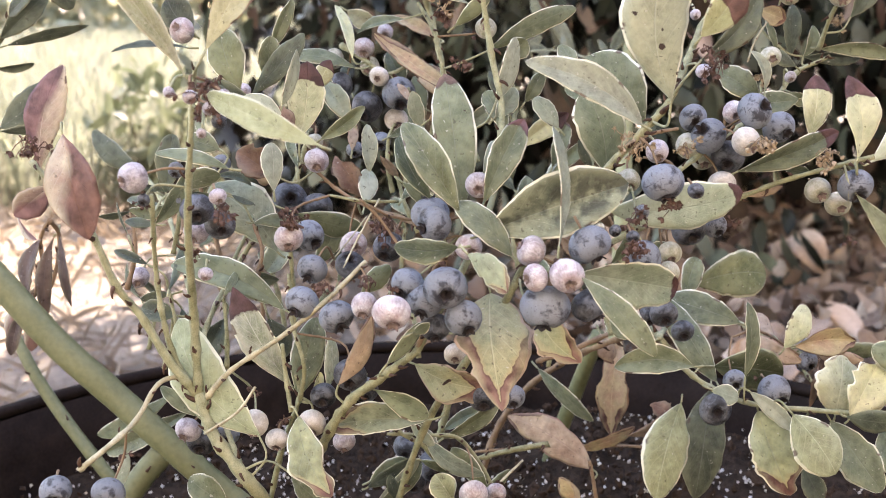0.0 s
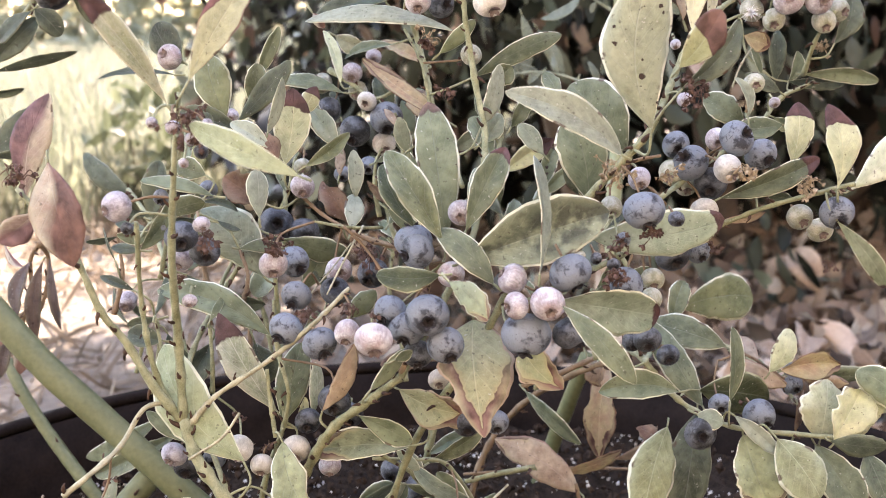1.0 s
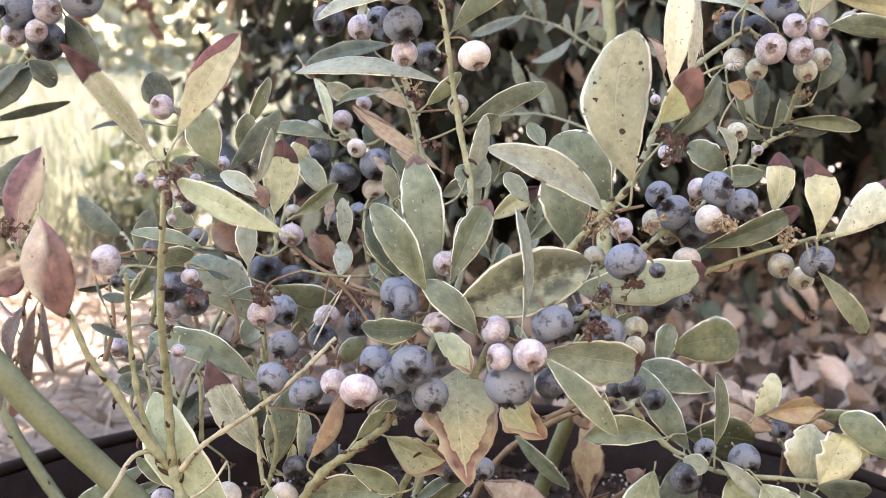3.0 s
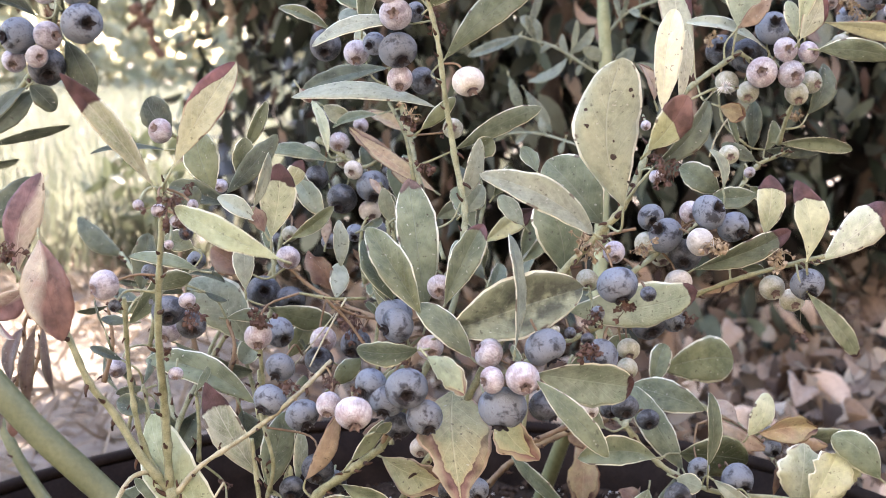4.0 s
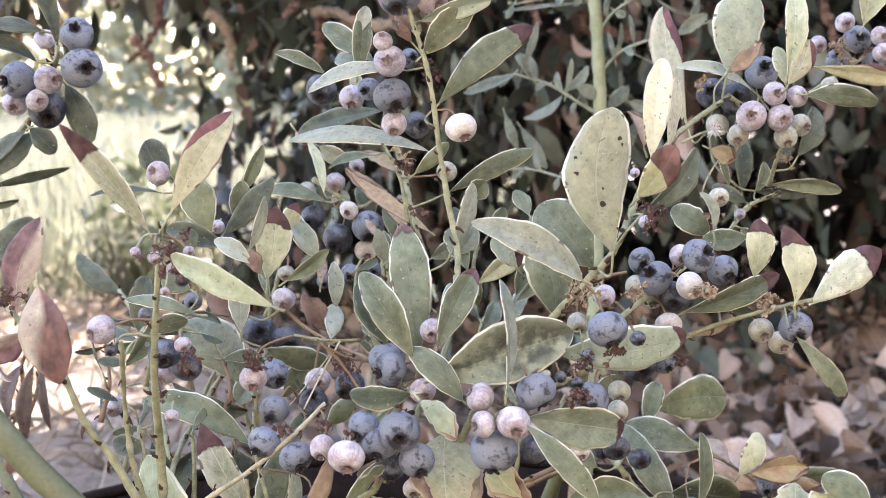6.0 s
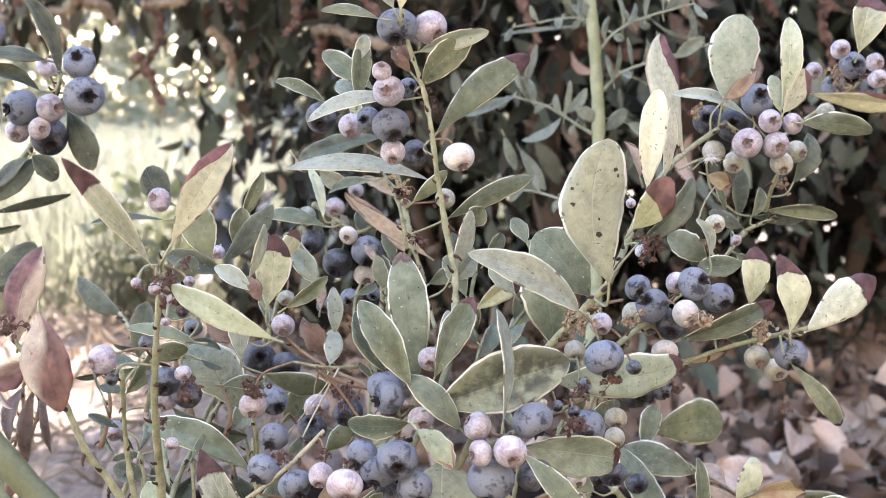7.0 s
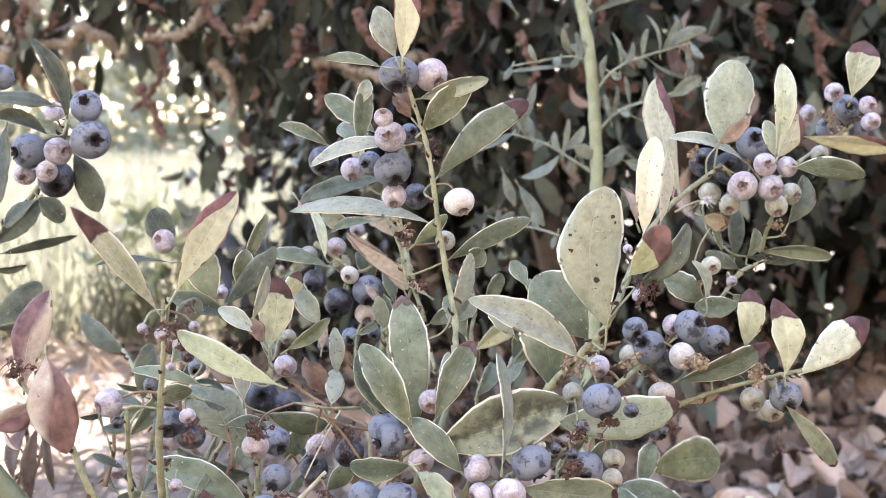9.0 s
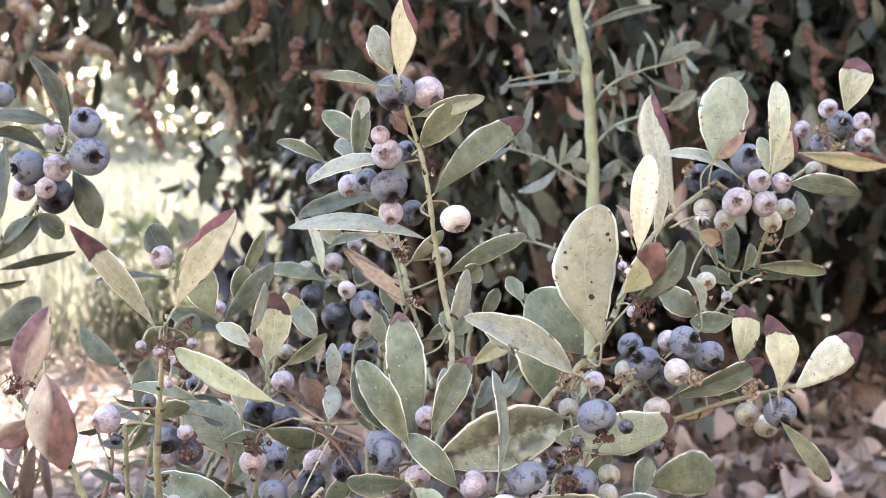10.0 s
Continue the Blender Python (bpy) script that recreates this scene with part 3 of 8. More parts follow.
def seed_fluff(at, size):
    """A feathery seed head caught on a twig: fine white hairs from one point."""
    at = Vector(at)
    verts, faces = [], []
    for _ in range(46):
        d = Vector((rnd.uniform(-1, 1), rnd.uniform(-1, 0.8), rnd.uniform(-1, 1))).normalized()
        v, f, _ = tube_mesh([at, at + d * size * 0.5, at + d * size * rnd.uniform(0.7, 1.3) + Vector((0, 0, -0.0004))], 0.00016, 0.00005, 4, 0)
        faces += [tuple(k + len(verts) for k in q) for q in f]
        verts += v
    ob = tagged(new("seed_fluff", raw_mesh("seed_fluff", verts, faces)), "white feathery seed fluff caught on the bush", "seed head")
    ob.data.materials.append(plain("seed hair", (0.7, 0.69, 0.66), (0.8, 0.79, 0.77), 400, 0.6))

# ---- planter and soil ----
POT_X, POT_Y, POT_R, RIM_Z, SOIL_Z = 0.0, 0.45, 0.318, 0.200, 0.150


def lathe(name, profile, sides, closed=True):
    verts = [(rad * math.cos(2 * math.pi * j / sides), rad * math.sin(2 * math.pi * j / sides), z) for rad, z in profile for j in range(sides)]
    n = len(profile)
    faces = []
    for i in range(n if closed else n - 1):
        for j in range(sides):
            a, b, k = i * sides, ((i + 1) % n) * sides, (j + 1) % sides
            faces.append((a + j, a + k, b + k, b + j))
    return raw_mesh(name, verts, faces)


PLASTIC = plain("black plastic", (0.007, 0.0048, 0.004), (0.022, 0.015, 0.0125), 60, 0.7, gloss=0.06, depth=0.0004)
planter = tagged(new("planter"), "large round black plastic planter filled with potting soil", "planter")
planter.location = (POT_X, POT_Y, 0)
R = POT_R
part("body", lathe("body", [(R * 0.80, 0), (R * 0.985, RIM_Z - 0.03), (R * 0.985, RIM_Z - 0.004), (R * 0.965, RIM_Z - 0.004), (R * 0.96, RIM_Z - 0.03), (R * 0.78, 0.008), (0.02, 0.008), (0.02, 0)], 96), PLASTIC, planter)
part("rim", lathe("rim", [(R * 0.968, RIM_Z - 0.003), (R * 0.972, RIM_Z + 0.002), (R * 0.985, RIM_Z + 0.003), (R * 0.998, RIM_Z), (R * 1.004, RIM_Z - 0.012), (R * 1.0, RIM_Z - 0.014), (R * 0.988, RIM_Z - 0.008), (R * 0.988, RIM_Z - 0.003)], 96), PLASTIC, planter, "rolled black rim")

SOIL = plain("potting soil", (0.006, 0.004, 0.003), (0.06, 0.042, 0.031), 170, 0.95, gloss=0.03, depth=0.004, strength=0.8)


def heap(x, y):
    return 0.022 * math.exp(-((x - 0.10) ** 2 + (y - 0.12) ** 2) / 0.035)


verts, faces = [], []
for i in range(49):
    rad = R * 0.955 * (i / 48) ** 0.7
    for j in range(120):
        b = 2 * math.pi * j / 120
        x, y = rad * math.cos(b), rad * math.sin(b)
        z = 0.010 * noise.noise((x * 22, y * 22, 1)) + 0.006 * noise.noise((x * 70, y * 70, 5)) + 0.004 * noise.noise((x * 180, y * 180, 9))
        verts.append((x, y, z + heap(x, y)))
for i in range(48):
    for j in range(120):
        k = (j + 1) % 120
        faces.append((i * 120 + j, (i + 1) * 120 + j, (i + 1) * 120 + k, i * 120 + k))
soil = tagged(new("soil", raw_mesh("soil", verts, faces)), "dark crumbly potting soil in the planter", "soil", kind="stuff")
soil.data.materials.append(SOIL)
soil.location = (POT_X, POT_Y, SOIL_Z)


def chunks(name, count, place, size, mat, label, category, seed):
    """Many small angular bits lying loose, joined into one."""
    r = random.Random(seed)
    verts, faces = [], []
    for _ in range(count):
        c, s = Vector(place(r)), r.uniform(*size)
        k = len(verts)
        turn = Euler((r.uniform(0, 6), r.uniform(0, 6), r.uniform(0, 6))).to_matrix()
        shape = Vector((1, r.uniform(0.5, 1), r.uniform(0.4, 0.9)))
        for p in ((1, 0, 0), (-1, 0.1, 0), (0, 1, 0.1), (0, -1, 0), (0.1, 0, 1), (0, 0, -1)):
            q = Vector([a * b for a, b in zip(p, shape)]) * s * r.uniform(0.75, 1.2)
            verts.append(c + turn @ q)
        faces += [(k + a, k + b, k + d) for a, b, d in ((0, 2, 4), (2, 1, 4), (1, 3, 4), (3, 0, 4), (2, 0, 5), (1, 2, 5), (3, 1, 5), (0, 3, 5))]
    ob = tagged(new(name, raw_mesh(name, verts, faces, False)), label, category, kind="stuff")
    ob.data.materials.append(mat)
    return ob


def on_soil(r):
    a, rad = r.uniform(0, 6.3), R * 0.93 * math.sqrt(r.random())
    x, y = rad * math.cos(a), rad * math.sin(a)
    return POT_X + x, POT_Y + y, SOIL_Z + heap(x, y) + 0.004 + r.uniform(-0.004, 0.004)


def in_drifts(r):
    """On the soil, gathered in uneven drifts."""
    while True:
        p = on_soil(r)
        if noise.noise((p[0] * 26, p[1] * 26, 3)) + 0.6 * noise.noise((p[0] * 70, p[1] * 70, 8)) > r.uniform(-0.25, 0.7):
            return p


chunks("perlite", 3600, in_drifts, (0.0003, 0.0019), plain("perlite", (0.34, 0.31, 0.28), (0.7, 0.67, 0.62), 500, 0.9), "white perlite grains scattered in the soil", "perlite", 3)
chunks("bark_bits", 5200, on_soil, (0.0012, 0.0042), plain("bark", (0.007, 0.0045, 0.0035), (0.075, 0.05, 0.036), 200, 0.95, gloss=0.05, rnd=True), "dark bark chips and crumbs on the soil", "bark", 4)

# ---- ground, litter, meadow, hedge ----
m_ground, n, l, bsdf = material("ground", 0.95)
big, mid, fine = noise_node(n, l, 0.7, 4), noise_node(n, l, 9, 5), noise_node(n, l, 80, 5)
dry = mix(n, l, ramp(n, l, fine, (0.3, 0.0), (0.7, 1.0)), (0.15, 0.118, 0.09), (0.28, 0.232, 0.185))
dark = mix(n, l, ramp(n, l, mid, (0.35, 0.0), (0.65, 1.0)), (0.06, 0.042, 0.03), dry)
l.new(mix(n, l, ramp(n, l, big, (0.35, 0.25), (0.6, 1.0)), dark, dry), bsdf.inputs["Base Color"])
bump(n, l, bsdf, calc(n, l, "MULTIPLY_ADD", fine, 0.4, mid), 0.8, 0.02)
verts, faces = [], []
xs = [-400, -120, -40, -15, -8] + [-5 + 0.2 * i for i in range(51)] + [8, 15, 40, 120, 400]
ys = [-400, -100, -30, -10, -4] + [-2 + 0.2 * i for i in range(51)] + [10, 14, 20, 40, 120, 400]
for y in ys:
    for x in xs:
        verts.append((x, y, 0.02 * noise.noise((x * 1.3, y * 1.3, 0)) - 0.01 + (0.006 * noise.noise((x * 6, y * 6, 3)))))
w = len(xs)
faces = [(j * w + i, j * w + i + 1, (j + 1) * w + i + 1, (j + 1) * w + i) for j in range(len(ys) - 1) for i in range(w - 1)]
ground = tagged(new("ground", raw_mesh("ground", verts, faces)), "dry sandy earth ground strewn with straw", "ground", kind="structure")
ground.data.materials.append(m_ground)


def island_leaf_material(name, colours, rough=0.6, through_light=0.2):
    m, n, l, bsdf = material(name, rough)
    geo = n.new("ShaderNodeNewGeometry")
    steps = [(k / max(1, len(colours) - 1), c) for k, c in enumerate(colours)]
    col = ramp(n, l, geo.outputs["Random Per Island"], *steps)
    fine = noise_node(n, l, 60, 4)
    col = mix(n, l, 0.5, col, ramp(n, l, fine, (0.3, 0.45), (0.7, 1.0)), "MULTIPLY")
    l.new(col, bsdf.inputs["Base Color"])
    bsdf.inputs["Specular IOR Level"].default_value = 0.25
    thin = n.new("ShaderNodeBsdfTranslucent")
    l.new(col, thin.inputs["Color"])
    both = n.new("ShaderNodeMixShader")
    both.inputs[0].default_value = through_light
    l.new(bsdf.outputs[0], both.inputs[1])
    l.new(thin.outputs[0], both.inputs[2])
    l.new(both.outputs[0], n["Material Output"].inputs[0])
    return m


def foliage(name, count, place, length, width, mat, seed, droop=0.3, curl=0.25):
    """Many small bent leaves, each of eight faces, joined into one mesh."""
    r = random.Random(seed)
    verts, faces = [], []
    for _ in range(count):
        got = place(r)
        if got is None:
            continue
        c, lean = Vector(got[0]), Vector(got[1])
        d = (lean + Vector((r.uniform(-1, 1), r.uniform(-1, 1), r.uniform(-1, 1))) * 0.8 - Vector((0, 0, droop))).normalized()
        s = d.cross(Vector((r.uniform(-1, 1), r.uniform(-1, 1), r.uniform(-1, 1)))).normalized()
        up = s.cross(d)
        ln, wd = r.uniform(*length), r.uniform(*width)
        k = len(verts)
        for u, h in ((0, 0.05), (0.2, 0.7), (0.45, 1.0), (0.75, 0.78), (1, 0.02)):
            mid = c + d * ln * u + up * (curl * ln * u * (1 - u) - curl * 0.6 * ln * u * u)
            for v in (-1, 0, 1):
                verts.append(mid + s * (0.5 * wd * h * v) + up * (0.16 * wd * abs(v) * h))
        for i in range(4):
            for j in range(2):
                a = k + i * 3 + j
                faces.append((a, a + 1, a + 4, a + 3))
    me = raw_mesh(name, verts, faces)
    me.materials.append(mat)
    return me


# The darkest tones paint in the shadowed gaps between the lying leaves.
LITTER = island_leaf_material("leaf litter", [(0.035, 0.022, 0.016), (0.26, 0.175, 0.122), (0.44, 0.315, 0.225), (0.08, 0.05, 0.036), (0.17, 0.108, 0.076), (0.60, 0.475, 0.36), (0.05, 0.032, 0.024), (0.70, 0.585, 0.46)], 0.75)


def litter_place(r):
    x, y = r.uniform(-0.2, 1.6), r.uniform(0.75, 2.6)
    if x < 0.15 and r.random() < 0.6:
        return None
    if (x - POT_X) ** 2 + (y - POT_Y) ** 2 < (R + 0.04) ** 2:
        return None
    return (x, y, 0.012 + 0.05 * r.random() * (1 if y > 1.2 else 0.4)), (r.uniform(-1, 1), r.uniform(-1, 1), 0.25)


tagged(new("leaf_litter", foliage("leaf_litter", 6500, litter_place, (0.025, 0.06), (0.012, 0.032), LITTER, 11, 0.1, 0.7)), "dry brown fallen leaves covering the ground under the hedge", "leaf litter", kind="stuff")


def straw_place(r):
    x, y = r.uniform(-1.6, 0.5), r.uniform(0.7, 3.2)
    if (x - POT_X) ** 2 + (y - POT_Y) ** 2 < (R + 0.03) ** 2:
        return None
    return (x, y, 0.004 + 0.01 * r.random()), (r.uniform(-1, 1), r.uniform(-1, 1), 0.1)


STRAW = island_leaf_material("straw", [(0.16, 0.12, 0.09), (0.28, 0.222, 0.17), (0.38, 0.315, 0.25), (0.12, 0.09, 0.066)], 0.8)
tagged(new("dry_straw", foliage("dry_straw", 7000, straw_place, (0.02, 0.10), (0.003, 0.010), STRAW, 12, 0.0, 0.2)), "pale dry straw and leaf bits lying on the ground", "straw", kind="stuff")


def grass_place(r):
    y = 2.35 + 13 * r.random() ** 1.4
    x = r.uniform(-0.62 * y - 0.4, 0.12 * y)
    return (x, y, 0.0), (r.uniform(-0.3, 0.3), r.uniform(-0.3, 0.3), 2.2)


GRASS = island_leaf_material("meadow grass", [(0.15, 0.162, 0.108), (0.175, 0.186, 0.13), (0.195, 0.2, 0.148), (0.215, 0.21, 0.162)], 0.6, 0.5)
tagged(new("meadow_grass", foliage("meadow_grass", 26000, grass_place, (0.06, 0.26), (0.004, 0.011), GRASS, 13, 0.0, 0.3)), "tall sunlit pale green meadow grass", "grass", kind="stuff")

# HEDGE tones run from near black to pale, standing in for shade and highlights.
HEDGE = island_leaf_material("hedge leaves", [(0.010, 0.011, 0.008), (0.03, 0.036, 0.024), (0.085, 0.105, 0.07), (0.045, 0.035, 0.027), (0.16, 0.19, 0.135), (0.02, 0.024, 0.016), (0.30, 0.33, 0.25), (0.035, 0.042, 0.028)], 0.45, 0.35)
BOUGH = island_leaf_material("bough leaves", [(0.022, 0.025, 0.016), (0.055, 0.063, 0.041), (0.11, 0.124, 0.083), (0.06, 0.045, 0.033), (0.20, 0.212, 0.15), (0.035, 0.04, 0.027)], 0.45, 0.25)
HEDGE_DRY = island_leaf_material("hedge dry leaves", [(0.06, 0.036, 0.028), (0.14, 0.088, 0.066), (0.27, 0.195, 0.145), (0.045, 0.027, 0.021), (0.09, 0.055, 0.042), (0.44, 0.35, 0.27)], 0.7, 0.4)
WOOD = plain("hedge wood", (0.05, 0.035, 0.028), (0.15, 0.11, 0.08), 30, 0.9)


def hedge_place(r):
    """The thick hedge, from its ragged end on the meadow's side."""
    x, y, z = r.uniform(-0.6, 3.4), 1.55 + 1.3 * r.random() ** 1.4, 0.02 + 2.8 * r.random() ** 1.2
    if x < -0.31 + 0.25 * noise.noise((z * 4.5, y * 2, 4)) or noise.noise((x * 4.2, y * 4.2, z * 4.2)) > 0.12 + 0.5 * r.random():
        return None
    if z < 0.35 and r.random() < 0.75:
        return None
    return (x, y + 0.25 * noise.noise((x * 2, z * 2, 7)), z), (0, -0.7, 0.1)


def bough_place(r):
    """Boughs that hang from the hedge's end over the edge of the meadow."""
    # Their unseen upper part is added to keep the sun off the bush.
    x, y, z = r.uniform(-2.8, 0.1), r.uniform(1.5, 1.95), 0.3 + 2.6 * r.random() ** 1.1
    low = 0.58 + 0.15 * noise.noise((x * 4, y * 3, 8)) + 0.12 * max(0, -0.6 - x)
    if z < low or (z < 0.92 and noise.noise((x * 5, y * 5, z * 5)) > 0.25):
        return None
    return (x, y, z), (0, -0.5, -0.2)


hedge = tagged(new("hedge"), "tall dark evergreen hedge with brown dead leaves caught in it", "hedge")
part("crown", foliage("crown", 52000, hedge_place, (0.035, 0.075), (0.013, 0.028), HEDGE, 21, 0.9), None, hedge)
part("dead_leaves", foliage("dead_leaves", 15000, hedge_place, (0.02, 0.05), (0.008, 0.02), HEDGE_DRY, 22, 1.0, 0.6), None, hedge, "dry brown leaves and catkins caught in the hedge")


def inner_place(r):
    x, y, z = r.uniform(-0.8, 3.6), r.uniform(2.2, 2.9), 2.8 * r.random()
    if x < -0.38 + 0.3 * noise.noise((z * 4, y * 3, 6)):
        return None
    return (x, y, z), (0, -0.9, 0)


# The near-black colour paints in the deep shade between the hedge's clumps.
HEDGE_SHADE = island_leaf_material("hedge growth in shade tone", [(0.010, 0.009, 0.007), (0.03, 0.024, 0.018), (0.045, 0.05, 0.036), (0.018, 0.014, 0.011)], 0.6, 0.3)
part("inner_growth", foliage("inner_growth", 40000, inner_place, (0.06, 0.12), (0.03, 0.06), HEDGE_SHADE, 23, 0.6), None, hedge, "dense inner growth, coloured near black for the shade inside the hedge")
part("hanging_bough", foliage("hanging_bough", 34000, bough_place, (0.04, 0.085), (0.014, 0.028), BOUGH, 24, 1.3), None, hedge, "drooping leafy boughs at the end of the hedge")
part("dead_leaves", foliage("dead_leaves", 7000, bough_place, (0.03, 0.07), (0.008, 0.02), HEDGE_DRY, 25, 1.2, 0.6), None, hedge, "dry brown catkins among the boughs")
r = random.Random(5)
for k in range(16):
    x, y = -0.1 + 3.2 * k / 15 + r.uniform(-0.1, 0.1), 2.1 + r.uniform(-0.3, 0.3)
    p = [Vector((x, y, -0.02))]
    for q in range(6):
        p.append(p[-1] + Vector((r.uniform(-0.14, 0.14), r.uniform(-0.12, 0.08), r.uniform(0.3, 0.5))))
    v, f, _ = tube_mesh(smooth_path(p, 4), r.uniform(0.016, 0.032), 0.006, 8, 0.1, 0, r)
    part("trunk", raw_mesh("trunk", v, f), WOOD, hedge)
for k in range(34):
    x, y, z = r.uniform(-1.5, 2.4), r.uniform(1.6, 2.1), r.uniform(0.15, 1.3)
    if x < -0.2:
        continue
    p = [Vector((x, y, z))]
    d = Vector((r.uniform(-1 if x > 0.6 else 0, 1), -0.2, r.uniform(-0.5, 0.6)))
    for q in range(4):
        p.append(p[-1] + d * 0.12 + Vector((r.uniform(-0.05, 0.05), r.uniform(-0.04, 0.04), r.uniform(-0.05, 0.05))))
    v, f, _ = tube_mesh(smooth_path(p, 4), 0.007, 0.002, 6, 0.1, 0, r)
    part("branch", raw_mesh("branch", v, f), WOOD, hedge)


def thicket_place(r):
    x, y, z = r.uniform(-13, 9), r.uniform(17, 19), 3.6 * r.random() ** 1.2
    return (x, y, z), (0, -0.6, 0.3)


tagged(new("far_thicket", foliage("far_thicket", 13000, thicket_place, (0.2, 0.45), (0.1, 0.22), island_leaf_material("thicket", [(0.32, 0.315, 0.205), (0.41, 0.40, 0.28), (0.50, 0.48, 0.36)], 0.6, 0.6), 31)), "pale sunlit bushes at the far edge of the meadow", "bushes", kind="stuff")


# ---- hedge leaves and fallen leaves that can be told apart ----
def wide_leaf_material(name, a, b, rib, rough):
    m, n, l, bsdf = material(name, rough)
    uvn = n.new("ShaderNodeUVMap")
    sep = n.new("ShaderNodeSeparateXYZ")
    l.new(uvn.outputs[0], sep.inputs[0])
    av = calc(n, l, "ABSOLUTE", calc(n, l, "MULTIPLY_ADD", sep.outputs[1], 2.0, -1.0))
    saw = calc(n, l, "PINGPONG", calc(n, l, "MULTIPLY_ADD", av, -0.25, sep.outputs[0]), 0.07)
    vein = calc(n, l, "SUBTRACT", 1.0, calc(n, l, "MULTIPLY", saw, 80.0, clamp=True))
    mid = calc(n, l, "SUBTRACT", 1.0, calc(n, l, "MULTIPLY", av, 14.0, clamp=True))
    lines = calc(n, l, "MAXIMUM", calc(n, l, "MULTIPLY", vein, 0.4), mid)
    patch = noise_node(n, l, 30, 5, rnd=True)
    info = n.new("ShaderNodeObjectInfo")
    blend = calc(n, l, "MULTIPLY_ADD", info.outputs["Random"], 0.7, calc(n, l, "MULTIPLY_ADD", patch, 0.9, -0.4))
    col = mix(n, l, calc(n, l, "MULTIPLY", lines, 0.5), mix(n, l, calc(n, l, "MINIMUM", calc(n, l, "MAXIMUM", blend, 0.0), 1.0), a, b), rib)
    l.new(col, bsdf.inputs["Base Color"])
    bump(n, l, bsdf, calc(n, l, "MULTIPLY_ADD", patch, 0.5, lines), 0.5, 0.001)
    return m


HEDGE_LEAF = [wide_leaf_material("hedge leaf", (0.018, 0.024, 0.016), (0.20, 0.225, 0.16), (0.22, 0.24, 0.18), 0.42), wide_leaf_material("hedge leaf brown", (0.09, 0.056, 0.043), (0.42, 0.32, 0.25), (0.3, 0.22, 0.17), 0.7)]
FALLEN = wide_leaf_material("fallen leaf", (0.085, 0.05, 0.035), (0.68, 0.52, 0.40), (0.45, 0.34, 0.26), 0.75)
shapes = random.Random(77)


def shared_blade(mat, curl, ragged=0.0, fold=1.0, wide=1.0):
    verts, faces, uv = blade_grid((0, 0, 0), (0, 0, 1), wide * shapes.uniform(0.42, 0.62), shapes.uniform(-20, 20), shapes.uniform(0.5, 1.6) * curl, fold * shapes.uniform(0.2, 0.7), shapes.uniform(-0.08, 0.08), shapes.uniform(0.75, 1.0), shapes, 10, 6, 0.006, ragged, 0.62, 0.3)
    me = with_uv(raw_mesh("leaf", verts, faces), uv)
    me.materials.append(mat)
    return me


green_blades = [shared_blade(HEDGE_LEAF[0], 0.09, 0.0, 1.2, 0.68) for _ in range(8)]
brown_blades = [shared_blade(HEDGE_LEAF[1], 0.22, 0.2, 1.5, 0.75) for _ in range(6)]
made = 0
while made < 290:
    x, z = shapes.uniform(-1.0, 1.1), shapes.uniform(0.3, 1.0)
    at = Vector((x, 1.42 + 0.25 * shapes.random() + 0.12 * noise.noise((x * 3, z * 3, 2)), z))
    if x < -0.15 and z < 0.58 + 0.15 * noise.noise((x * 4, 4.8, 8)) + 0.12 * max(0, -0.6 - x):
        continue
    if x > -0.15 and z < 0.42 and shapes.random() < 0.7:
        continue
    brown = shapes.random() < (0.34 if x < 0.1 else 0.28)
    ob = part("leaf", shapes.choice(brown_blades if brown else green_blades), None, hedge, "dry brown hedge leaf" if brown else "")
    down = Vector((shapes.uniform(-0.8, 0.8), shapes.uniform(-0.7, 0.3), shapes.uniform(-1.8, 0.0))).normalized()
    ob.matrix_local = Matrix.Translation(at) @ down.to_track_quat("Z", "Y").to_matrix().to_4x4() @ Matrix.Rotation(shapes.uniform(-1.2, 1.2), 4, "Z") @ Matrix.Scale(shapes.uniform(0.035, 0.06) * (1.0 if x < 0.2 else 1.25), 4)
    made += 1

CATKIN = plain("catkin", (0.12, 0.092, 0.062), (0.40, 0.325, 0.235), 260, 0.9, depth=0.003)
SEED = plain("seed cluster", (0.04, 0.022, 0.017), (0.22, 0.135, 0.10), 160, 0.85, depth=0.003)


def catkin(at, length, width, turn):
    """A fuzzy, knobbly hanging catkin, bent along its length."""
    path = smooth_path([at + turn @ Vector((0, 0, 0)), at + turn @ Vector((0.12 * length, 0, -0.4 * length)), at + turn @ Vector((0, 0.1 * length, -0.75 * length)), at + turn @ Vector((-0.15 * length, 0, -length))], 6)
    path = smooth_path(path, 2)
    verts, faces, _ = tube_mesh(path, width * 0.5, width * 0.3, 11, 0.3, 0, shapes)
    verts = [p + Vector((shapes.gauss(0, 0.0011), shapes.gauss(0, 0.0011), shapes.gauss(0, 0.0011))) for p in verts]
    part("catkin", raw_mesh("catkin", verts, faces), CATKIN, hedge, "tan fuzzy catkin hanging in the hedge")


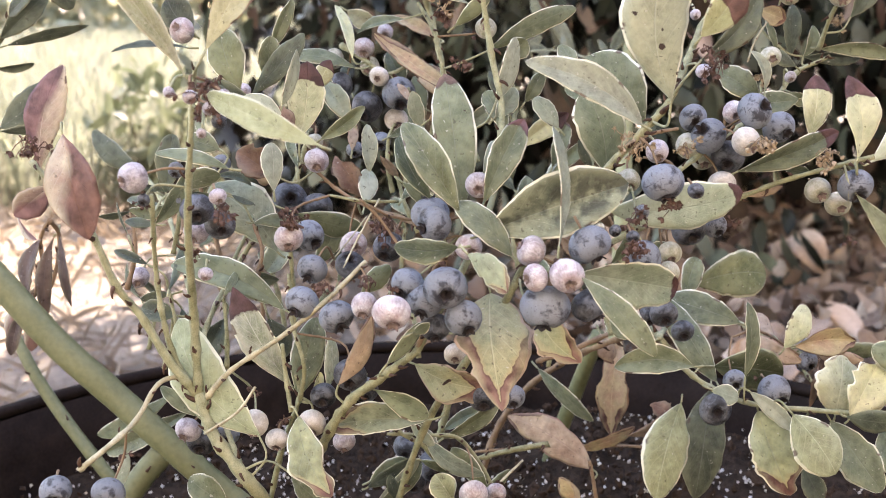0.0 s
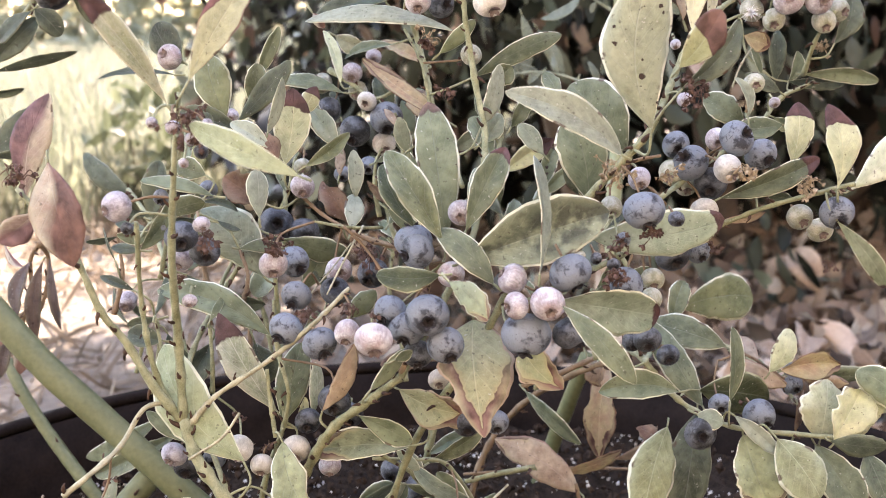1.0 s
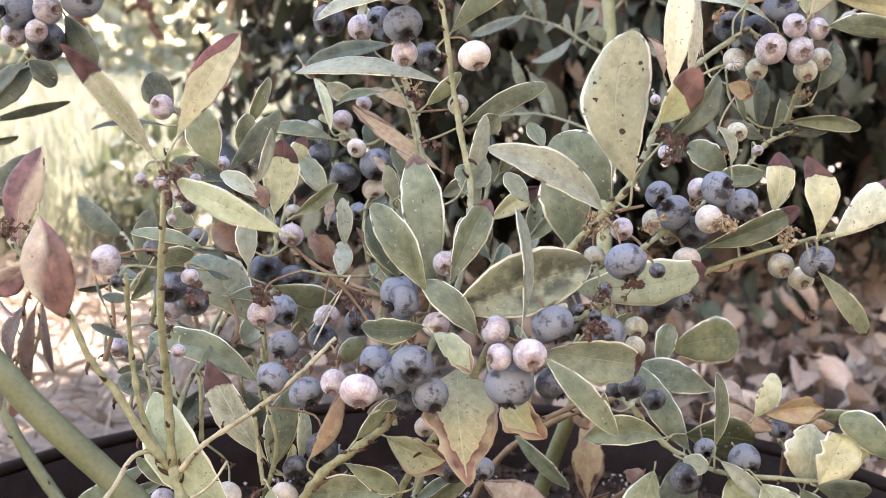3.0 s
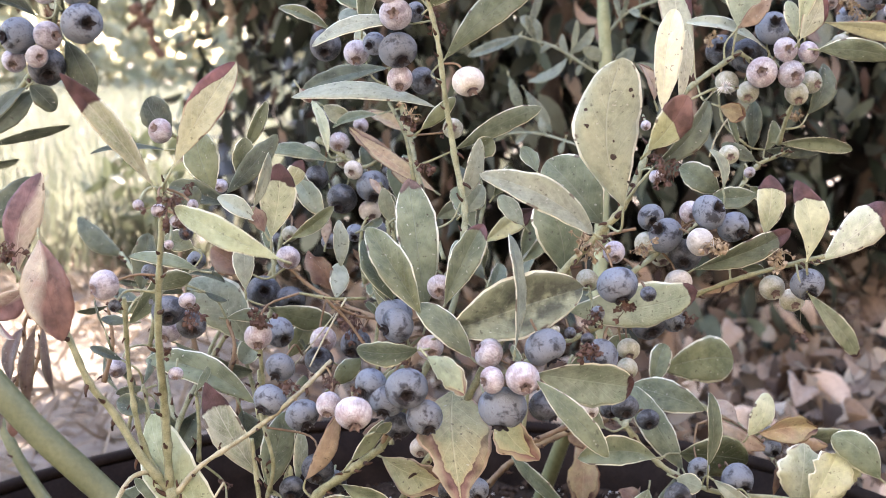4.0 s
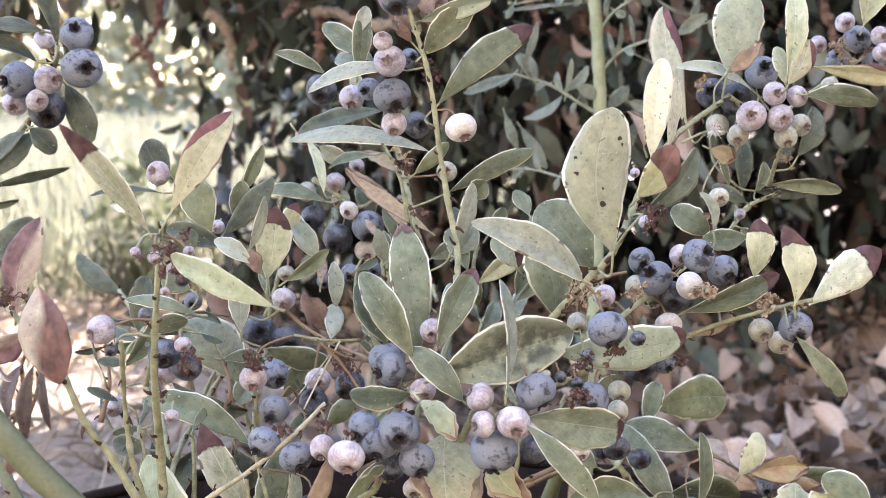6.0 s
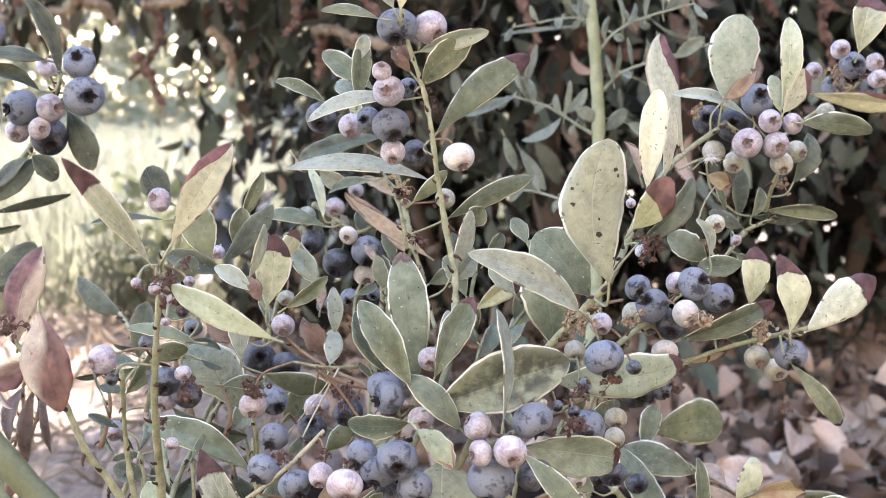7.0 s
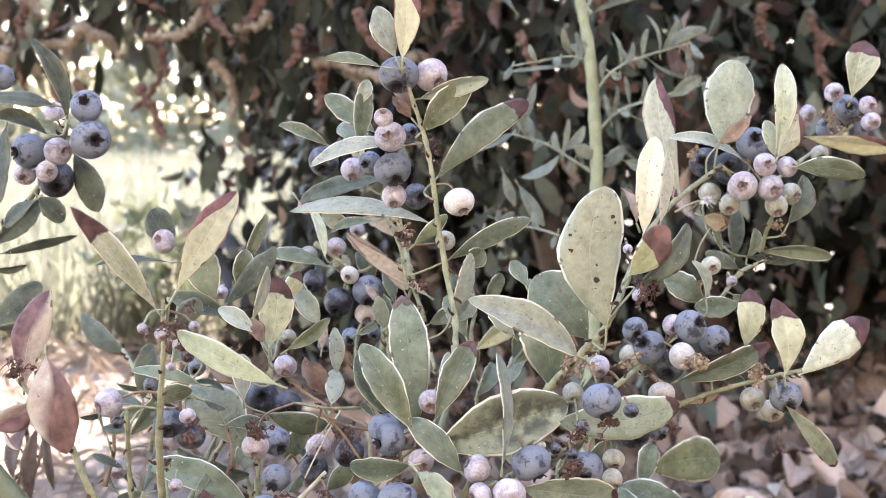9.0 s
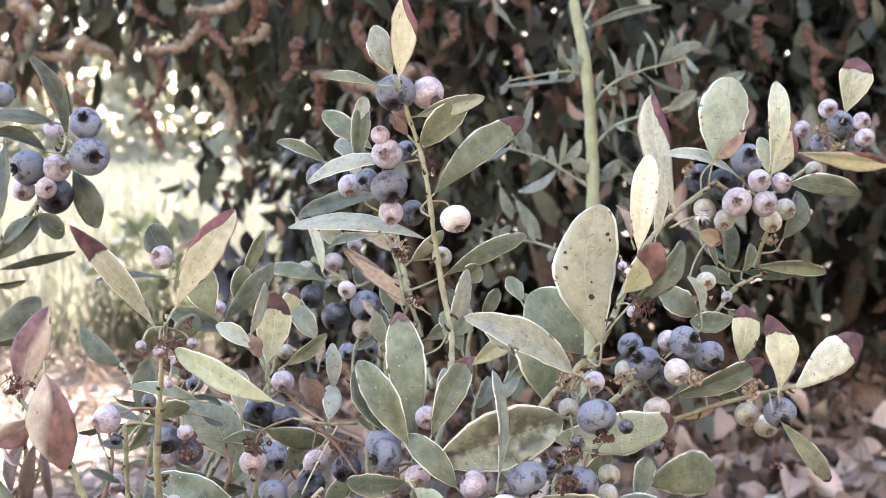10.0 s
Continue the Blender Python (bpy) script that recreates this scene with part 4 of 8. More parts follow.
for _ in range(15):
    x = shapes.uniform(-0.6, 0.1)
    catkin(Vector((x, 1.41 + 0.10 * shapes.random(), shapes.uniform(0.55, 0.72))), shapes.uniform(0.05, 0.11), shapes.uniform(0.012, 0.018), Euler((shapes.uniform(-0.5, 0.5), shapes.choice((-1, 1)) * shapes.uniform(0.4, 1.6), 0)).to_matrix())
for _ in range(64):
    x, z = shapes.uniform(-0.65, 0.75), shapes.uniform(0.52, 0.78)
    c, drop = Vector((x, 1.40 + 0.14 * shapes.random(), z)), shapes.uniform(0.03, 0.08)
    way = Vector((shapes.uniform(-0.6, 0.6), shapes.uniform(-0.3, 0.3), -1))
    path = smooth_path([c, c + way * drop * 0.35 + Vector((shapes.uniform(-0.01, 0.01), 0, 0)), c + way * drop * 0.7, c + way * drop + Vector((shapes.uniform(-0.02, 0.02), 0, 0))], 6)
    verts, faces, _ = tube_mesh(path, shapes.uniform(0.005, 0.009), 0.003, 9, 0.62, 0, shapes)
    verts = [p + Vector((shapes.gauss(0, 0.0016), shapes.gauss(0, 0.0016), shapes.gauss(0, 0.0016))) for p in verts]
    part("seed_strand", raw_mesh("seed_strand", verts, faces, False), SEED, hedge, "red-brown knobbly seed strand hanging in the hedge")

fallen_blades = [shared_blade(FALLEN, 0.26, 0.22, 1.5, 1.15) for _ in range(12)]
for _ in range(230):
    x, y = shapes.uniform(0.1, 1.1), shapes.uniform(0.95, 2.2)
    ob = new("fallen_leaf", shapes.choice(fallen_blades))
    tagged(ob, "curled dry brown leaf fallen on the ground", "leaf", "fallen leaves under the hedge")
    flat = Vector((shapes.uniform(-1, 1), shapes.uniform(-1, 1), shapes.uniform(-0.3, 0.6))).normalized()
    ob.matrix_basis = Matrix.Translation((x, y, 0.03 + 0.03 * shapes.random())) @ flat.to_track_quat("Z", "Y").to_matrix().to_4x4() @ Matrix.Rotation(shapes.uniform(0, 6.3), 4, "Z") @ Matrix.Scale(shapes.uniform(0.04, 0.08), 4)


def shrub_place(r):
    x, y, z = r.gauss(-0.62, 0.045), r.gauss(2.45, 0.08), abs(r.gauss(0.16, 0.09))
    return (x, y, z), (0, 0, 0.6)


wild = tagged(new("wild_shrub"), "small leafy green shrub at the meadow's edge", "shrub")
SHRUB = island_leaf_material("shrub leaves", [(0.085, 0.10, 0.058), (0.125, 0.145, 0.087), (0.18, 0.20, 0.128)], 0.5, 0.3)
part("foliage", foliage("foliage", 130, shrub_place, (0.03, 0.07), (0.015, 0.03), SHRUB, 41), None, wild)
for k in range(6):
    top = Vector((-0.62 + 0.03 * (k - 2.5), 2.45 + shapes.uniform(-0.06, 0.06), shapes.uniform(0.16, 0.3)))
    root = Vector((-0.62 + 0.012 * (k - 2.5), 2.45, -0.02))
    v, f, _ = tube_mesh(smooth_path([root, (root + top) / 2 + Vector((0, 0.01, 0.02)), top], 5), 0.004, 0.0015, 6, 0.1, 0, shapes)
    part("stem", raw_mesh("stem", v, f), WOOD, wild)

# ---- unseen walls behind and beside, added to cut level skylight ----
ADDED_WALL = plain("added wall", (0.2, 0.18, 0.15), (0.27, 0.245, 0.21), 3, 0.9)


def slab(name, size, at, label):
    bm = bmesh.new()
    bmesh.ops.create_cube(bm, size=1, matrix=Matrix.Translation(at) @ Matrix.Diagonal((*size, 1)))
    me = bpy.data.meshes.new(name)
    bm.to_mesh(me)
    bm.free()
    me.materials.append(ADDED_WALL)
    return tagged(new(name, me), label, "wall", kind="structure")


slab("wall_south", (9.0, 0.25, 3.2), (0.4, -1.9, 1.58), "unseen wall added to cut level skylight")
slab("wall_east", (0.25, 4.2, 3.2), (3.9, 0.35, 1.58), "unseen wall added to cut level skylight")


# ---- blueberry bush ----
bush = tagged(new("blueberry_bush"), "blueberry bush with ripe and unripe berries, scorched leaves, in a planter", "shrub")
stem(bush, [(-0.1435, 0.3976, 0.3769), (-0.1327, 0.3950, 0.3644), (-0.1228, 0.3925, 0.3528), (-0.1154, 0.3935, 0.3333), (-0.1078, 0.3960, 0.3213), (-0.0989, 0.3975, 0.3040), (-0.0897, 0.3997, 0.2903)], 0.0010, 0.0017, 'green')
stem(bush, [(-0.0990, 0.3853, 0.3669), (-0.1027, 0.3998, 0.3390), (-0.1009, 0.4005, 0.3179), (-0.0976, 0.4023, 0.3024), (-0.0893, 0.3995, 0.2893)], 0.0008, 0.0014, 'green')
stem(bush, [(-0.0776, 0.3643, 0.4125), (-0.0787, 0.3610, 0.3969), (-0.0818, 0.3673, 0.3782), (-0.0855, 0.3774, 0.3538), (-0.0890, 0.3960, 0.3213), (-0.0893, 0.3997, 0.2903)], 0.0007, 0.0017, 'green')
stem(bush, [(-0.0703, 0.4641, 0.3529), (-0.0773, 0.4607, 0.3370), (-0.0874, 0.4520, 0.3201), (-0.0935, 0.4333, 0.3042), (-0.0908, 0.4053, 0.2927)], 0.0009, 0.0013, 'green')
stem(bush, [(-0.0268, 0.3904, 0.3428), (-0.0402, 0.3876, 0.3297), (-0.0573, 0.3946, 0.3144), (-0.0764, 0.3968, 0.3010), (-0.0866, 0.3995, 0.2893)], 0.0008, 0.0011, 'pale')
stem(bush, [(-0.0893, 0.3999, 0.2913), (-0.0845, 0.3969, 0.2772), (-0.0742, 0.3939, 0.2630), (-0.0665, 0.4008, 0.2476), (-0.0611, 0.4333, 0.2081), (-0.0551, 0.4554, 0.1674)], 0.0019, 0.0030, 'green')
stem(bush, [(-0.0670, 0.3908, 0.2966), (-0.0735, 0.3889, 0.2877), (-0.0862, 0.3920, 0.2784)], 0.0005, 0.0006, 'pale')
stem(bush, [(-0.0949, 0.4012, 0.2974), (-0.1029, 0.3958, 0.2960), (-0.1098, 0.3883, 0.2848), (-0.1189, 0.3766, 0.2777), (-0.1268, 0.3753, 0.2715)], 0.0009, 0.0011, 'pale')
stem(bush, [(-0.0093, 0.3934, 0.3090), (-0.0210, 0.3916, 0.3005), (-0.0339, 0.3993, 0.2883), (-0.0432, 0.4061, 0.2725), (-0.0518, 0.4213, 0.2478), (-0.0529, 0.4440, 0.2103), (-0.0527, 0.4554, 0.1674)], 0.0014, 0.0022, 'bark')
stem(bush, [(0.0010, 0.4253, 0.4975), (0.0031, 0.4292, 0.4855), (0.0084, 0.4326, 0.4694), (0.0118, 0.4311, 0.4541), (0.0148, 0.4338, 0.4311), (0.0183, 0.4318, 0.4106), (0.0217, 0.4246, 0.3888), (0.0155, 0.4062, 0.3544), (-0.0093, 0.3934, 0.3090)], 0.0007, 0.0014, 'green')
stem(bush, [(-0.0528, 0.4586, 0.3664), (-0.0422, 0.4572, 0.3571), (-0.0283, 0.4463, 0.3517), (-0.0132, 0.4258, 0.3503), (0.0010, 0.3949, 0.3465), (-0.0093, 0.3934, 0.3090)], 0.0007, 0.0010, 'brown')
stem(bush, [(0.1464, 0.5123, 0.4527), (0.1150, 0.4695, 0.4375), (0.0976, 0.4371, 0.4242), (0.0865, 0.4145, 0.4087), (0.0786, 0.4025, 0.3965), (0.0682, 0.4008, 0.3852), (0.0548, 0.3986, 0.3710), (0.0341, 0.3952, 0.3485), (0.0176, 0.4005, 0.3167), (-0.0053, 0.4264, 0.2717), (-0.0198, 0.4470, 0.2241), (-0.0343, 0.4762, 0.1694)], 0.0011, 0.0014, 'bark')
stem(bush, [(0.1585, 0.4196, 0.3755), (0.1492, 0.4241, 0.3721), (0.1298, 0.4331, 0.3645), (0.1084, 0.4367, 0.3553), (0.0842, 0.4261, 0.3520), (0.0600, 0.4050, 0.3460), (0.0341, 0.3933, 0.3362)], 0.0009, 0.0012, 'bark')
stem(bush, [(0.1944, 0.4644, 0.2581), (0.1623, 0.4697, 0.2589), (0.1344, 0.4751, 0.2601), (0.1170, 0.4863, 0.2648), (0.1044, 0.4885, 0.2751), (0.0944, 0.4911, 0.2874), (0.0876, 0.5117, 0.2882)], 0.0010, 0.0016, 'green')
stem(bush, [(0.0928, 0.4964, 0.2885), (0.0787, 0.5191, 0.2751), (0.0606, 0.5459, 0.2569), (0.0424, 0.5621, 0.2366), (0.0283, 0.5673, 0.2131), (0.0198, 0.5711, 0.1831)], 0.0013, 0.0018, 'brown')
stem(bush, [(0.1776, 0.5245, 0.2524), (0.1683, 0.5321, 0.2641), (0.1532, 0.5392, 0.2734), (0.1379, 0.5461, 0.2815), (0.1223, 0.5529, 0.2898), (0.1079, 0.5216, 0.2868), (0.0938, 0.4809, 0.2878)], 0.0008, 0.0012, 'green')
stem(bush, [(-0.2202, 0.5185, 0.3201), (-0.2045, 0.5152, 0.3048), (-0.1774, 0.5065, 0.2781), (-0.1509, 0.4998, 0.2561), (-0.1239, 0.4902, 0.2353), (-0.1034, 0.4864, 0.2175), (-0.0778, 0.4821, 0.1970), (-0.0584, 0.4876, 0.1746), (-0.0383, 0.4923, 0.1490)], 0.0070, 0.0056, 'cane', "cane")
stem(bush, [(-0.2301, 0.5964, 0.2536), (-0.2191, 0.5878, 0.2373), (-0.2024, 0.5783, 0.2168), (-0.1754, 0.5624, 0.1900), (-0.1459, 0.5550, 0.1553), (-0.1252, 0.5501, 0.1322)], 0.0031, 0.0038, 'cane', "cane")
stem(bush, [(-0.1362, 0.5272, 0.2168), (-0.1486, 0.5191, 0.2027), (-0.1581, 0.5105, 0.1862), (-0.1662, 0.5060, 0.1650)], 0.0061, 0.0060, 'cane', "cane")
stem(bush, [(0.0842, 0.5970, 0.2566), (0.0743, 0.6097, 0.2202), (0.0653, 0.6227, 0.1851), (0.0597, 0.6280, 0.1620)], 0.0040, 0.0049, 'cane', "cane")
stem(bush, [(-0.0116, 0.5456, 0.4066), (-0.0254, 0.5444, 0.3984), (-0.0397, 0.5506, 0.4062), (-0.0486, 0.5565, 0.4113)], 0.0008, 0.0014, 'green')
stem(bush, [(0.0078, 0.5308, 0.3753), (0.0010, 0.5340, 0.3967), (-0.0032, 0.5419, 0.4151), (-0.0084, 0.5397, 0.4341), (-0.0100, 0.4697, 0.4376)], 0.0011, 0.0015, 'green')
stem(bush, [(-0.1460, 0.4734, 0.4739), (-0.1507, 0.4827, 0.4664), (-0.1656, 0.5010, 0.4479), (-0.1850, 0.5089, 0.4262), (-0.2103, 0.5162, 0.3983)], 0.0010, 0.0016, 'green')
stem(bush, [(0.1798, 0.5407, 0.4068), (0.1743, 0.5403, 0.4041), (0.1621, 0.5345, 0.3992), (0.1463, 0.5126, 0.3882), (0.1125, 0.4604, 0.3780), (0.0849, 0.4186, 0.3692)], 0.0008, 0.0011, 'green')
stem(bush, [(0.1771, 0.5101, 0.4388), (0.1724, 0.5185, 0.4269), (0.1729, 0.5361, 0.4099)], 0.0008, 0.0011, 'green')
stem(bush, [(0.2301, 0.5760, 0.4724), (0.1979, 0.5531, 0.4554), (0.1672, 0.5208, 0.4424), (0.1464, 0.5123, 0.4527)], 0.0009, 0.0010, 'green')
stem(bush, [(-0.1660, 0.6205, 0.3422), (-0.1599, 0.6014, 0.3453), (-0.1378, 0.5599, 0.3329), (-0.1180, 0.5079, 0.3151), (-0.1080, 0.4830, 0.2974), (-0.0954, 0.4568, 0.2704), (-0.0779, 0.4302, 0.2416)], 0.0010, 0.0011, 'green')
stem(bush, [(-0.1884, 0.5409, 0.3292), (-0.1962, 0.5490, 0.3192), (-0.1957, 0.5461, 0.3058), (-0.1990, 0.5432, 0.2923), (-0.2023, 0.5409, 0.2815)], 0.0011, 0.0008, 'brown')
stem(bush, [(-0.1884, 0.5409, 0.3292), (-0.1874, 0.5493, 0.3206), (-0.1880, 0.5467, 0.3084), (-0.1913, 0.5438, 0.2950), (-0.1968, 0.5418, 0.2855)], 0.0011, 0.0008, 'brown')
stem(bush, [(-0.0292, 0.4310, 0.3510), (-0.0354, 0.4248, 0.3433), (-0.0451, 0.4131, 0.3329)], 0.0003, 0.0003, 'pale')
stem(bush, [(0.0165, 0.5648, 0.2016), (0.0579, 0.5655, 0.2044), (0.0992, 0.5655, 0.2044), (0.1391, 0.5837, 0.1939)], 0.0006, 0.0009, 'brown')
stem(bush, [(0.0333, 0.4511, 0.2438), (0.0222, 0.4396, 0.2375), (0.0156, 0.4470, 0.2241)], 0.0005, 0.0007, 'pale')
stem(bush, [(-0.0583, 0.4214, 0.2964), (-0.0550, 0.4187, 0.2837), (-0.0629, 0.4241, 0.2608), (-0.0703, 0.4386, 0.2329)], 0.0009, 0.0012, 'green')
stem(bush, [(-0.0570, 0.4130, 0.3329), (-0.0560, 0.4104, 0.3158), (-0.0516, 0.4078, 0.2987), (-0.0550, 0.4183, 0.2815)], 0.0006, 0.0009, 'green')
leaf(bush, (-0.1402, 0.3970, 0.3740), (-0.1306, 0.3995, 0.4099), 0.0141, 'purple', 0, 0.05, -0.06, 1)
leaf(bush, (-0.1559, 0.4138, 0.3566), (-0.1445, 0.4017, 0.3479), 0.0037, 'purple', 30, 0.05, 0.1, 1)
leaf(bush, (-0.1954, 0.5490, 0.3192), (-0.2023, 0.5432, 0.2923), 0.0099, 'withered', 20, 0.08, 0.1, 1)
leaf(bush, (-0.1899, 0.5490, 0.3192), (-0.1927, 0.5409, 0.2815), 0.0083, 'withered', -30, 0.06, 0.1, 1)
leaf(bush, (-0.1871, 0.5493, 0.3206), (-0.1836, 0.5418, 0.2855), 0.0077, 'withered', 30, 0.06, -0.1, 1)
leaf(bush, (-0.1990, 0.5438, 0.2950), (-0.2122, 0.5374, 0.2648), 0.0116, 'russet', 20, 0.06, 0.1, 1)
leaf(bush, (-0.1990, 0.5415, 0.2842), (-0.2009, 0.5374, 0.2648), 0.0088, 'russet', -20, 0.06, 0, 1)
leaf(bush, (-0.2056, 0.5415, 0.2842), (-0.2111, 0.5369, 0.2626), 0.0072, 'withered', 0, 0.06, 0, 1)
leaf(bush, (-0.1929, 0.5081, 0.4153), (-0.1720, 0.5124, 0.4358), 0.0108, 'deep', 20, 0.06, 0, 1)
# Green leaves seen against the light: the next four take the deep tone.
leaf(bush, (-0.1429, 0.4633, 0.4735), (-0.1544, 0.4566, 0.5071), 0.0081, 'deep', 30, 0.06, 0.08, 1)
leaf(bush, (-0.1490, 0.4639, 0.4797), (-0.1732, 0.4543, 0.4837), 0.0105, 'deep', 45, 0.06, 0, 1)
leaf(bush, (-0.1514, 0.4627, 0.4672), (-0.1708, 0.4535, 0.4750), 0.0095, 'deep', 45, 0.05, 0.05, 1)
leaf(bush, (-0.1687, 0.4630, 0.4703), (-0.1696, 0.4496, 0.4362), 0.0124, 'deep', 20, 0.05, 0, 1)
leaf(bush, (-0.1995, 0.5166, 0.4024), (-0.1819, 0.5168, 0.4038), 0.0043, 'deep', 40, 0.05, 0, 1)
leaf(bush, (-0.2020, 0.5240, 0.3750), (-0.1781, 0.5259, 0.3948), 0.0152, 'deep', 0, 0.05, 0.05, 1)
leaf(bush, (-0.1981, 0.5139, 0.3746), (-0.1805, 0.5140, 0.3763), 0.0060, 'deep', 45, 0.05, 0, 1)
leaf(bush, (-0.1654, 0.6211, 0.3420), (-0.1915, 0.6233, 0.3632), 0.0130, 'deep', 0, 0.05, -0.08, 1)
leaf(bush, (-0.0674, 0.3967, 0.2762), (-0.0987, 0.4103, 0.3163), 0.0216, 'yellowgreen', 0, 0.05, -0.1, 1)
leaf(bush, (-0.0554, 0.4186, 0.2832), (-0.0485, 0.4249, 0.3129), 0.0134, 'green', 0, 0.04, 0, 1)
leaf(bush, (-0.0442, 0.4191, 0.2854), (-0.0416, 0.4233, 0.3053), 0.0074, 'yellow', 45, 0.05, 0, 1)
leaf(bush, (-0.0384, 0.4005, 0.2939), (-0.0250, 0.3960, 0.3213), 0.0078, 'dry', 20, 0.08, 0.05, 1)
leaf(bush, (-0.1297, 0.5235, 0.2476), (-0.1731, 0.5382, 0.2204), 0.0099, 'green', 10, 0.05, -0.05, 1)
leaf(bush, (-0.1215, 0.5218, 0.2397), (-0.1697, 0.5364, 0.2119), 0.0105, 'green', 15, 0.05, -0.03, 1)
leaf(bush, (-0.1417, 0.4670, 0.2223), (-0.1373, 0.4705, 0.2387), 0.0054, 'pale_green', 10, 0.05, 0, 1)
leaf(bush, (-0.0961, 0.4265, 0.2723), (-0.1107, 0.4290, 0.2838), 0.0062, 'green', 10, 0.05, 0, 1)
leaf(bush, (-0.0902, 0.4474, 0.2260), (-0.1063, 0.4496, 0.2364), 0.0128, 'green', 10, 0.05, 0, 1)
leaf(bush, (-0.0494, 0.4186, 0.2832), (-0.0472, 0.4206, 0.2926), 0.0039, 'yellow', 30, 0.05, 0, 1)
leaf(bush, (-0.0092, 0.4542, 0.2583), (-0.0028, 0.4523, 0.2491), 0.0057, 'pale', 20, 0.05, 0, 1)
leaf(bush, (-0.0529, 0.3981, 0.2826), (-0.0396, 0.3826, 0.2581), 0.0155, 'green_scorched', -10, 0.07, 0.1, 1.1)
leaf(bush, (-0.0556, 0.3938, 0.2624), (-0.0426, 0.3913, 0.2509), 0.0116, 'green', 20, 0.05, 0, 1)
leaf(bush, (-0.0068, 0.4072, 0.2775), (-0.0442, 0.4068, 0.2756), 0.0127, 'green_scorched', 20, 0.06, 0.05, 1)
leaf(bush, (-0.0250, 0.4001, 0.2923), (-0.0054, 0.3980, 0.2822), 0.0095, 'green', 10, 0.06, -0.05, 1.2)
leaf(bush, (-0.0106, 0.4212, 0.2953), (0.0193, 0.4096, 0.2886), 0.0158, 'yellow_scorched', 10, 0.07, 0.05, 1)
leaf(bush, (-0.0195, 0.3829, 0.3076), (-0.0071, 0.3859, 0.3216), 0.0067, 'green', 30, 0.05, 0, 1)
leaf(bush, (0.0172, 0.4026, 0.3279), (0.0205, 0.3658, 0.2990), 0.0287, 'yellow_scorched', -10, 0.08, 0.04, 0.78)
leaf(bush, (0.0332, 0.3816, 0.3252), (0.0468, 0.3735, 0.3112), 0.0143, 'yellow_scorched', 0, 0.08, 0.08, 0.8)
leaf(bush, (0.1296, 0.5198, 0.4383), (0.1194, 0.5354, 0.4944), 0.0164, 'cream_purple_r', 10, 0.05, -0.08, 1.25)
leaf(bush, (0.1429, 0.5023, 0.4643), (0.1514, 0.5060, 0.5017), 0.0240, 'pale_green', 0, 0.05, 0, 1.1)
leaf(bush, (0.1427, 0.5022, 0.4630), (0.1583, 0.5035, 0.4768), 0.0089, 'dry', 20, 0.08, 0, 1)
leaf(bush, (0.1607, 0.4719, 0.4620), (0.1640, 0.4755, 0.4988), 0.0103, 'yellow', 0, 0.05, 0.03, 1.1)
leaf(bush, (0.1612, 0.4715, 0.4581), (0.1700, 0.4733, 0.4765), 0.0108, 'cream_purple_r', 10, 0.05, 0.05, 1.1)
leaf(bush, (0.1631, 0.4816, 0.4583), (0.1585, 0.4831, 0.4740), 0.0085, 'yellow', 15, 0.05, 0, 1)
leaf(bush, (0.1721, 0.4811, 0.4535), (0.1991, 0.4707, 0.4504), 0.0104, 'green', 25, 0.06, -0.08, 1)
leaf(bush, (0.1911, 0.5326, 0.4666), (0.2388, 0.5370, 0.4611), 0.0116, 'cream_purple', 40, 0.06, -0.02, 1)
leaf(bush, (0.2139, 0.5344, 0.4850), (0.2213, 0.5372, 0.5130), 0.0171, 'yellow_tip', 0, 0.05, -0.02, 1.2)
leaf(bush, (0.1708, 0.4740, 0.2553), (0.1757, 0.4794, 0.2805), 0.0256, 'yellow_torn', 15, 0.06, -0.03, 1)
leaf(bush, (0.1739, 0.4644, 0.2581), (0.1876, 0.4694, 0.2817), 0.0222, 'yellow_torn', 10, 0.06, -0.05, 1)
leaf(bush, (0.1823, 0.4646, 0.2588), (0.1932, 0.4688, 0.2788), 0.0181, 'yellow_torn', 10, 0.06, 0, 1)
leaf(bush, (0.1627, 0.4841, 0.2545), (0.1664, 0.4881, 0.2731), 0.0070, 'brown', 40, 0.06, 0, 1)
leaf(bush, (0.1722, 0.4644, 0.2581), (0.1968, 0.4637, 0.2548), 0.0121, 'deep', 20, 0.06, 0, 1)
leaf(bush, (0.1743, 0.5183, 0.2712), (0.1983, 0.5172, 0.2660), 0.0096, 'dry', 20, 0.06, 0.05, 1)
leaf(bush, (0.1857, 0.5285, 0.2709), (0.2128, 0.5276, 0.2669), 0.0108, 'green', 30, 0.06, 0.05, 1)
leaf(bush, (0.1150, 0.4668, 0.2694), (0.1248, 0.4612, 0.2673), 0.0096, 'pale_green', 5, 0.05, 0, 1)
leaf(bush, (0.1098, 0.5036, 0.2499), (0.0958, 0.4803, 0.2128), 0.0226, 'yellowgreen', -5, 0.06, 0.05, 0.9)
leaf(bush, (0.1064, 0.5019, 0.2422), (0.0964, 0.5083, 0.2479), 0.0089, 'brown', 20, 0.08, 0.1, 1)
leaf(bush, (0.1248, 0.5097, 0.2546), (0.1154, 0.4852, 0.2115), 0.0218, 'deep', -5, 0.06, 0.03, 0.9)
leaf(bush, (0.1373, 0.4744, 0.2570), (0.1495, 0.4575, 0.2255), 0.0229, 'green_scorched', -5, 0.06, 0.05, 0.95)
leaf(bush, (0.1465, 0.4551, 0.2623), (0.1632, 0.4452, 0.2400), 0.0212, 'yellowgreen', -5, 0.06, 0, 0.95)
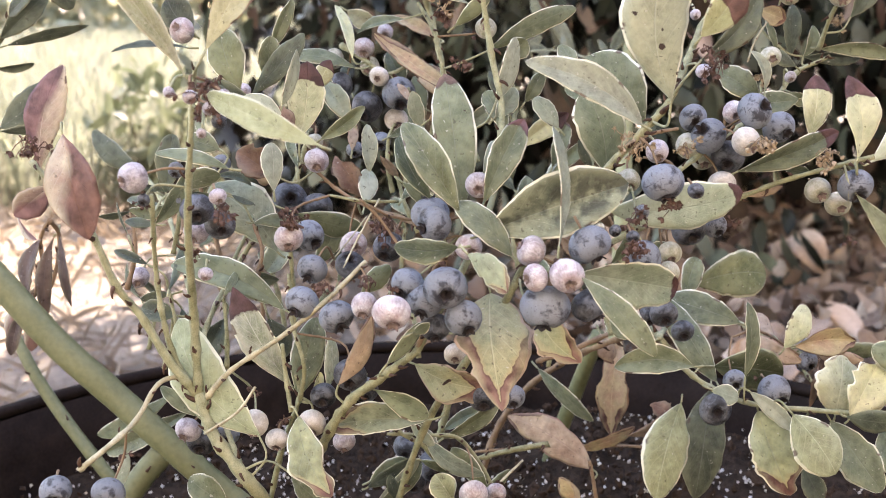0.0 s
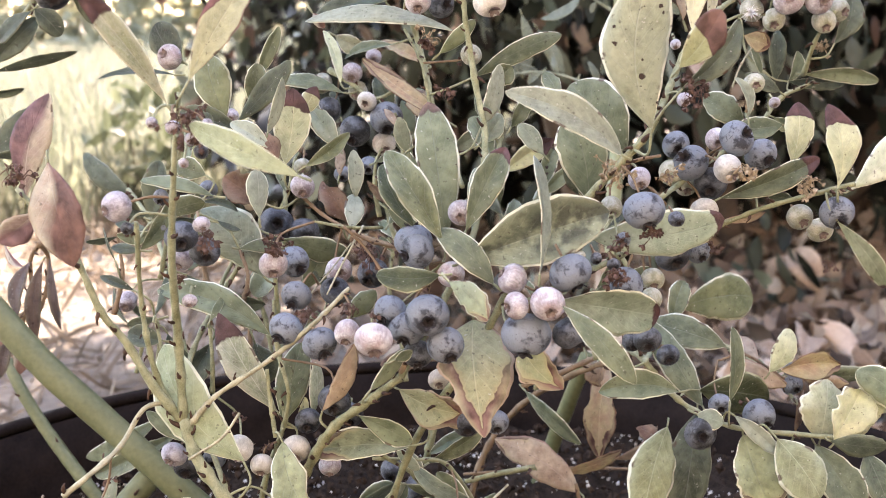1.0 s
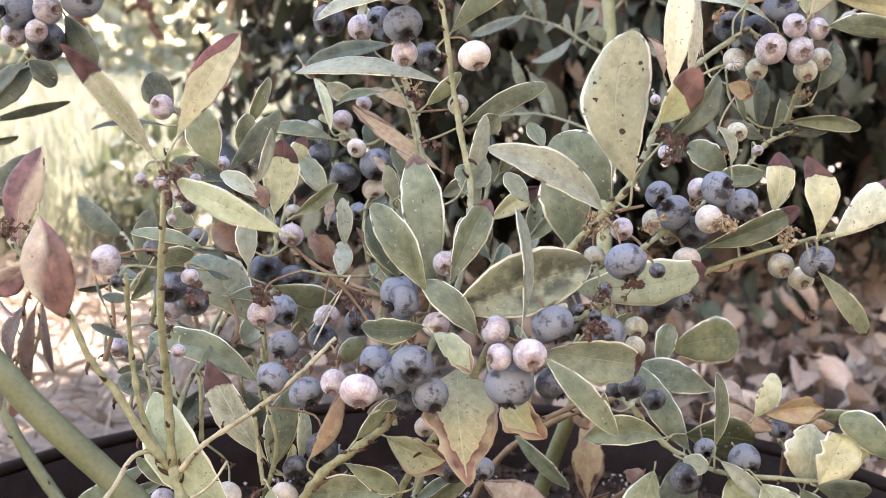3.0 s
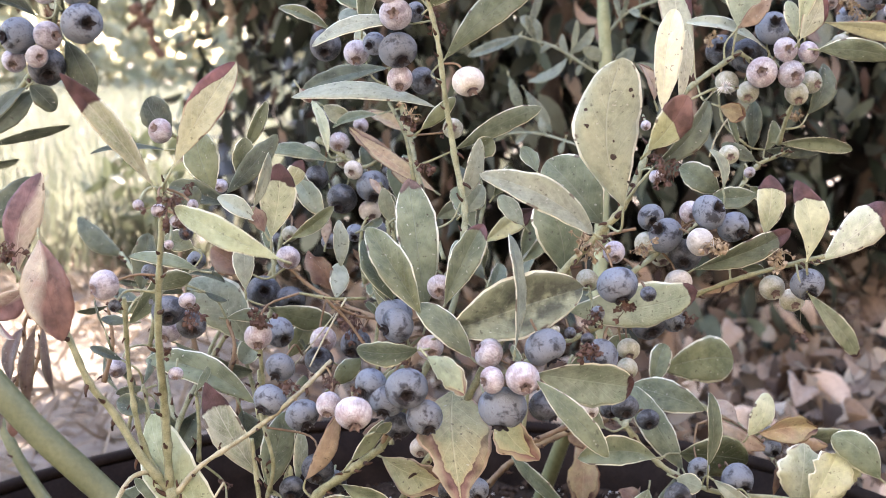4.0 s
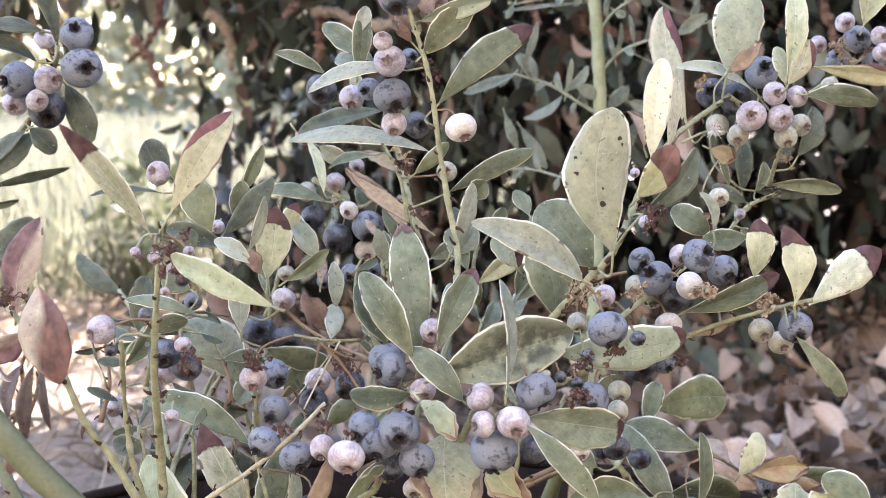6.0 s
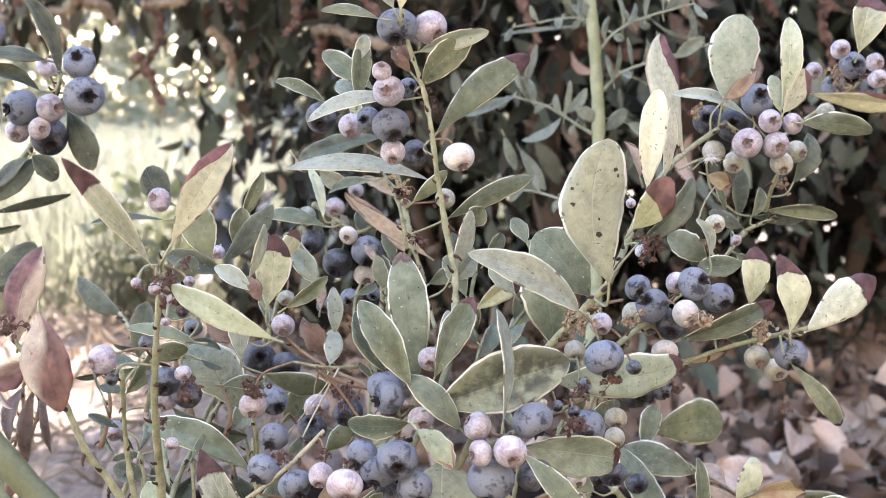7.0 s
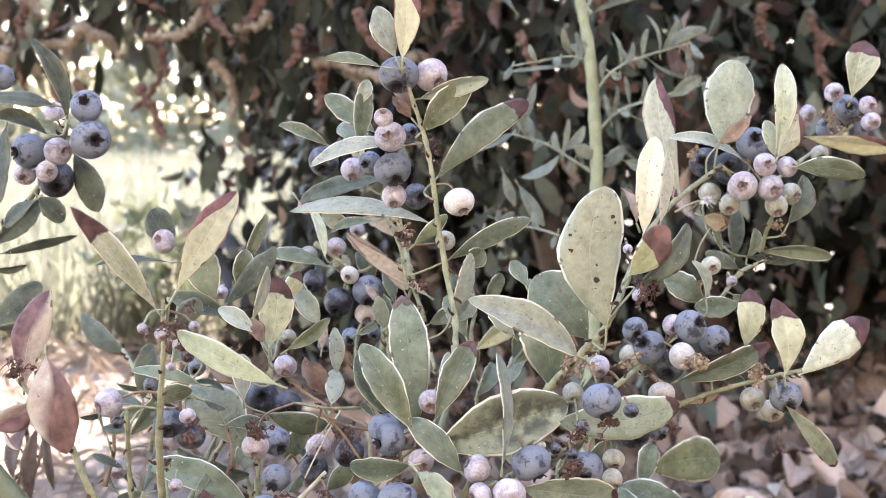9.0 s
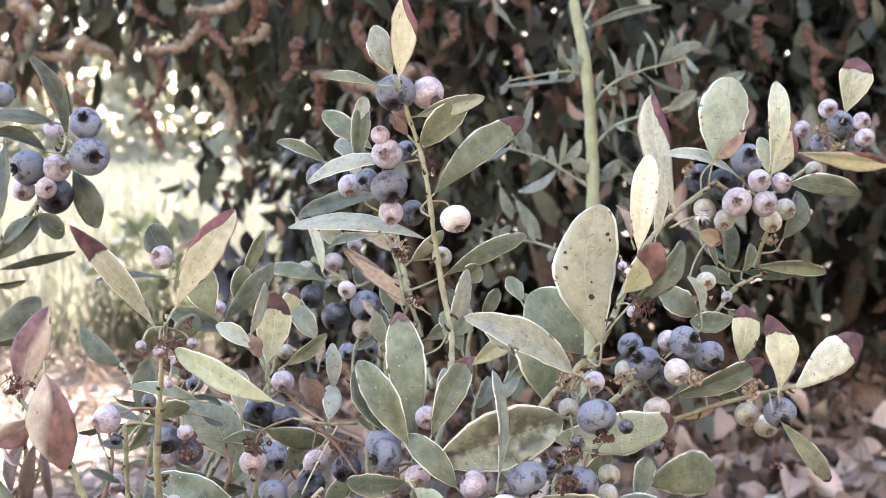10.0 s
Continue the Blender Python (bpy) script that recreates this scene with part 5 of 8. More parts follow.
leaf(bush, (0.1688, 0.4735, 0.2529), (0.1871, 0.4577, 0.2265), 0.0190, 'green', -5, 0.06, 0.03, 0.95)
leaf(bush, (0.1910, 0.4728, 0.2493), (0.1968, 0.4588, 0.2316), 0.0146, 'green', -5, 0.06, 0.03, 0.95)
leaf(bush, (0.1628, 0.4882, 0.2258), (0.1710, 0.4847, 0.2095), 0.0107, 'deep', 0, 0.06, 0, 1)
leaf(bush, (0.1325, 0.4714, 0.2668), (0.1495, 0.4633, 0.2529), 0.0078, 'pale', 15, 0.06, -0.05, 1)
leaf(bush, (0.0702, 0.5067, 0.2166), (0.0306, 0.5166, 0.2393), 0.0176, 'dry', 10, 0.08, 0.06, 0.9)
leaf(bush, (0.0633, 0.5180, 0.2217), (0.0931, 0.5198, 0.2301), 0.0081, 'dry_yellow', 25, 0.1, -0.05, 1)
leaf(bush, (0.0882, 0.5194, 0.2280), (0.1104, 0.5224, 0.2423), 0.0087, 'dry', 30, 0.1, 0.1, 1)
leaf(bush, (0.0896, 0.5579, 0.2650), (0.0851, 0.5478, 0.2175), 0.0171, 'dry_yellow', 10, 0.06, 0.03, 1)
leaf(bush, (0.0766, 0.5392, 0.2734), (0.0830, 0.5361, 0.2586), 0.0099, 'dry', 10, 0.06, 0, 1)
leaf(bush, (0.0471, 0.5452, 0.2536), (0.0728, 0.5302, 0.2308), 0.0089, 'green', 25, 0.06, -0.03, 1)
leaf(bush, (-0.0317, 0.4680, 0.2271), (-0.0157, 0.4701, 0.2367), 0.0108, 'green', 20, 0.06, 0, 1)
leaf(bush, (-0.0263, 0.4570, 0.2234), (-0.0094, 0.4605, 0.2399), 0.0087, 'green', 30, 0.06, 0.05, 1)
leaf(bush, (0.0002, 0.4531, 0.2528), (0.0232, 0.4561, 0.2671), 0.0080, 'green', 20, 0.06, 0, 1)
leaf(bush, (0.0184, 0.4485, 0.2315), (0.0035, 0.4522, 0.2489), 0.0085, 'green', 20, 0.06, 0, 1)
leaf(bush, (0.0036, 0.4290, 0.2360), (-0.0032, 0.4312, 0.2460), 0.0113, 'yellowgreen', 10, 0.06, 0, 1)
leaf(bush, (-0.0092, 0.4511, 0.2438), (0.0109, 0.4504, 0.2403), 0.0080, 'green', 30, 0.06, 0.05, 1)
leaf(bush, (0.0667, 0.5219, 0.1920), (0.0568, 0.5243, 0.2033), 0.0094, 'dry_yellow', 10, 0.1, 0, 1)
leaf(bush, (-0.0214, 0.4923, 0.4628), (-0.0184, 0.4951, 0.4916), 0.0092, 'green', 15, 0.05, 0, 1)
leaf(bush, (-0.0017, 0.4153, 0.4972), (-0.0089, 0.4172, 0.5163), 0.0104, 'pale', 0, 0.05, -0.03, 1.1)
leaf(bush, (0.0009, 0.4152, 0.4967), (0.0025, 0.4131, 0.5261), 0.0108, 'cream_purple_r', 10, 0.05, 0.02, 1.05)
leaf(bush, (-0.0079, 0.4250, 0.4939), (-0.0296, 0.4254, 0.4978), 0.0053, 'green', 25, 0.05, 0.05, 1)
leaf(bush, (-0.0210, 0.4940, 0.4804), (-0.0174, 0.4952, 0.4918), 0.0067, 'pale', 10, 0.05, 0, 1)
leaf(bush, (0.0075, 0.4339, 0.4820), (0.0344, 0.4294, 0.4882), 0.0081, 'pale_green', 38, 0.06, -0.1, 1)
leaf(bush, (0.0084, 0.4326, 0.4692), (0.0277, 0.4294, 0.4878), 0.0122, 'green', 15, 0.06, -0.05, 1)
leaf(bush, (0.0036, 0.4431, 0.4743), (-0.0043, 0.4440, 0.4831), 0.0060, 'brown', 10, 0.06, 0, 1)
leaf(bush, (-0.0391, 0.4843, 0.3825), (-0.0494, 0.4859, 0.3978), 0.0102, 'pale_green', 10, 0.06, 0, 1)
leaf(bush, (-0.0466, 0.5046, 0.3843), (-0.0560, 0.5065, 0.4027), 0.0096, 'green', 10, 0.06, 0, 1)
leaf(bush, (-0.0715, 0.4661, 0.4007), (-0.0690, 0.4678, 0.4178), 0.0098, 'green', 20, 0.06, 0, 1)
leaf(bush, (-0.0151, 0.4322, 0.3638), (-0.0012, 0.4313, 0.3546), 0.0069, 'green', 20, 0.06, 0, 1)
leaf(bush, (-0.0590, 0.4607, 0.3468), (-0.0329, 0.4698, 0.3368), 0.0124, 'green', 20, 0.06, 0, 1)
leaf(bush, (-0.0672, 0.4524, 0.3637), (-0.0817, 0.4533, 0.3733), 0.0145, 'brown', 10, 0.06, 0, 1)
leaf(bush, (-0.0867, 0.4435, 0.3753), (-0.0985, 0.4440, 0.3800), 0.0094, 'green', 10, 0.06, 0, 1)
leaf(bush, (-0.0938, 0.4449, 0.3894), (-0.0844, 0.4458, 0.3989), 0.0094, 'deep', 10, 0.06, 0, 1)
leaf(bush, (-0.0059, 0.4843, 0.3826), (0.0069, 0.4851, 0.3903), 0.0077, 'dry_yellow', 10, 0.06, 0, 1)
leaf(bush, (0.0273, 0.4868, 0.4082), (0.0350, 0.4876, 0.4158), 0.0102, 'green', 10, 0.06, 0, 1)
leaf(bush, (0.0467, 0.4640, 0.3814), (0.0368, 0.4653, 0.3936), 0.0084, 'pale_green', 10, 0.06, 0, 1)
leaf(bush, (-0.0529, 0.4681, 0.3235), (-0.0435, 0.4715, 0.3397), 0.0094, 'green', 10, 0.06, 0, 1)
leaf(bush, (-0.0637, 0.4803, 0.3331), (-0.0757, 0.4773, 0.3189), 0.0111, 'pale_green', 10, 0.06, 0, 1)
leaf(bush, (-0.0333, 0.4559, 0.3144), (-0.0217, 0.4583, 0.3257), 0.0093, 'green', 10, 0.06, 0, 1)
leaf(bush, (0.0013, 0.4140, 0.3098), (-0.0178, 0.4136, 0.3077), 0.0093, 'brown', 20, 0.08, 0, 1)
leaf(bush, (0.0157, 0.4023, 0.3024), (0.0116, 0.4044, 0.3125), 0.0083, 'brown', 20, 0.08, 0, 1)
leaf(bush, (0.0794, 0.4681, 0.3235), (0.0936, 0.4701, 0.3327), 0.0094, 'green', 10, 0.06, 0, 1)
leaf(bush, (0.0851, 0.4809, 0.2878), (0.0704, 0.4830, 0.2974), 0.0108, 'green', 10, 0.06, 0, 1)
leaf(bush, (-0.1496, 0.4927, 0.4578), (-0.1385, 0.4888, 0.4323), 0.0128, 'deep', 0, 0.05, -0.04, 1)
leaf(bush, (-0.1615, 0.4798, 0.4391), (-0.1511, 0.4782, 0.4289), 0.0101, 'deep', 0, 0.06, -0.06, 1)
leaf(bush, (-0.1632, 0.4796, 0.4382), (-0.1806, 0.4878, 0.4257), 0.0083, 'deep', 20, 0.06, 0, 1)
leaf(bush, (-0.1816, 0.4860, 0.4136), (-0.1476, 0.4872, 0.4213), 0.0059, 'deep', 45, 0.06, -0.05, 1)
leaf(bush, (-0.1280, 0.3859, 0.3874), (-0.1188, 0.3757, 0.3536), 0.0178, 'russet', -5, 0.06, 0, 0.95)
leaf(bush, (-0.1334, 0.3883, 0.3701), (-0.1470, 0.3866, 0.3587), 0.0109, 'purple', -20, 0.05, 0, 1)
leaf(bush, (-0.0789, 0.3538, 0.4092), (-0.1006, 0.3341, 0.4457), 0.0081, 'cream_tip', 10, 0.06, 0.03, 1.1)
leaf(bush, (-0.0724, 0.3549, 0.4164), (-0.0532, 0.3650, 0.4491), 0.0121, 'cream_purple', 20, 0.05, -0.04, 1.1)
leaf(bush, (-0.1043, 0.4869, 0.4193), (-0.1151, 0.4890, 0.4335), 0.0143, 'deep', 0, 0.06, -0.06, 1)
leaf(bush, (-0.0796, 0.4532, 0.3975), (-0.0872, 0.4568, 0.4213), 0.0153, 'green', 0, 0.05, -0.03, 1.1)
leaf(bush, (-0.0764, 0.4629, 0.3950), (-0.0556, 0.4666, 0.4192), 0.0099, 'deep', 0, 0.06, 0.03, 1)
leaf(bush, (-0.0706, 0.4755, 0.4112), (-0.0612, 0.4788, 0.4324), 0.0063, 'green', 20, 0.05, 0, 1)
leaf(bush, (-0.1000, 0.4556, 0.4136), (-0.1305, 0.4558, 0.4147), 0.0056, 'deep', 55, 0.04, 0, 1)
leaf(bush, (-0.0561, 0.4473, 0.3788), (-0.0525, 0.4499, 0.4087), 0.0151, 'yellow_tip', 5, 0.05, 0.03, 1.05)
leaf(bush, (-0.0528, 0.4632, 0.3963), (-0.0448, 0.4650, 0.4085), 0.0080, 'yellow_tip', 15, 0.05, 0.03, 1.05)
leaf(bush, (-0.0618, 0.4423, 0.3920), (-0.0550, 0.4455, 0.4130), 0.0082, 'pale', 62, 0.03, 0, 1)
leaf(bush, (-0.0471, 0.4404, 0.3794), (-0.0301, 0.4423, 0.3919), 0.0063, 'green', 10, 0.05, 0.03, 1)
leaf(bush, (-0.0609, 0.4414, 0.3861), (-0.0763, 0.4429, 0.3960), 0.0077, 'pale', 20, 0.05, 0.03, 1)
leaf(bush, (-0.0577, 0.4408, 0.3821), (-0.0627, 0.4423, 0.3924), 0.0072, 'brown', 10, 0.05, 0, 1)
leaf(bush, (-0.0353, 0.3258, 0.3909), (-0.0700, 0.3429, 0.4041), 0.0094, 'yellowgreen', -12, 0.1, 0.02, 1)
leaf(bush, (-0.0637, 0.4275, 0.3613), (-0.0646, 0.4302, 0.3795), 0.0089, 'pale', 10, 0.05, 0, 1.2)
leaf(bush, (-0.0335, 0.4764, 0.3507), (-0.0453, 0.4791, 0.3682), 0.0118, 'brown', 0, 0.08, 0, 1)
leaf(bush, (-0.0321, 0.4662, 0.3498), (-0.0305, 0.4784, 0.3636), 0.0093, 'pale', 20, 0.06, 0, 1)
leaf(bush, (-0.0796, 0.4686, 0.3659), (-0.0682, 0.4677, 0.3594), 0.0111, 'dry', 10, 0.08, 0, 1)
leaf(bush, (-0.0670, 0.4535, 0.3326), (-0.0928, 0.4525, 0.3595), 0.0221, 'pale_green', 10, 0.05, 0.1, 1.1)
leaf(bush, (-0.0619, 0.4305, 0.3147), (-0.1062, 0.4379, 0.3303), 0.0132, 'green', 20, 0.06, 0.09, 1)
leaf(bush, (-0.0579, 0.4211, 0.2863), (-0.0805, 0.4269, 0.3244), 0.0148, 'cream_tip', 0, 0.05, -0.04, 1.05)
leaf(bush, (-0.1024, 0.4731, 0.3288), (-0.0692, 0.4713, 0.3166), 0.0118, 'deep', 20, 0.06, 0.08, 1)
leaf(bush, (-0.1007, 0.3962, 0.3552), (-0.0903, 0.3987, 0.3715), 0.0074, 'green', 30, 0.05, 0.05, 1)
leaf(bush, (-0.1067, 0.4373, 0.3593), (-0.1039, 0.4407, 0.3817), 0.0104, 'deep', 0, 0.05, 0, 1)
leaf(bush, (-0.0910, 0.3981, 0.3674), (-0.0779, 0.3987, 0.3719), 0.0079, 'green', 20, 0.05, -0.1, 1)
leaf(bush, (-0.0750, 0.3991, 0.3739), (-0.1007, 0.3998, 0.3789), 0.0058, 'green', 30, 0.05, 0.05, 1)
leaf(bush, (-0.0741, 0.4524, 0.3920), (-0.0981, 0.4535, 0.3994), 0.0097, 'deep', 15, 0.05, 0, 1)
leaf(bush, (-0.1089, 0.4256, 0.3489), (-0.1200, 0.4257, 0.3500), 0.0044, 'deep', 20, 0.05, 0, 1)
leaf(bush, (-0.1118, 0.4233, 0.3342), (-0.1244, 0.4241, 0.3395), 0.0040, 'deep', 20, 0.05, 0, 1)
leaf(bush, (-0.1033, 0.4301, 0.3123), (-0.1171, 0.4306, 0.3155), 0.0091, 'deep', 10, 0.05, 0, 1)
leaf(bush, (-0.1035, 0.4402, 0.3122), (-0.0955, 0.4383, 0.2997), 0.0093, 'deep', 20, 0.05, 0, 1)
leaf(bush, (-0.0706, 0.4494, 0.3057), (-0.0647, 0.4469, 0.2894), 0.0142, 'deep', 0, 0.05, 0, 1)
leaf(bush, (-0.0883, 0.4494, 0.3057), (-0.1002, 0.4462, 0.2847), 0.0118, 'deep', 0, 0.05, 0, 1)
leaf(bush, (0.0048, 0.3655, 0.3529), (-0.0159, 0.3655, 0.3529), 0.0092, 'dark_green', 15, 0.08, -0.09, 1)
leaf(bush, (0.0055, 0.3820, 0.3617), (-0.0136, 0.3917, 0.3917), 0.0124, 'green', 10, 0.06, 0, 1)
leaf(bush, (-0.0045, 0.3926, 0.3643), (-0.0157, 0.4009, 0.3857), 0.0090, 'dark_green', 10, 0.05, -0.05, 1)
leaf(bush, (0.0068, 0.3967, 0.3583), (0.0005, 0.4092, 0.4073), 0.0158, 'green_spotted', 0, 0.05, 0.02, 1.1)
leaf(bush, (0.0139, 0.3874, 0.3638), (0.0278, 0.3967, 0.3913), 0.0114, 'green_tip', 0, 0.05, -0.02, 1.1)
leaf(bush, (0.0229, 0.3749, 0.3480), (0.0039, 0.3826, 0.3656), 0.0103, 'green', 10, 0.07, 0.04, 0.9)
leaf(bush, (0.0143, 0.3810, 0.3546), (0.0619, 0.3786, 0.3719), 0.0222, 'green_sooty', 0, 0.04, -0.03, 1)
leaf(bush, (0.0372, 0.3607, 0.3543), (0.0389, 0.3715, 0.3918), 0.0118, 'pale', 66, 0.03, 0, 1)
leaf(bush, (0.0081, 0.3632, 0.3511), (0.0204, 0.3536, 0.3406), 0.0094, 'green_scorched', 10, 0.08, -0.1, 1.1)
leaf(bush, (0.0459, 0.3740, 0.3421), (0.0821, 0.3868, 0.3330), 0.0172, 'pale_tip', 10, 0.05, -0.02, 1)
leaf(bush, (0.0440, 0.3543, 0.3454), (0.0659, 0.3409, 0.3236), 0.0089, 'green', 5, 0.06, -0.04, 1.1)
leaf(bush, (0.0757, 0.3827, 0.3993), (0.0738, 0.3804, 0.4502), 0.0245, 'pale_spotted', 0, 0.04, -0.11, 1.15)
leaf(bush, (0.0625, 0.3616, 0.3931), (0.0260, 0.3546, 0.4138), 0.0118, 'pale', 15, 0.1, 0.05, 0.75)
leaf(bush, (0.0740, 0.4214, 0.3876), (0.0533, 0.4302, 0.4120), 0.0240, 'green', 0, 0.05, 0.02, 1.1)
leaf(bush, (0.0585, 0.4087, 0.3703), (0.0511, 0.4131, 0.3996), 0.0190, 'green', 10, 0.05, 0.05, 1.2)
leaf(bush, (0.0507, 0.4444, 0.4057), (0.0458, 0.4558, 0.4146), 0.0078, 'green', 20, 0.06, 0, 1)
leaf(bush, (0.0809, 0.3657, 0.4203), (0.0922, 0.3613, 0.4381), 0.0119, 'half_red', 10, 0.06, 0.04, 1.1)
leaf(bush, (0.0878, 0.3947, 0.4118), (0.1101, 0.4033, 0.4345), 0.0110, 'deep', 25, 0.06, 0.05, 1.1)
leaf(bush, (0.0910, 0.3978, 0.4319), (0.0961, 0.4082, 0.4672), 0.0110, 'cream', 10, 0.05, -0.04, 1)
leaf(bush, (0.1011, 0.4184, 0.4343), (0.1037, 0.4224, 0.4606), 0.0076, 'cream', 35, 0.05, 0, 1)
leaf(bush, (0.0900, 0.4083, 0.4347), (0.0842, 0.4104, 0.4482), 0.0058, 'dry', 20, 0.08, 0.1, 1)
leaf(bush, (0.1566, 0.5127, 0.4557), (0.1226, 0.5094, 0.4675), 0.0076, 'pale', 35, 0.06, 0.05, 1)
leaf(bush, (0.1839, 0.5282, 0.4246), (0.1924, 0.5318, 0.4480), 0.0117, 'deep', 10, 0.06, 0.1, 1)
leaf(bush, (0.1734, 0.5361, 0.4102), (0.2102, 0.5417, 0.4067), 0.0082, 'green', 25, 0.05, -0.07, 1)
leaf(bush, (0.1689, 0.5457, 0.4064), (0.1967, 0.5454, 0.4045), 0.0072, 'deep', 30, 0.05, -0.04, 1)
leaf(bush, (0.1626, 0.5456, 0.4059), (0.1637, 0.5493, 0.4304), 0.0088, 'deep', 0, 0.05, 0, 1)
leaf(bush, (0.1689, 0.5456, 0.4059), (0.1736, 0.5478, 0.4206), 0.0066, 'green', 10, 0.05, 0.1, 1)
leaf(bush, (0.1565, 0.5460, 0.4086), (0.1510, 0.5483, 0.4239), 0.0044, 'green', 20, 0.05, 0, 1)
leaf(bush, (0.1429, 0.5287, 0.4278), (0.1546, 0.5280, 0.4233), 0.0096, 'dry_yellow', 10, 0.05, 0, 1)
leaf(bush, (0.1344, 0.4832, 0.3948), (0.1285, 0.4857, 0.4113), 0.0064, 'pale', 30, 0.08, 0.15, 1)
leaf(bush, (0.1518, 0.4927, 0.3907), (0.1317, 0.4925, 0.3892), 0.0105, 'green', 10, 0.06, -0.05, 1)
leaf(bush, (0.1376, 0.5028, 0.3907), (0.1202, 0.5046, 0.4021), 0.0138, 'green', 10, 0.06, 0, 1)
leaf(bush, (0.1594, 0.5249, 0.4028), (0.1434, 0.5261, 0.4107), 0.0080, 'deep', 20, 0.06, 0, 1)
leaf(bush, (0.1541, 0.5132, 0.3921), (0.1619, 0.5124, 0.3869), 0.0063, 'green', 20, 0.06, 0, 1)
leaf(bush, (0.1440, 0.4505, 0.3790), (0.1468, 0.4542, 0.4033), 0.0125, 'yellow_tip', 5, 0.05, 0.02, 1)
leaf(bush, (0.1484, 0.4094, 0.3752), (0.1446, 0.4090, 0.4055), 0.0130, 'yellow_tip', 5, 0.05, 0.08, 1.1)
leaf(bush, (0.1586, 0.4242, 0.3725), (0.1907, 0.4374, 0.3928), 0.0164, 'cream_tip', 5, 0.05, -0.02, 1.15)
leaf(bush, (0.1123, 0.4336, 0.3681), (0.1498, 0.4308, 0.3826), 0.0107, 'green_tip', 15, 0.05, 0, 1.1)
leaf(bush, (0.1524, 0.4174, 0.3614), (0.1755, 0.4234, 0.3339), 0.0078, 'pale_tip', 15, 0.05, -0.04, 1.1)
leaf(bush, (0.0600, 0.4067, 0.3575), (0.1093, 0.4127, 0.3633), 0.0179, 'pale_tip', 10, 0.05, 0.03, 1)
leaf(bush, (0.1141, 0.4372, 0.3587), (0.1315, 0.4377, 0.3613), 0.0050, 'dry', 30, 0.05, 0, 1)
leaf(bush, (0.1311, 0.4388, 0.3687), (0.1413, 0.4384, 0.3665), 0.0054, 'green', 20, 0.05, 0, 1)
leaf(bush, (0.1226, 0.5490, 0.2953), (0.1640, 0.5594, 0.2972), 0.0248, 'green', 5, 0.06, -0.08, 1.2)
leaf(bush, (0.1168, 0.5381, 0.2903), (0.1255, 0.5511, 0.3089), 0.0119, 'green', 5, 0.05, -0.04, 1.1)
leaf(bush, (0.1232, 0.4936, 0.2640), (0.1024, 0.5092, 0.2998), 0.0153, 'green', 15, 0.06, -0.04, 0.9)
leaf(bush, (0.1359, 0.5074, 0.2877), (0.1030, 0.5187, 0.2960), 0.0166, 'green', 25, 0.06, 0, 1)
leaf(bush, (0.1009, 0.4416, 0.2877), (0.0685, 0.4368, 0.2894), 0.0130, 'green', 20, 0.06, 0.08, 1)
leaf(bush, (0.1222, 0.4947, 0.2709), (0.1553, 0.4989, 0.2653), 0.0210, 'dark_green', 10, 0.06, -0.05, 1)
leaf(bush, (0.1281, 0.4651, 0.2758), (0.1294, 0.4699, 0.3072), 0.0079, 'green', 20, 0.05, 0.04, 1)
leaf(bush, (0.1524, 0.4921, 0.2802), (0.1625, 0.4949, 0.2989), 0.0119, 'yellow', 10, 0.06, 0.05, 1)
leaf(bush, (0.1587, 0.4961, 0.2799), (0.1858, 0.4964, 0.2820), 0.0141, 'dry_yellow', 10, 0.08, -0.1, 1)
leaf(bush, (0.1412, 0.5067, 0.2833), (0.1623, 0.4948, 0.2717), 0.0100, 'dry', 20, 0.08, 0.05, 1)
leaf(bush, (0.1513, 0.5065, 0.2819), (0.1403, 0.5178, 0.2895), 0.0080, 'dry', 20, 0.08, 0.05, 1)
leaf(bush, (0.2027, 0.4643, 0.2702), (0.1815, 0.4671, 0.2887), 0.0157, 'green', 10, 0.06, 0.1, 1)
leaf(bush, (-0.0151, 0.5095, 0.4681), (-0.0391, 0.5171, 0.4850), 0.0112, 'green', 10, 0.05, 0, 1.1)
leaf(bush, (-0.0349, 0.4834, 0.4626), (-0.0563, 0.4848, 0.4719), 0.0063, 'green', 20, 0.05, 0.03, 1)
leaf(bush, (0.0017, 0.4430, 0.4633), (-0.0373, 0.4371, 0.4576), 0.0084, 'pale', 35, 0.06, 0.07, 1)
leaf(bush, (-0.0123, 0.5213, 0.4459), (-0.0520, 0.5199, 0.4367), 0.0099, 'deep', 20, 0.05, 0.02, 1)
leaf(bush, (0.0106, 0.4582, 0.4304), (-0.0495, 0.4689, 0.4342), 0.0103, 'pale', 38, 0.06, 0.06, 1)
leaf(bush, (-0.0487, 0.4897, 0.4378), (-0.0438, 0.4887, 0.4315), 0.0049, 'russet', 10, 0.05, 0, 1)
leaf(bush, (-0.0193, 0.5244, 0.4663), (-0.0344, 0.5250, 0.4704), 0.0110, 'pale_green', 10, 0.05, 0, 1)
leaf(bush, (-0.0232, 0.5223, 0.4524), (-0.0253, 0.5240, 0.4637), 0.0063, 'pale_green', 10, 0.05, 0, 1)
leaf(bush, (0.0048, 0.4469, 0.4223), (0.0183, 0.4437, 0.4346), 0.0063, 'green', 20, 0.06, 0, 1)
leaf(bush, (0.0033, 0.4556, 0.4796), (-0.0047, 0.4568, 0.4875), 0.0059, 'brown', 10, 0.06, 0, 1)
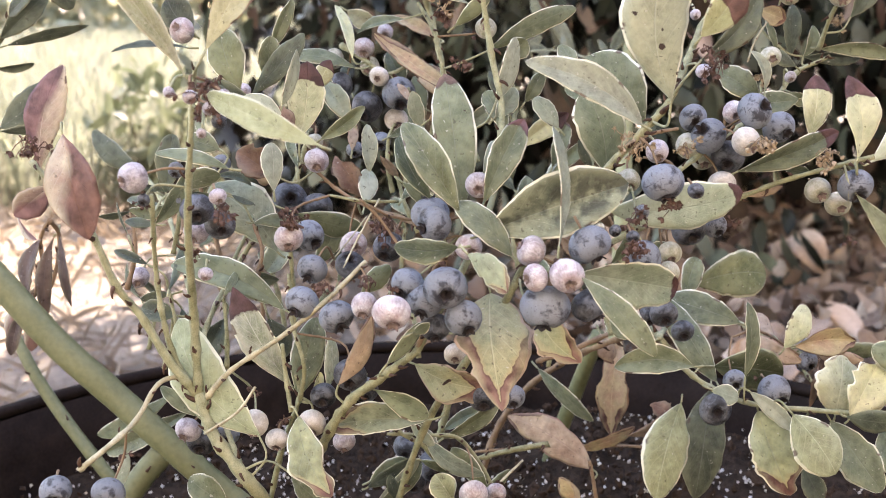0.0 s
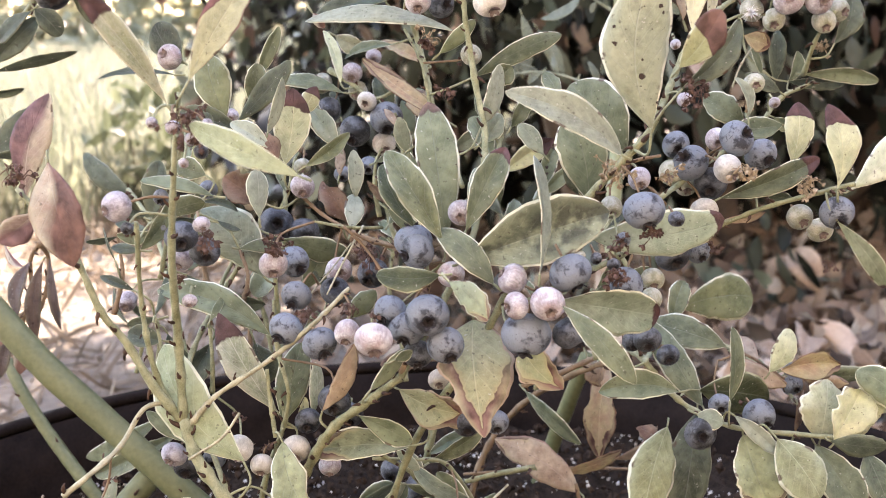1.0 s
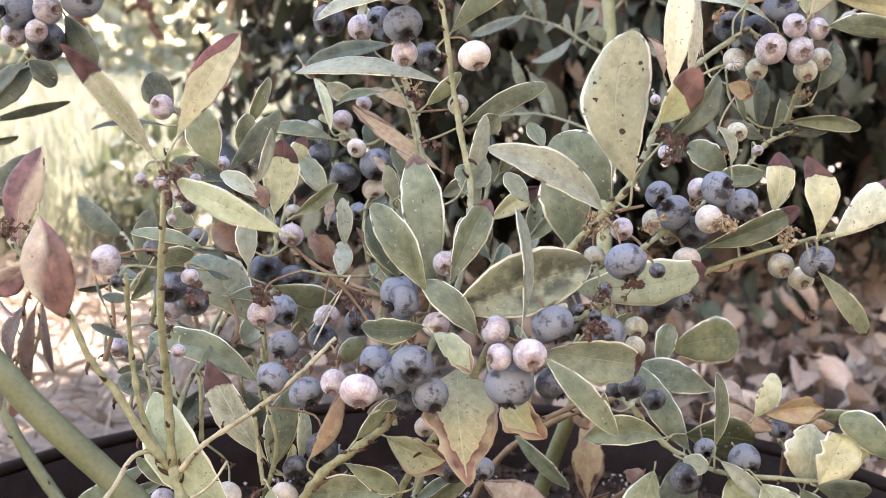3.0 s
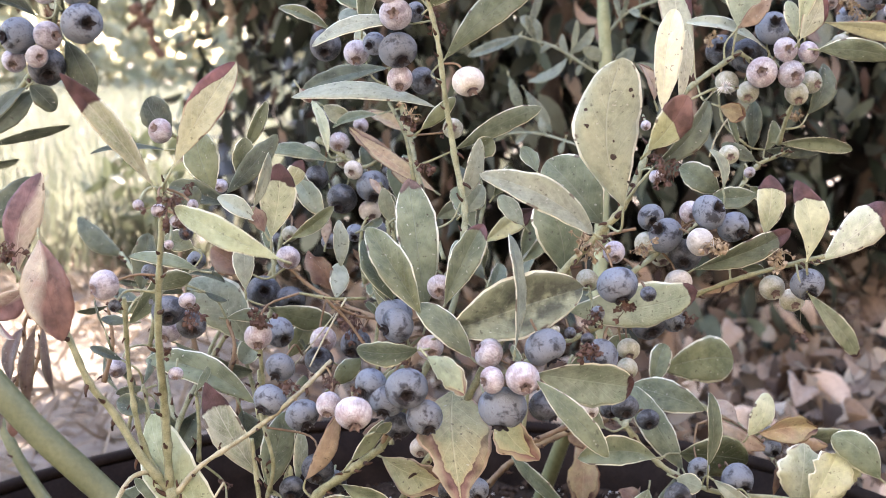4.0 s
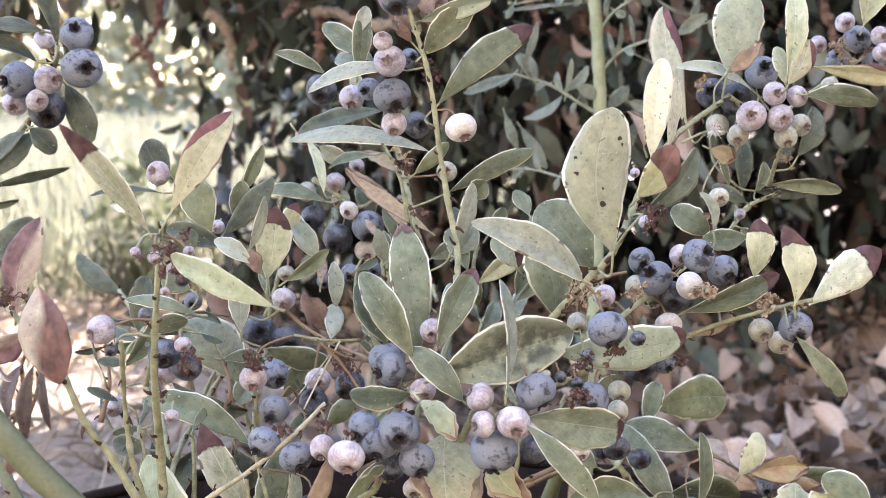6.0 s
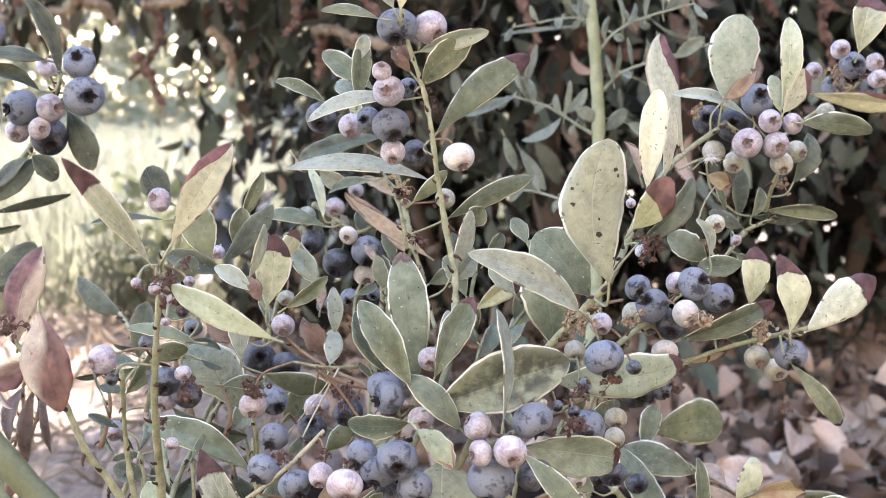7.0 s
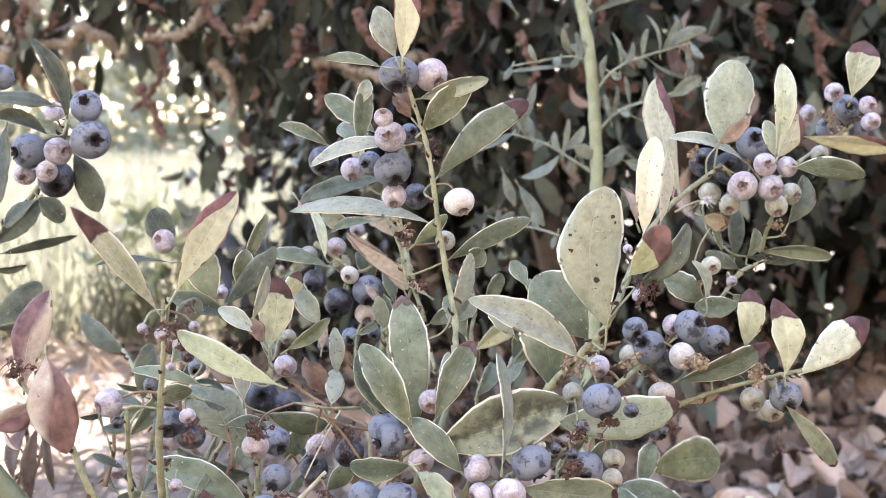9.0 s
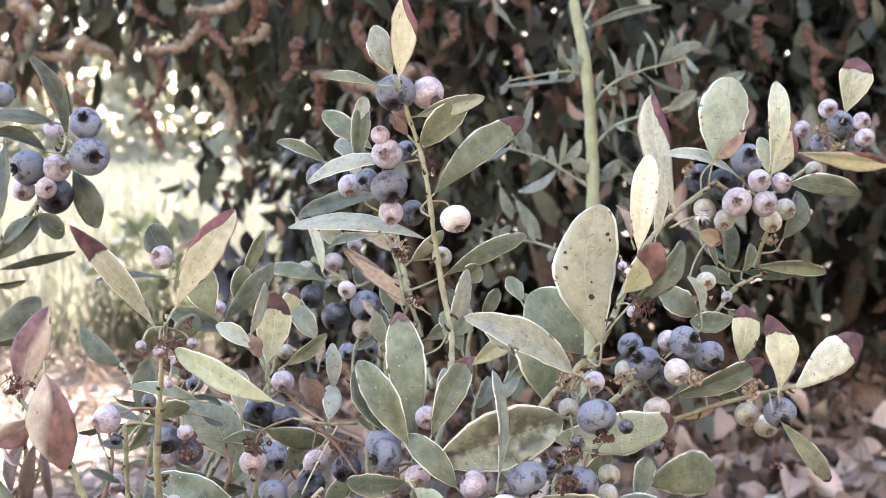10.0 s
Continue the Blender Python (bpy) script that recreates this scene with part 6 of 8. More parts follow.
leaf(bush, (0.0143, 0.4511, 0.4501), (0.0535, 0.4661, 0.4818), 0.0137, 'green_tip', 10, 0.06, -0.065, 1.1)
leaf(bush, (0.0190, 0.4857, 0.4114), (0.0570, 0.4985, 0.4287), 0.0099, 'green', 20, 0.06, -0.05, 1)
leaf(bush, (0.0208, 0.4525, 0.3929), (0.0284, 0.4563, 0.4178), 0.0093, 'pale', 35, 0.05, 0.04, 1)
leaf(bush, (0.0219, 0.4816, 0.3842), (0.0310, 0.4833, 0.3959), 0.0098, 'pale_green', 20, 0.06, 0, 1)
leaf(bush, (0.0091, 0.5327, 0.3881), (-0.0328, 0.5572, 0.4163), 0.0094, 'dry_yellow', 25, 0.06, -0.04, 1)
leaf(bush, (-0.0012, 0.5468, 0.4142), (-0.0250, 0.5584, 0.4241), 0.0078, 'dry_yellow', 25, 0.06, 0, 1)
leaf(bush, (-0.0182, 0.5482, 0.4235), (-0.0418, 0.5574, 0.4171), 0.0067, 'green', 35, 0.06, 0.03, 1)
leaf(bush, (-0.0457, 0.5589, 0.4274), (-0.0323, 0.5579, 0.4207), 0.0095, 'pale', 20, 0.06, 0, 1)
leaf(bush, (-0.0425, 0.5455, 0.4055), (-0.0516, 0.5593, 0.4296), 0.0061, 'yellow', 30, 0.06, 0.03, 1)
leaf(bush, (-0.0414, 0.5448, 0.4011), (-0.0744, 0.5558, 0.4069), 0.0089, 'green', 30, 0.05, 0.05, 1)
leaf(bush, (-0.0189, 0.5637, 0.3922), (-0.0268, 0.5661, 0.4078), 0.0114, 'green', 10, 0.05, 0, 1)
leaf(bush, (-0.0031, 0.5529, 0.3877), (-0.0097, 0.5652, 0.4021), 0.0130, 'dry_yellow', 10, 0.06, 0, 1)
leaf(bush, (-0.0093, 0.5502, 0.3697), (-0.0189, 0.5626, 0.3852), 0.0102, 'green', 10, 0.06, 0, 1)
leaf(bush, (-0.0310, 0.4780, 0.3609), (-0.0315, 0.4811, 0.3813), 0.0074, 'pale', 15, 0.05, 0, 1)
leaf(bush, (0.0268, 0.4805, 0.3774), (0.0183, 0.4932, 0.3945), 0.0099, 'green', 10, 0.06, 0, 1)
leaf(bush, (0.0312, 0.4796, 0.3715), (0.0529, 0.4818, 0.3856), 0.0098, 'yellow_tip', 15, 0.06, -0.05, 1)
leaf(bush, (0.0371, 0.5225, 0.3871), (0.0451, 0.5245, 0.4003), 0.0080, 'green', 20, 0.06, 0, 1)
leaf(bush, (0.0106, 0.5110, 0.3781), (0.0260, 0.5026, 0.3896), 0.0088, 'pale_green', 20, 0.06, 0, 1)
leaf(bush, (0.0156, 0.4283, 0.3663), (0.0196, 0.4304, 0.3801), 0.0058, 'pale_green', 20, 0.06, 0, 1)
leaf(bush, (-0.0102, 0.3710, 0.3223), (-0.0043, 0.3714, 0.3253), 0.0043, 'green', 20, 0.06, 0, 1)
leaf(bush, (-0.0183, 0.5400, 0.3252), (-0.0255, 0.5424, 0.3329), 0.0038, 'green_tip', 17, .05, 0.02, 1)
stem(bush, [(-0.0206, 0.5450, 0.3315), (-0.0184, 0.5429, 0.3246), (-0.0200, 0.5375, 0.3088), (-0.0170, 0.5350, 0.2923)], .0007, .0012, 'bark')
leaf(bush, (-0.0397, 0.5003, 0.3677), (-0.0381, 0.5075, 0.3788), 0.0054, 'dry', 26, .05, -0.07, 1)
leaf(bush, (0.0907, 0.5369, 0.3074), (0.0785, 0.5425, 0.3265), 0.0089, 'dry', 42, .05, 0.01, 1)
stem(bush, [(0.0875, 0.5422, 0.3159), (0.0911, 0.5398, 0.3066), (0.0981, 0.5346, 0.2922), (0.0992, 0.5322, 0.2770)], .0007, .0012, 'brown')
leaf(bush, (0.0029, 0.4853, 0.3532), (0.0071, 0.4919, 0.3691), 0.0071, 'deep', 12, .05, -0.07, 1)
leaf(bush, (-0.0804, 0.4984, 0.3211), (-0.0640, 0.5017, 0.3325), 0.0073, 'pale_green', -23, .05, -0.02, 1)
stem(bush, [(-0.0761, 0.5034, 0.3276), (-0.0809, 0.5013, 0.3203), (-0.0803, 0.4958, 0.3041), (-0.0802, 0.4932, 0.2871)], .0007, .0012, 'brown')
leaf(bush, (-0.0350, 0.4750, 0.3197), (-0.0482, 0.4680, 0.3315), 0.0058, 'deep', 22, .05, -0.04, 1)
leaf(bush, (-0.1102, 0.5234, 0.3711), (-0.1126, 0.5378, 0.3873), 0.0070, 'green_spotted', -26, .05, -0.03, 1)
stem(bush, [(-0.1110, 0.5287, 0.3794), (-0.1109, 0.5263, 0.3707), (-0.1106, 0.5204, 0.3518), (-0.1108, 0.5175, 0.3325)], .0007, .0012, 'brown')
leaf(bush, (-0.0177, 0.4943, 0.3471), (-0.0113, 0.5039, 0.3558), 0.0058, 'green_spotted', -28, .05, 0.05, 1)
leaf(bush, (-0.0091, 0.4924, 0.3784), (-0.0131, 0.4894, 0.3943), 0.0075, 'pale_green', 12, .05, -0.04, 1)
stem(bush, [(-0.0106, 0.4976, 0.3859), (-0.0092, 0.4954, 0.3780), (-0.0081, 0.4905, 0.3656), (-0.0086, 0.4885, 0.3528)], .0007, .0012, 'bark')
leaf(bush, (0.0335, 0.5507, 0.3473), (0.0316, 0.5450, 0.3673), 0.0068, 'green_tip', 18, .05, -0.05, 1)
leaf(bush, (-0.0650, 0.5484, 0.3694), (-0.0620, 0.5666, 0.3785), 0.0046, 'green', -26, .05, -0.00, 1)
stem(bush, [(-0.0640, 0.5536, 0.3767), (-0.0654, 0.5514, 0.3690), (-0.0685, 0.5461, 0.3541), (-0.0749, 0.5437, 0.3387)], .0007, .0012, 'bark')
leaf(bush, (0.0514, 0.5363, 0.3530), (0.0678, 0.5457, 0.3651), 0.0075, 'green_spotted', 12, .05, -0.02, 1)
leaf(bush, (-0.0853, 0.4896, 0.3336), (-0.0920, 0.4828, 0.3410), 0.0038, 'green', 26, .05, -0.02, 1)
stem(bush, [(-0.0886, 0.4944, 0.3389), (-0.0859, 0.4925, 0.3329), (-0.0906, 0.4878, 0.3221), (-0.0935, 0.4861, 0.3106)], .0007, .0012, 'green')
leaf(bush, (0.0336, 0.5374, 0.3445), (0.0237, 0.5499, 0.3579), 0.0074, 'deep', -8, .05, -0.03, 1)
leaf(bush, (0.0316, 0.4915, 0.3892), (0.0254, 0.5067, 0.4044), 0.0074, 'dry', -12, .05, -0.08, 1)
stem(bush, [(0.0298, 0.4967, 0.3970), (0.0317, 0.4945, 0.3888), (0.0295, 0.4896, 0.3768), (0.0313, 0.4877, 0.3645)], .0007, .0012, 'green')
leaf(bush, (0.0110, 0.5648, 0.3433), (0.0002, 0.5849, 0.3495), 0.0051, 'green', 16, .05, -0.03, 1)
leaf(bush, (-0.0089, 0.5720, 0.3786), (-0.0147, 0.5762, 0.3952), 0.0070, 'green', -3, .05, 0.05, 1)
stem(bush, [(-0.0108, 0.5774, 0.3873), (-0.0090, 0.5750, 0.3782), (-0.0148, 0.5692, 0.3600), (-0.0194, 0.5664, 0.3414)], .0007, .0012, 'green')
leaf(bush, (0.0522, 0.5451, 0.3540), (0.0611, 0.5549, 0.3747), 0.0099, 'green_spotted', 23, .05, -0.08, 1)
leaf(bush, (0.0552, 0.5327, 0.2998), (0.0456, 0.5483, 0.3093), 0.0054, 'green_tip', -40, .05, 0.05, 1)
stem(bush, [(0.0524, 0.5378, 0.3069), (0.0554, 0.5356, 0.2990), (0.0535, 0.5297, 0.2801), (0.0504, 0.5267, 0.2603)], .0007, .0012, 'bark')
leaf(bush, (0.0642, 0.5320, 0.3121), (0.0545, 0.5248, 0.3245), 0.0058, 'dry', -7, .05, 0.02, 1)
leaf(bush, (-0.0658, 0.5160, 0.3580), (-0.0713, 0.5322, 0.3704), 0.0050, 'green', 30, .05, -0.06, 1)
stem(bush, [(-0.0674, 0.5211, 0.3655), (-0.0663, 0.5189, 0.3574), (-0.0660, 0.5132, 0.3397), (-0.0708, 0.5104, 0.3213)], .0007, .0012, 'green')
leaf(bush, (0.0761, 0.5073, 0.3150), (0.0821, 0.5034, 0.3283), 0.0063, 'green', 22, .05, 0.06, 1)
leaf(bush, (0.0014, 0.5646, 0.3915), (-0.0070, 0.5805, 0.4012), 0.0063, 'green', 24, .05, 0.01, 1)
stem(bush, [(-0.0011, 0.5698, 0.3990), (0.0013, 0.5676, 0.3912), (-0.0050, 0.5616, 0.3715), (-0.0096, 0.5585, 0.3514)], .0007, .0012, 'bark')
leaf(bush, (-0.0027, 0.5298, 0.3508), (0.0041, 0.5379, 0.3692), 0.0085, 'green_tip', -12, .05, 0.05, 1)
leaf(bush, (0.0678, 0.4741, 0.3165), (0.0737, 0.4700, 0.3248), 0.0042, 'green_spotted', 17, .05, 0.07, 1)
stem(bush, [(0.0702, 0.4790, 0.3217), (0.0681, 0.4770, 0.3157), (0.0690, 0.4723, 0.3044), (0.0714, 0.4705, 0.2924)], .0007, .0012, 'green')
leaf(bush, (-0.0452, 0.5747, 0.3871), (-0.0496, 0.5795, 0.4003), 0.0063, 'deep', 38, .05, -0.08, 1)
leaf(bush, (0.0347, 0.5668, 0.3301), (0.0449, 0.5845, 0.3448), 0.0095, 'green', 7, .05, 0.05, 1)
stem(bush, [(0.0377, 0.5721, 0.3386), (0.0348, 0.5697, 0.3295), (0.0350, 0.5645, 0.3155), (0.0377, 0.5623, 0.3009)], .0007, .0012, 'green')
leaf(bush, (-0.0002, 0.5038, 0.3696), (-0.0140, 0.5239, 0.3783), 0.0082, 'green_spotted', -32, .05, -0.06, 1)
leaf(bush, (-0.0135, 0.5102, 0.3875), (-0.0202, 0.5146, 0.3963), 0.0041, 'dry', 23, .05, -0.03, 1)
stem(bush, [(-0.0156, 0.5152, 0.3940), (-0.0136, 0.5131, 0.3871), (-0.0116, 0.5075, 0.3698), (-0.0159, 0.5048, 0.3521)], .0007, .0012, 'bark')
leaf(bush, (-0.0503, 0.5331, 0.3005), (-0.0473, 0.5350, 0.3113), 0.0040, 'green', 30, .05, 0.03, 1)
leaf(bush, (-0.0243, 0.5144, 0.3719), (-0.0147, 0.5228, 0.3764), 0.0045, 'green_spotted', 4, .05, 0.02, 1)
stem(bush, [(-0.0216, 0.5193, 0.3776), (-0.0245, 0.5174, 0.3714), (-0.0247, 0.5125, 0.3596), (-0.0227, 0.5107, 0.3474)], .0007, .0012, 'bark')
leaf(bush, (0.0914, 0.5625, 0.2890), (0.0953, 0.5728, 0.2984), 0.0056, 'green_spotted', 10, .05, 0.02, 1)
leaf(bush, (0.0724, 0.5159, 0.3861), (0.0868, 0.5086, 0.3958), 0.0064, 'deep', 30, .05, 0.00, 1)
stem(bush, [(0.0775, 0.5209, 0.3926), (0.0727, 0.5189, 0.3858), (0.0761, 0.5144, 0.3764), (0.0801, 0.5129, 0.3667)], .0007, .0012, 'brown')
leaf(bush, (0.0300, 0.5255, 0.3818), (0.0212, 0.5254, 0.4006), 0.0070, 'deep', 12, .05, 0.01, 1)
leaf(bush, (-0.0161, 0.5148, 0.2979), (-0.0040, 0.5200, 0.3057), 0.0055, 'green', -23, .05, 0.00, 1)
stem(bush, [(-0.0126, 0.5198, 0.3039), (-0.0162, 0.5177, 0.2970), (-0.0126, 0.5127, 0.2839), (-0.0112, 0.5105, 0.2699)], .0007, .0012, 'green')
leaf(bush, (0.0709, 0.5189, 0.3646), (0.0644, 0.5302, 0.3711), 0.0039, 'pale_green', 36, .05, -0.06, 1)
leaf(bush, (0.0671, 0.5093, 0.3575), (0.0594, 0.5030, 0.3720), 0.0046, 'deep', 2, .05, -0.04, 1)
stem(bush, [(0.0654, 0.5144, 0.3647), (0.0674, 0.5123, 0.3570), (0.0644, 0.5068, 0.3407), (0.0611, 0.5042, 0.3239)], .0007, .0012, 'green')
leaf(bush, (-0.0158, 0.5670, 0.3258), (-0.0262, 0.5842, 0.3332), 0.0066, 'green_spotted', 25, .05, -0.06, 1)
leaf(bush, (-0.0742, 0.4826, 0.3193), (-0.0803, 0.4901, 0.3262), 0.0038, 'green_tip', 10, .05, -0.05, 1)
stem(bush, [(-0.0764, 0.4875, 0.3250), (-0.0747, 0.4855, 0.3185), (-0.0699, 0.4801, 0.3024), (-0.0674, 0.4775, 0.2856)], .0007, .0012, 'bark')
leaf(bush, (-0.0571, 0.5071, 0.2967), (-0.0503, 0.5145, 0.3030), 0.0052, 'green_tip', 5, .05, 0.05, 1)
leaf(bush, (0.0837, 0.5298, 0.3395), (0.0965, 0.5482, 0.3474), 0.0046, 'deep', 2, .05, 0.02, 1)
stem(bush, [(0.0874, 0.5349, 0.3464), (0.0841, 0.5328, 0.3389), (0.0885, 0.5282, 0.3288), (0.0944, 0.5265, 0.3180)], .0007, .0012, 'green')
leaf(bush, (0.0492, 0.5531, 0.3377), (0.0585, 0.5656, 0.3566), 0.0082, 'pale_green', -13, .05, 0.02, 1)
leaf(bush, (0.0692, 0.5631, 0.3833), (0.0602, 0.5779, 0.3899), 0.0050, 'green', -29, .05, 0.05, 1)
stem(bush, [(0.0665, 0.5682, 0.3902), (0.0695, 0.5661, 0.3830), (0.0714, 0.5600, 0.3624), (0.0774, 0.5568, 0.3415)], .0007, .0012, 'bark')
leaf(bush, (-0.0201, 0.5099, 0.3538), (-0.0275, 0.5019, 0.3655), 0.0049, 'dry', -26, .05, 0.07, 1)
stem(bush, [(-0.0228, 0.5150, 0.3603), (-0.0203, 0.5129, 0.3532), (-0.0169, 0.5081, 0.3419), (-0.0111, 0.5063, 0.3300)], .0007, .0012, 'green')
leaf(bush, (-0.0127, 0.5105, 0.3580), (-0.0103, 0.5188, 0.3734), 0.0079, 'deep', -18, .05, 0.06, 1)
# Extra narrow leaves and twigs, mostly dark-toned for the shadowed inside of the bush.
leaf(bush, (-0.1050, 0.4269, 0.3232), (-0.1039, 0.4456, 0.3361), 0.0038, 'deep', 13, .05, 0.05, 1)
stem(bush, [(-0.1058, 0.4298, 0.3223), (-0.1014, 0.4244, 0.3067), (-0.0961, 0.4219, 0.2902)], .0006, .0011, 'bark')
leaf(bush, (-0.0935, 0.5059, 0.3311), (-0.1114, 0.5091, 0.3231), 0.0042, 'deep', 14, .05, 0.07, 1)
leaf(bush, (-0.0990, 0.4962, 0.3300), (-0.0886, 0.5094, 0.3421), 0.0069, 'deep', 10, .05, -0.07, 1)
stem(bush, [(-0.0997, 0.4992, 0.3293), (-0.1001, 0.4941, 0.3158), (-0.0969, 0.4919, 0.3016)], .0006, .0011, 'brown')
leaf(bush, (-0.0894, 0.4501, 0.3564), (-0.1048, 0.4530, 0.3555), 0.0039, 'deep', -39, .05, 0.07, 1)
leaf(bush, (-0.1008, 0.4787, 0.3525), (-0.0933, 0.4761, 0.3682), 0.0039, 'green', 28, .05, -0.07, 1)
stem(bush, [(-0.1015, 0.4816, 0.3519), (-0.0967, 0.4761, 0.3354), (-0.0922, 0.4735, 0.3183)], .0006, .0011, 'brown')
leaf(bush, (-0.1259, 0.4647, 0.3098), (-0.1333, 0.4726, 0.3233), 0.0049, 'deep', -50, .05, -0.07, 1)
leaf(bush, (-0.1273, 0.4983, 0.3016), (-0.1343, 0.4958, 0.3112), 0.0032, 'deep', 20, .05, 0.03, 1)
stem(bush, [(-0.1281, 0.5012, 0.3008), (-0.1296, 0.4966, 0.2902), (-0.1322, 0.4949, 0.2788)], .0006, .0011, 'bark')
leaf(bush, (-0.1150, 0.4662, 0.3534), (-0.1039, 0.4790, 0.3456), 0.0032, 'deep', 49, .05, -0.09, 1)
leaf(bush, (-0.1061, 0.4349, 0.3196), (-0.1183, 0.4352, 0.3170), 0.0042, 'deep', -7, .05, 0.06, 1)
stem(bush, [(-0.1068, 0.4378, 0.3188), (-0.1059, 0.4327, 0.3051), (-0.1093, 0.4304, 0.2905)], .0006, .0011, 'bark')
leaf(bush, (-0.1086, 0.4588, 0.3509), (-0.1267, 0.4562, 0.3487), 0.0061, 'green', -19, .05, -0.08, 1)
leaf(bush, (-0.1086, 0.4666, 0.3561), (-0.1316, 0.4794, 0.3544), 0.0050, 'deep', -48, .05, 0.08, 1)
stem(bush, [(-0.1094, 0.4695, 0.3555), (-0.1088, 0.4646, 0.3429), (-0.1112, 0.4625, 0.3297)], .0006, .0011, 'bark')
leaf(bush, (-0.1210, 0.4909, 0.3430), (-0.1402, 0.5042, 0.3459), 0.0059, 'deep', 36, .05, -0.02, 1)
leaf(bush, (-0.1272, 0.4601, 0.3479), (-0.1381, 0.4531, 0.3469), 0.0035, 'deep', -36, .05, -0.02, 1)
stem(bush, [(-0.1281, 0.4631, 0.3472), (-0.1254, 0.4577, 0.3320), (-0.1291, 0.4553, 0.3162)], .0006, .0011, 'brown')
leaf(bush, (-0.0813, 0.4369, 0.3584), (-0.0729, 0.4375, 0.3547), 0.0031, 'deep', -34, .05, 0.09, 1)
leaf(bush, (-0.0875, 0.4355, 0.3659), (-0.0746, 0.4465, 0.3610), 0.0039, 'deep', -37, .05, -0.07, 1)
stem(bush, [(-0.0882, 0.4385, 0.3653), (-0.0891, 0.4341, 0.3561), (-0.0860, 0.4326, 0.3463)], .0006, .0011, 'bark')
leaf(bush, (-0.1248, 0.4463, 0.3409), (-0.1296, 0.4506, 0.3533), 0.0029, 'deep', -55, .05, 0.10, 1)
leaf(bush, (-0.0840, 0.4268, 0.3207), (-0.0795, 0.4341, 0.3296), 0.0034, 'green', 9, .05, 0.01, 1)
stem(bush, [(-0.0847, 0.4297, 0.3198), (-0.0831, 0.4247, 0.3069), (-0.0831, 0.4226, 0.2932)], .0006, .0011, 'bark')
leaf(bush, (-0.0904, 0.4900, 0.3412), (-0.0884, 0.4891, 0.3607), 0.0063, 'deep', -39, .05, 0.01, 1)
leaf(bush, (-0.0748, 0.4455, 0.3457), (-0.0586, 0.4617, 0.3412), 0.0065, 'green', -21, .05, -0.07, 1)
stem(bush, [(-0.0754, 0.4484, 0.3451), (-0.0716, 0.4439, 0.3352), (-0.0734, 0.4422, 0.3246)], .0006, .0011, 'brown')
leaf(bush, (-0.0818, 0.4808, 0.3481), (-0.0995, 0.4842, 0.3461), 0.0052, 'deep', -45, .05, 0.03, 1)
berry(bush, (-0.1419, 0.4873, 0.4793), 0.0073, 'ripe', (0.10, -0.89, 0.44))
berry(bush, (-0.1372, 0.4761, 0.4647), 0.0086, 'ripe', (0.60, -0.80, -0.03))
berry(bush, (-0.1654, 0.4797, 0.4598), 0.0077, 'ripe', (-0.70, -0.71, -0.09))
berry(bush, (-0.1507, 0.4732, 0.4597), 0.0061, 'lilac', (0.85, -0.53, -0.02))
berry(bush, (-0.1534, 0.4795, 0.4770), 0.0045, 'lilac', (0.00, -0.70, 0.71))
berry(bush, (-0.1699, 0.4859, 0.4494), 0.0051, 'lilac', (0.20, -0.91, -0.37))
berry(bush, (-0.1548, 0.4707, 0.4511), 0.0047, 'pink', (0.60, -0.80, -0.08))
berry(bush, (-0.1568, 0.4884, 0.4469), 0.0083, 'dark', (0.30, -0.82, -0.48))
berry(bush, (-0.1725, 0.4699, 0.4913), 0.0054, 'ripe', (-0.30, -0.95, 0.09))
berry(bush, (-0.1075, 0.4816, 0.4197), 0.0054, 'pink', (-0.40, -0.85, 0.33))
berry(bush, (-0.0874, 0.5062, 0.3934), 0.0033, 'lilac', (-0.00, -0.93, -0.36))
berry(bush, (-0.0010, 0.4317, 0.4911), 0.0079, 'ripe', (-0.10, -0.67, -0.74))
berry(bush, (0.0117, 0.4356, 0.4913), 0.0066, 'pink', (0.50, -0.68, -0.53))
berry(bush, (-0.0074, 0.4366, 0.4745), 0.0039, 'pink', (-0.00, -0.74, 0.68))
berry(bush, (-0.0048, 0.4379, 0.4668), 0.0062, 'lilac', (-0.10, -0.99, -0.00))
berry(bush, (0.0024, 0.4512, 0.4682), 0.0040, 'ripe', (0.50, -0.86, 0.09))
berry(bush, (-0.0358, 0.4775, 0.4556), 0.0067, 'dark', (0.00, -0.86, -0.52))
berry(bush, (-0.0220, 0.4659, 0.4524), 0.0054, 'lilac', (0.00, -0.78, -0.63))
berry(bush, (-0.0140, 0.4557, 0.4560), 0.0048, 'ripe', (-0.50, -0.84, -0.22))
berry(bush, (-0.0042, 0.4447, 0.4532), 0.0075, 'ripe', (0.30, -0.71, -0.63))
berry(bush, (-0.0037, 0.4496, 0.4421), 0.0052, 'pink', (0.00, -0.78, -0.63))
berry(bush, (0.0051, 0.4650, 0.4411), 0.0056, 'dark', (0.50, -0.87, -0.01))
berry(bush, (0.0229, 0.4252, 0.4414), 0.0061, 'white', (0.30, -0.66, -0.69))
berry(bush, (0.0176, 0.4795, 0.4207), 0.0044, 'green', (0.00, -0.99, 0.16))
berry(bush, (-0.0374, 0.5507, 0.4101), 0.0050, 'pink', (-0.00, -0.88, -0.47))
berry(bush, (-0.0527, 0.5600, 0.4046), 0.0051, 'green', (0.30, -0.88, -0.37))
berry(bush, (-0.0350, 0.5542, 0.4014), 0.0048, 'green', (-0.30, -0.88, -0.37))
berry(bush, (-0.0296, 0.5384, 0.3976), 0.0046, 'white', (-0.20, -0.94, -0.26))
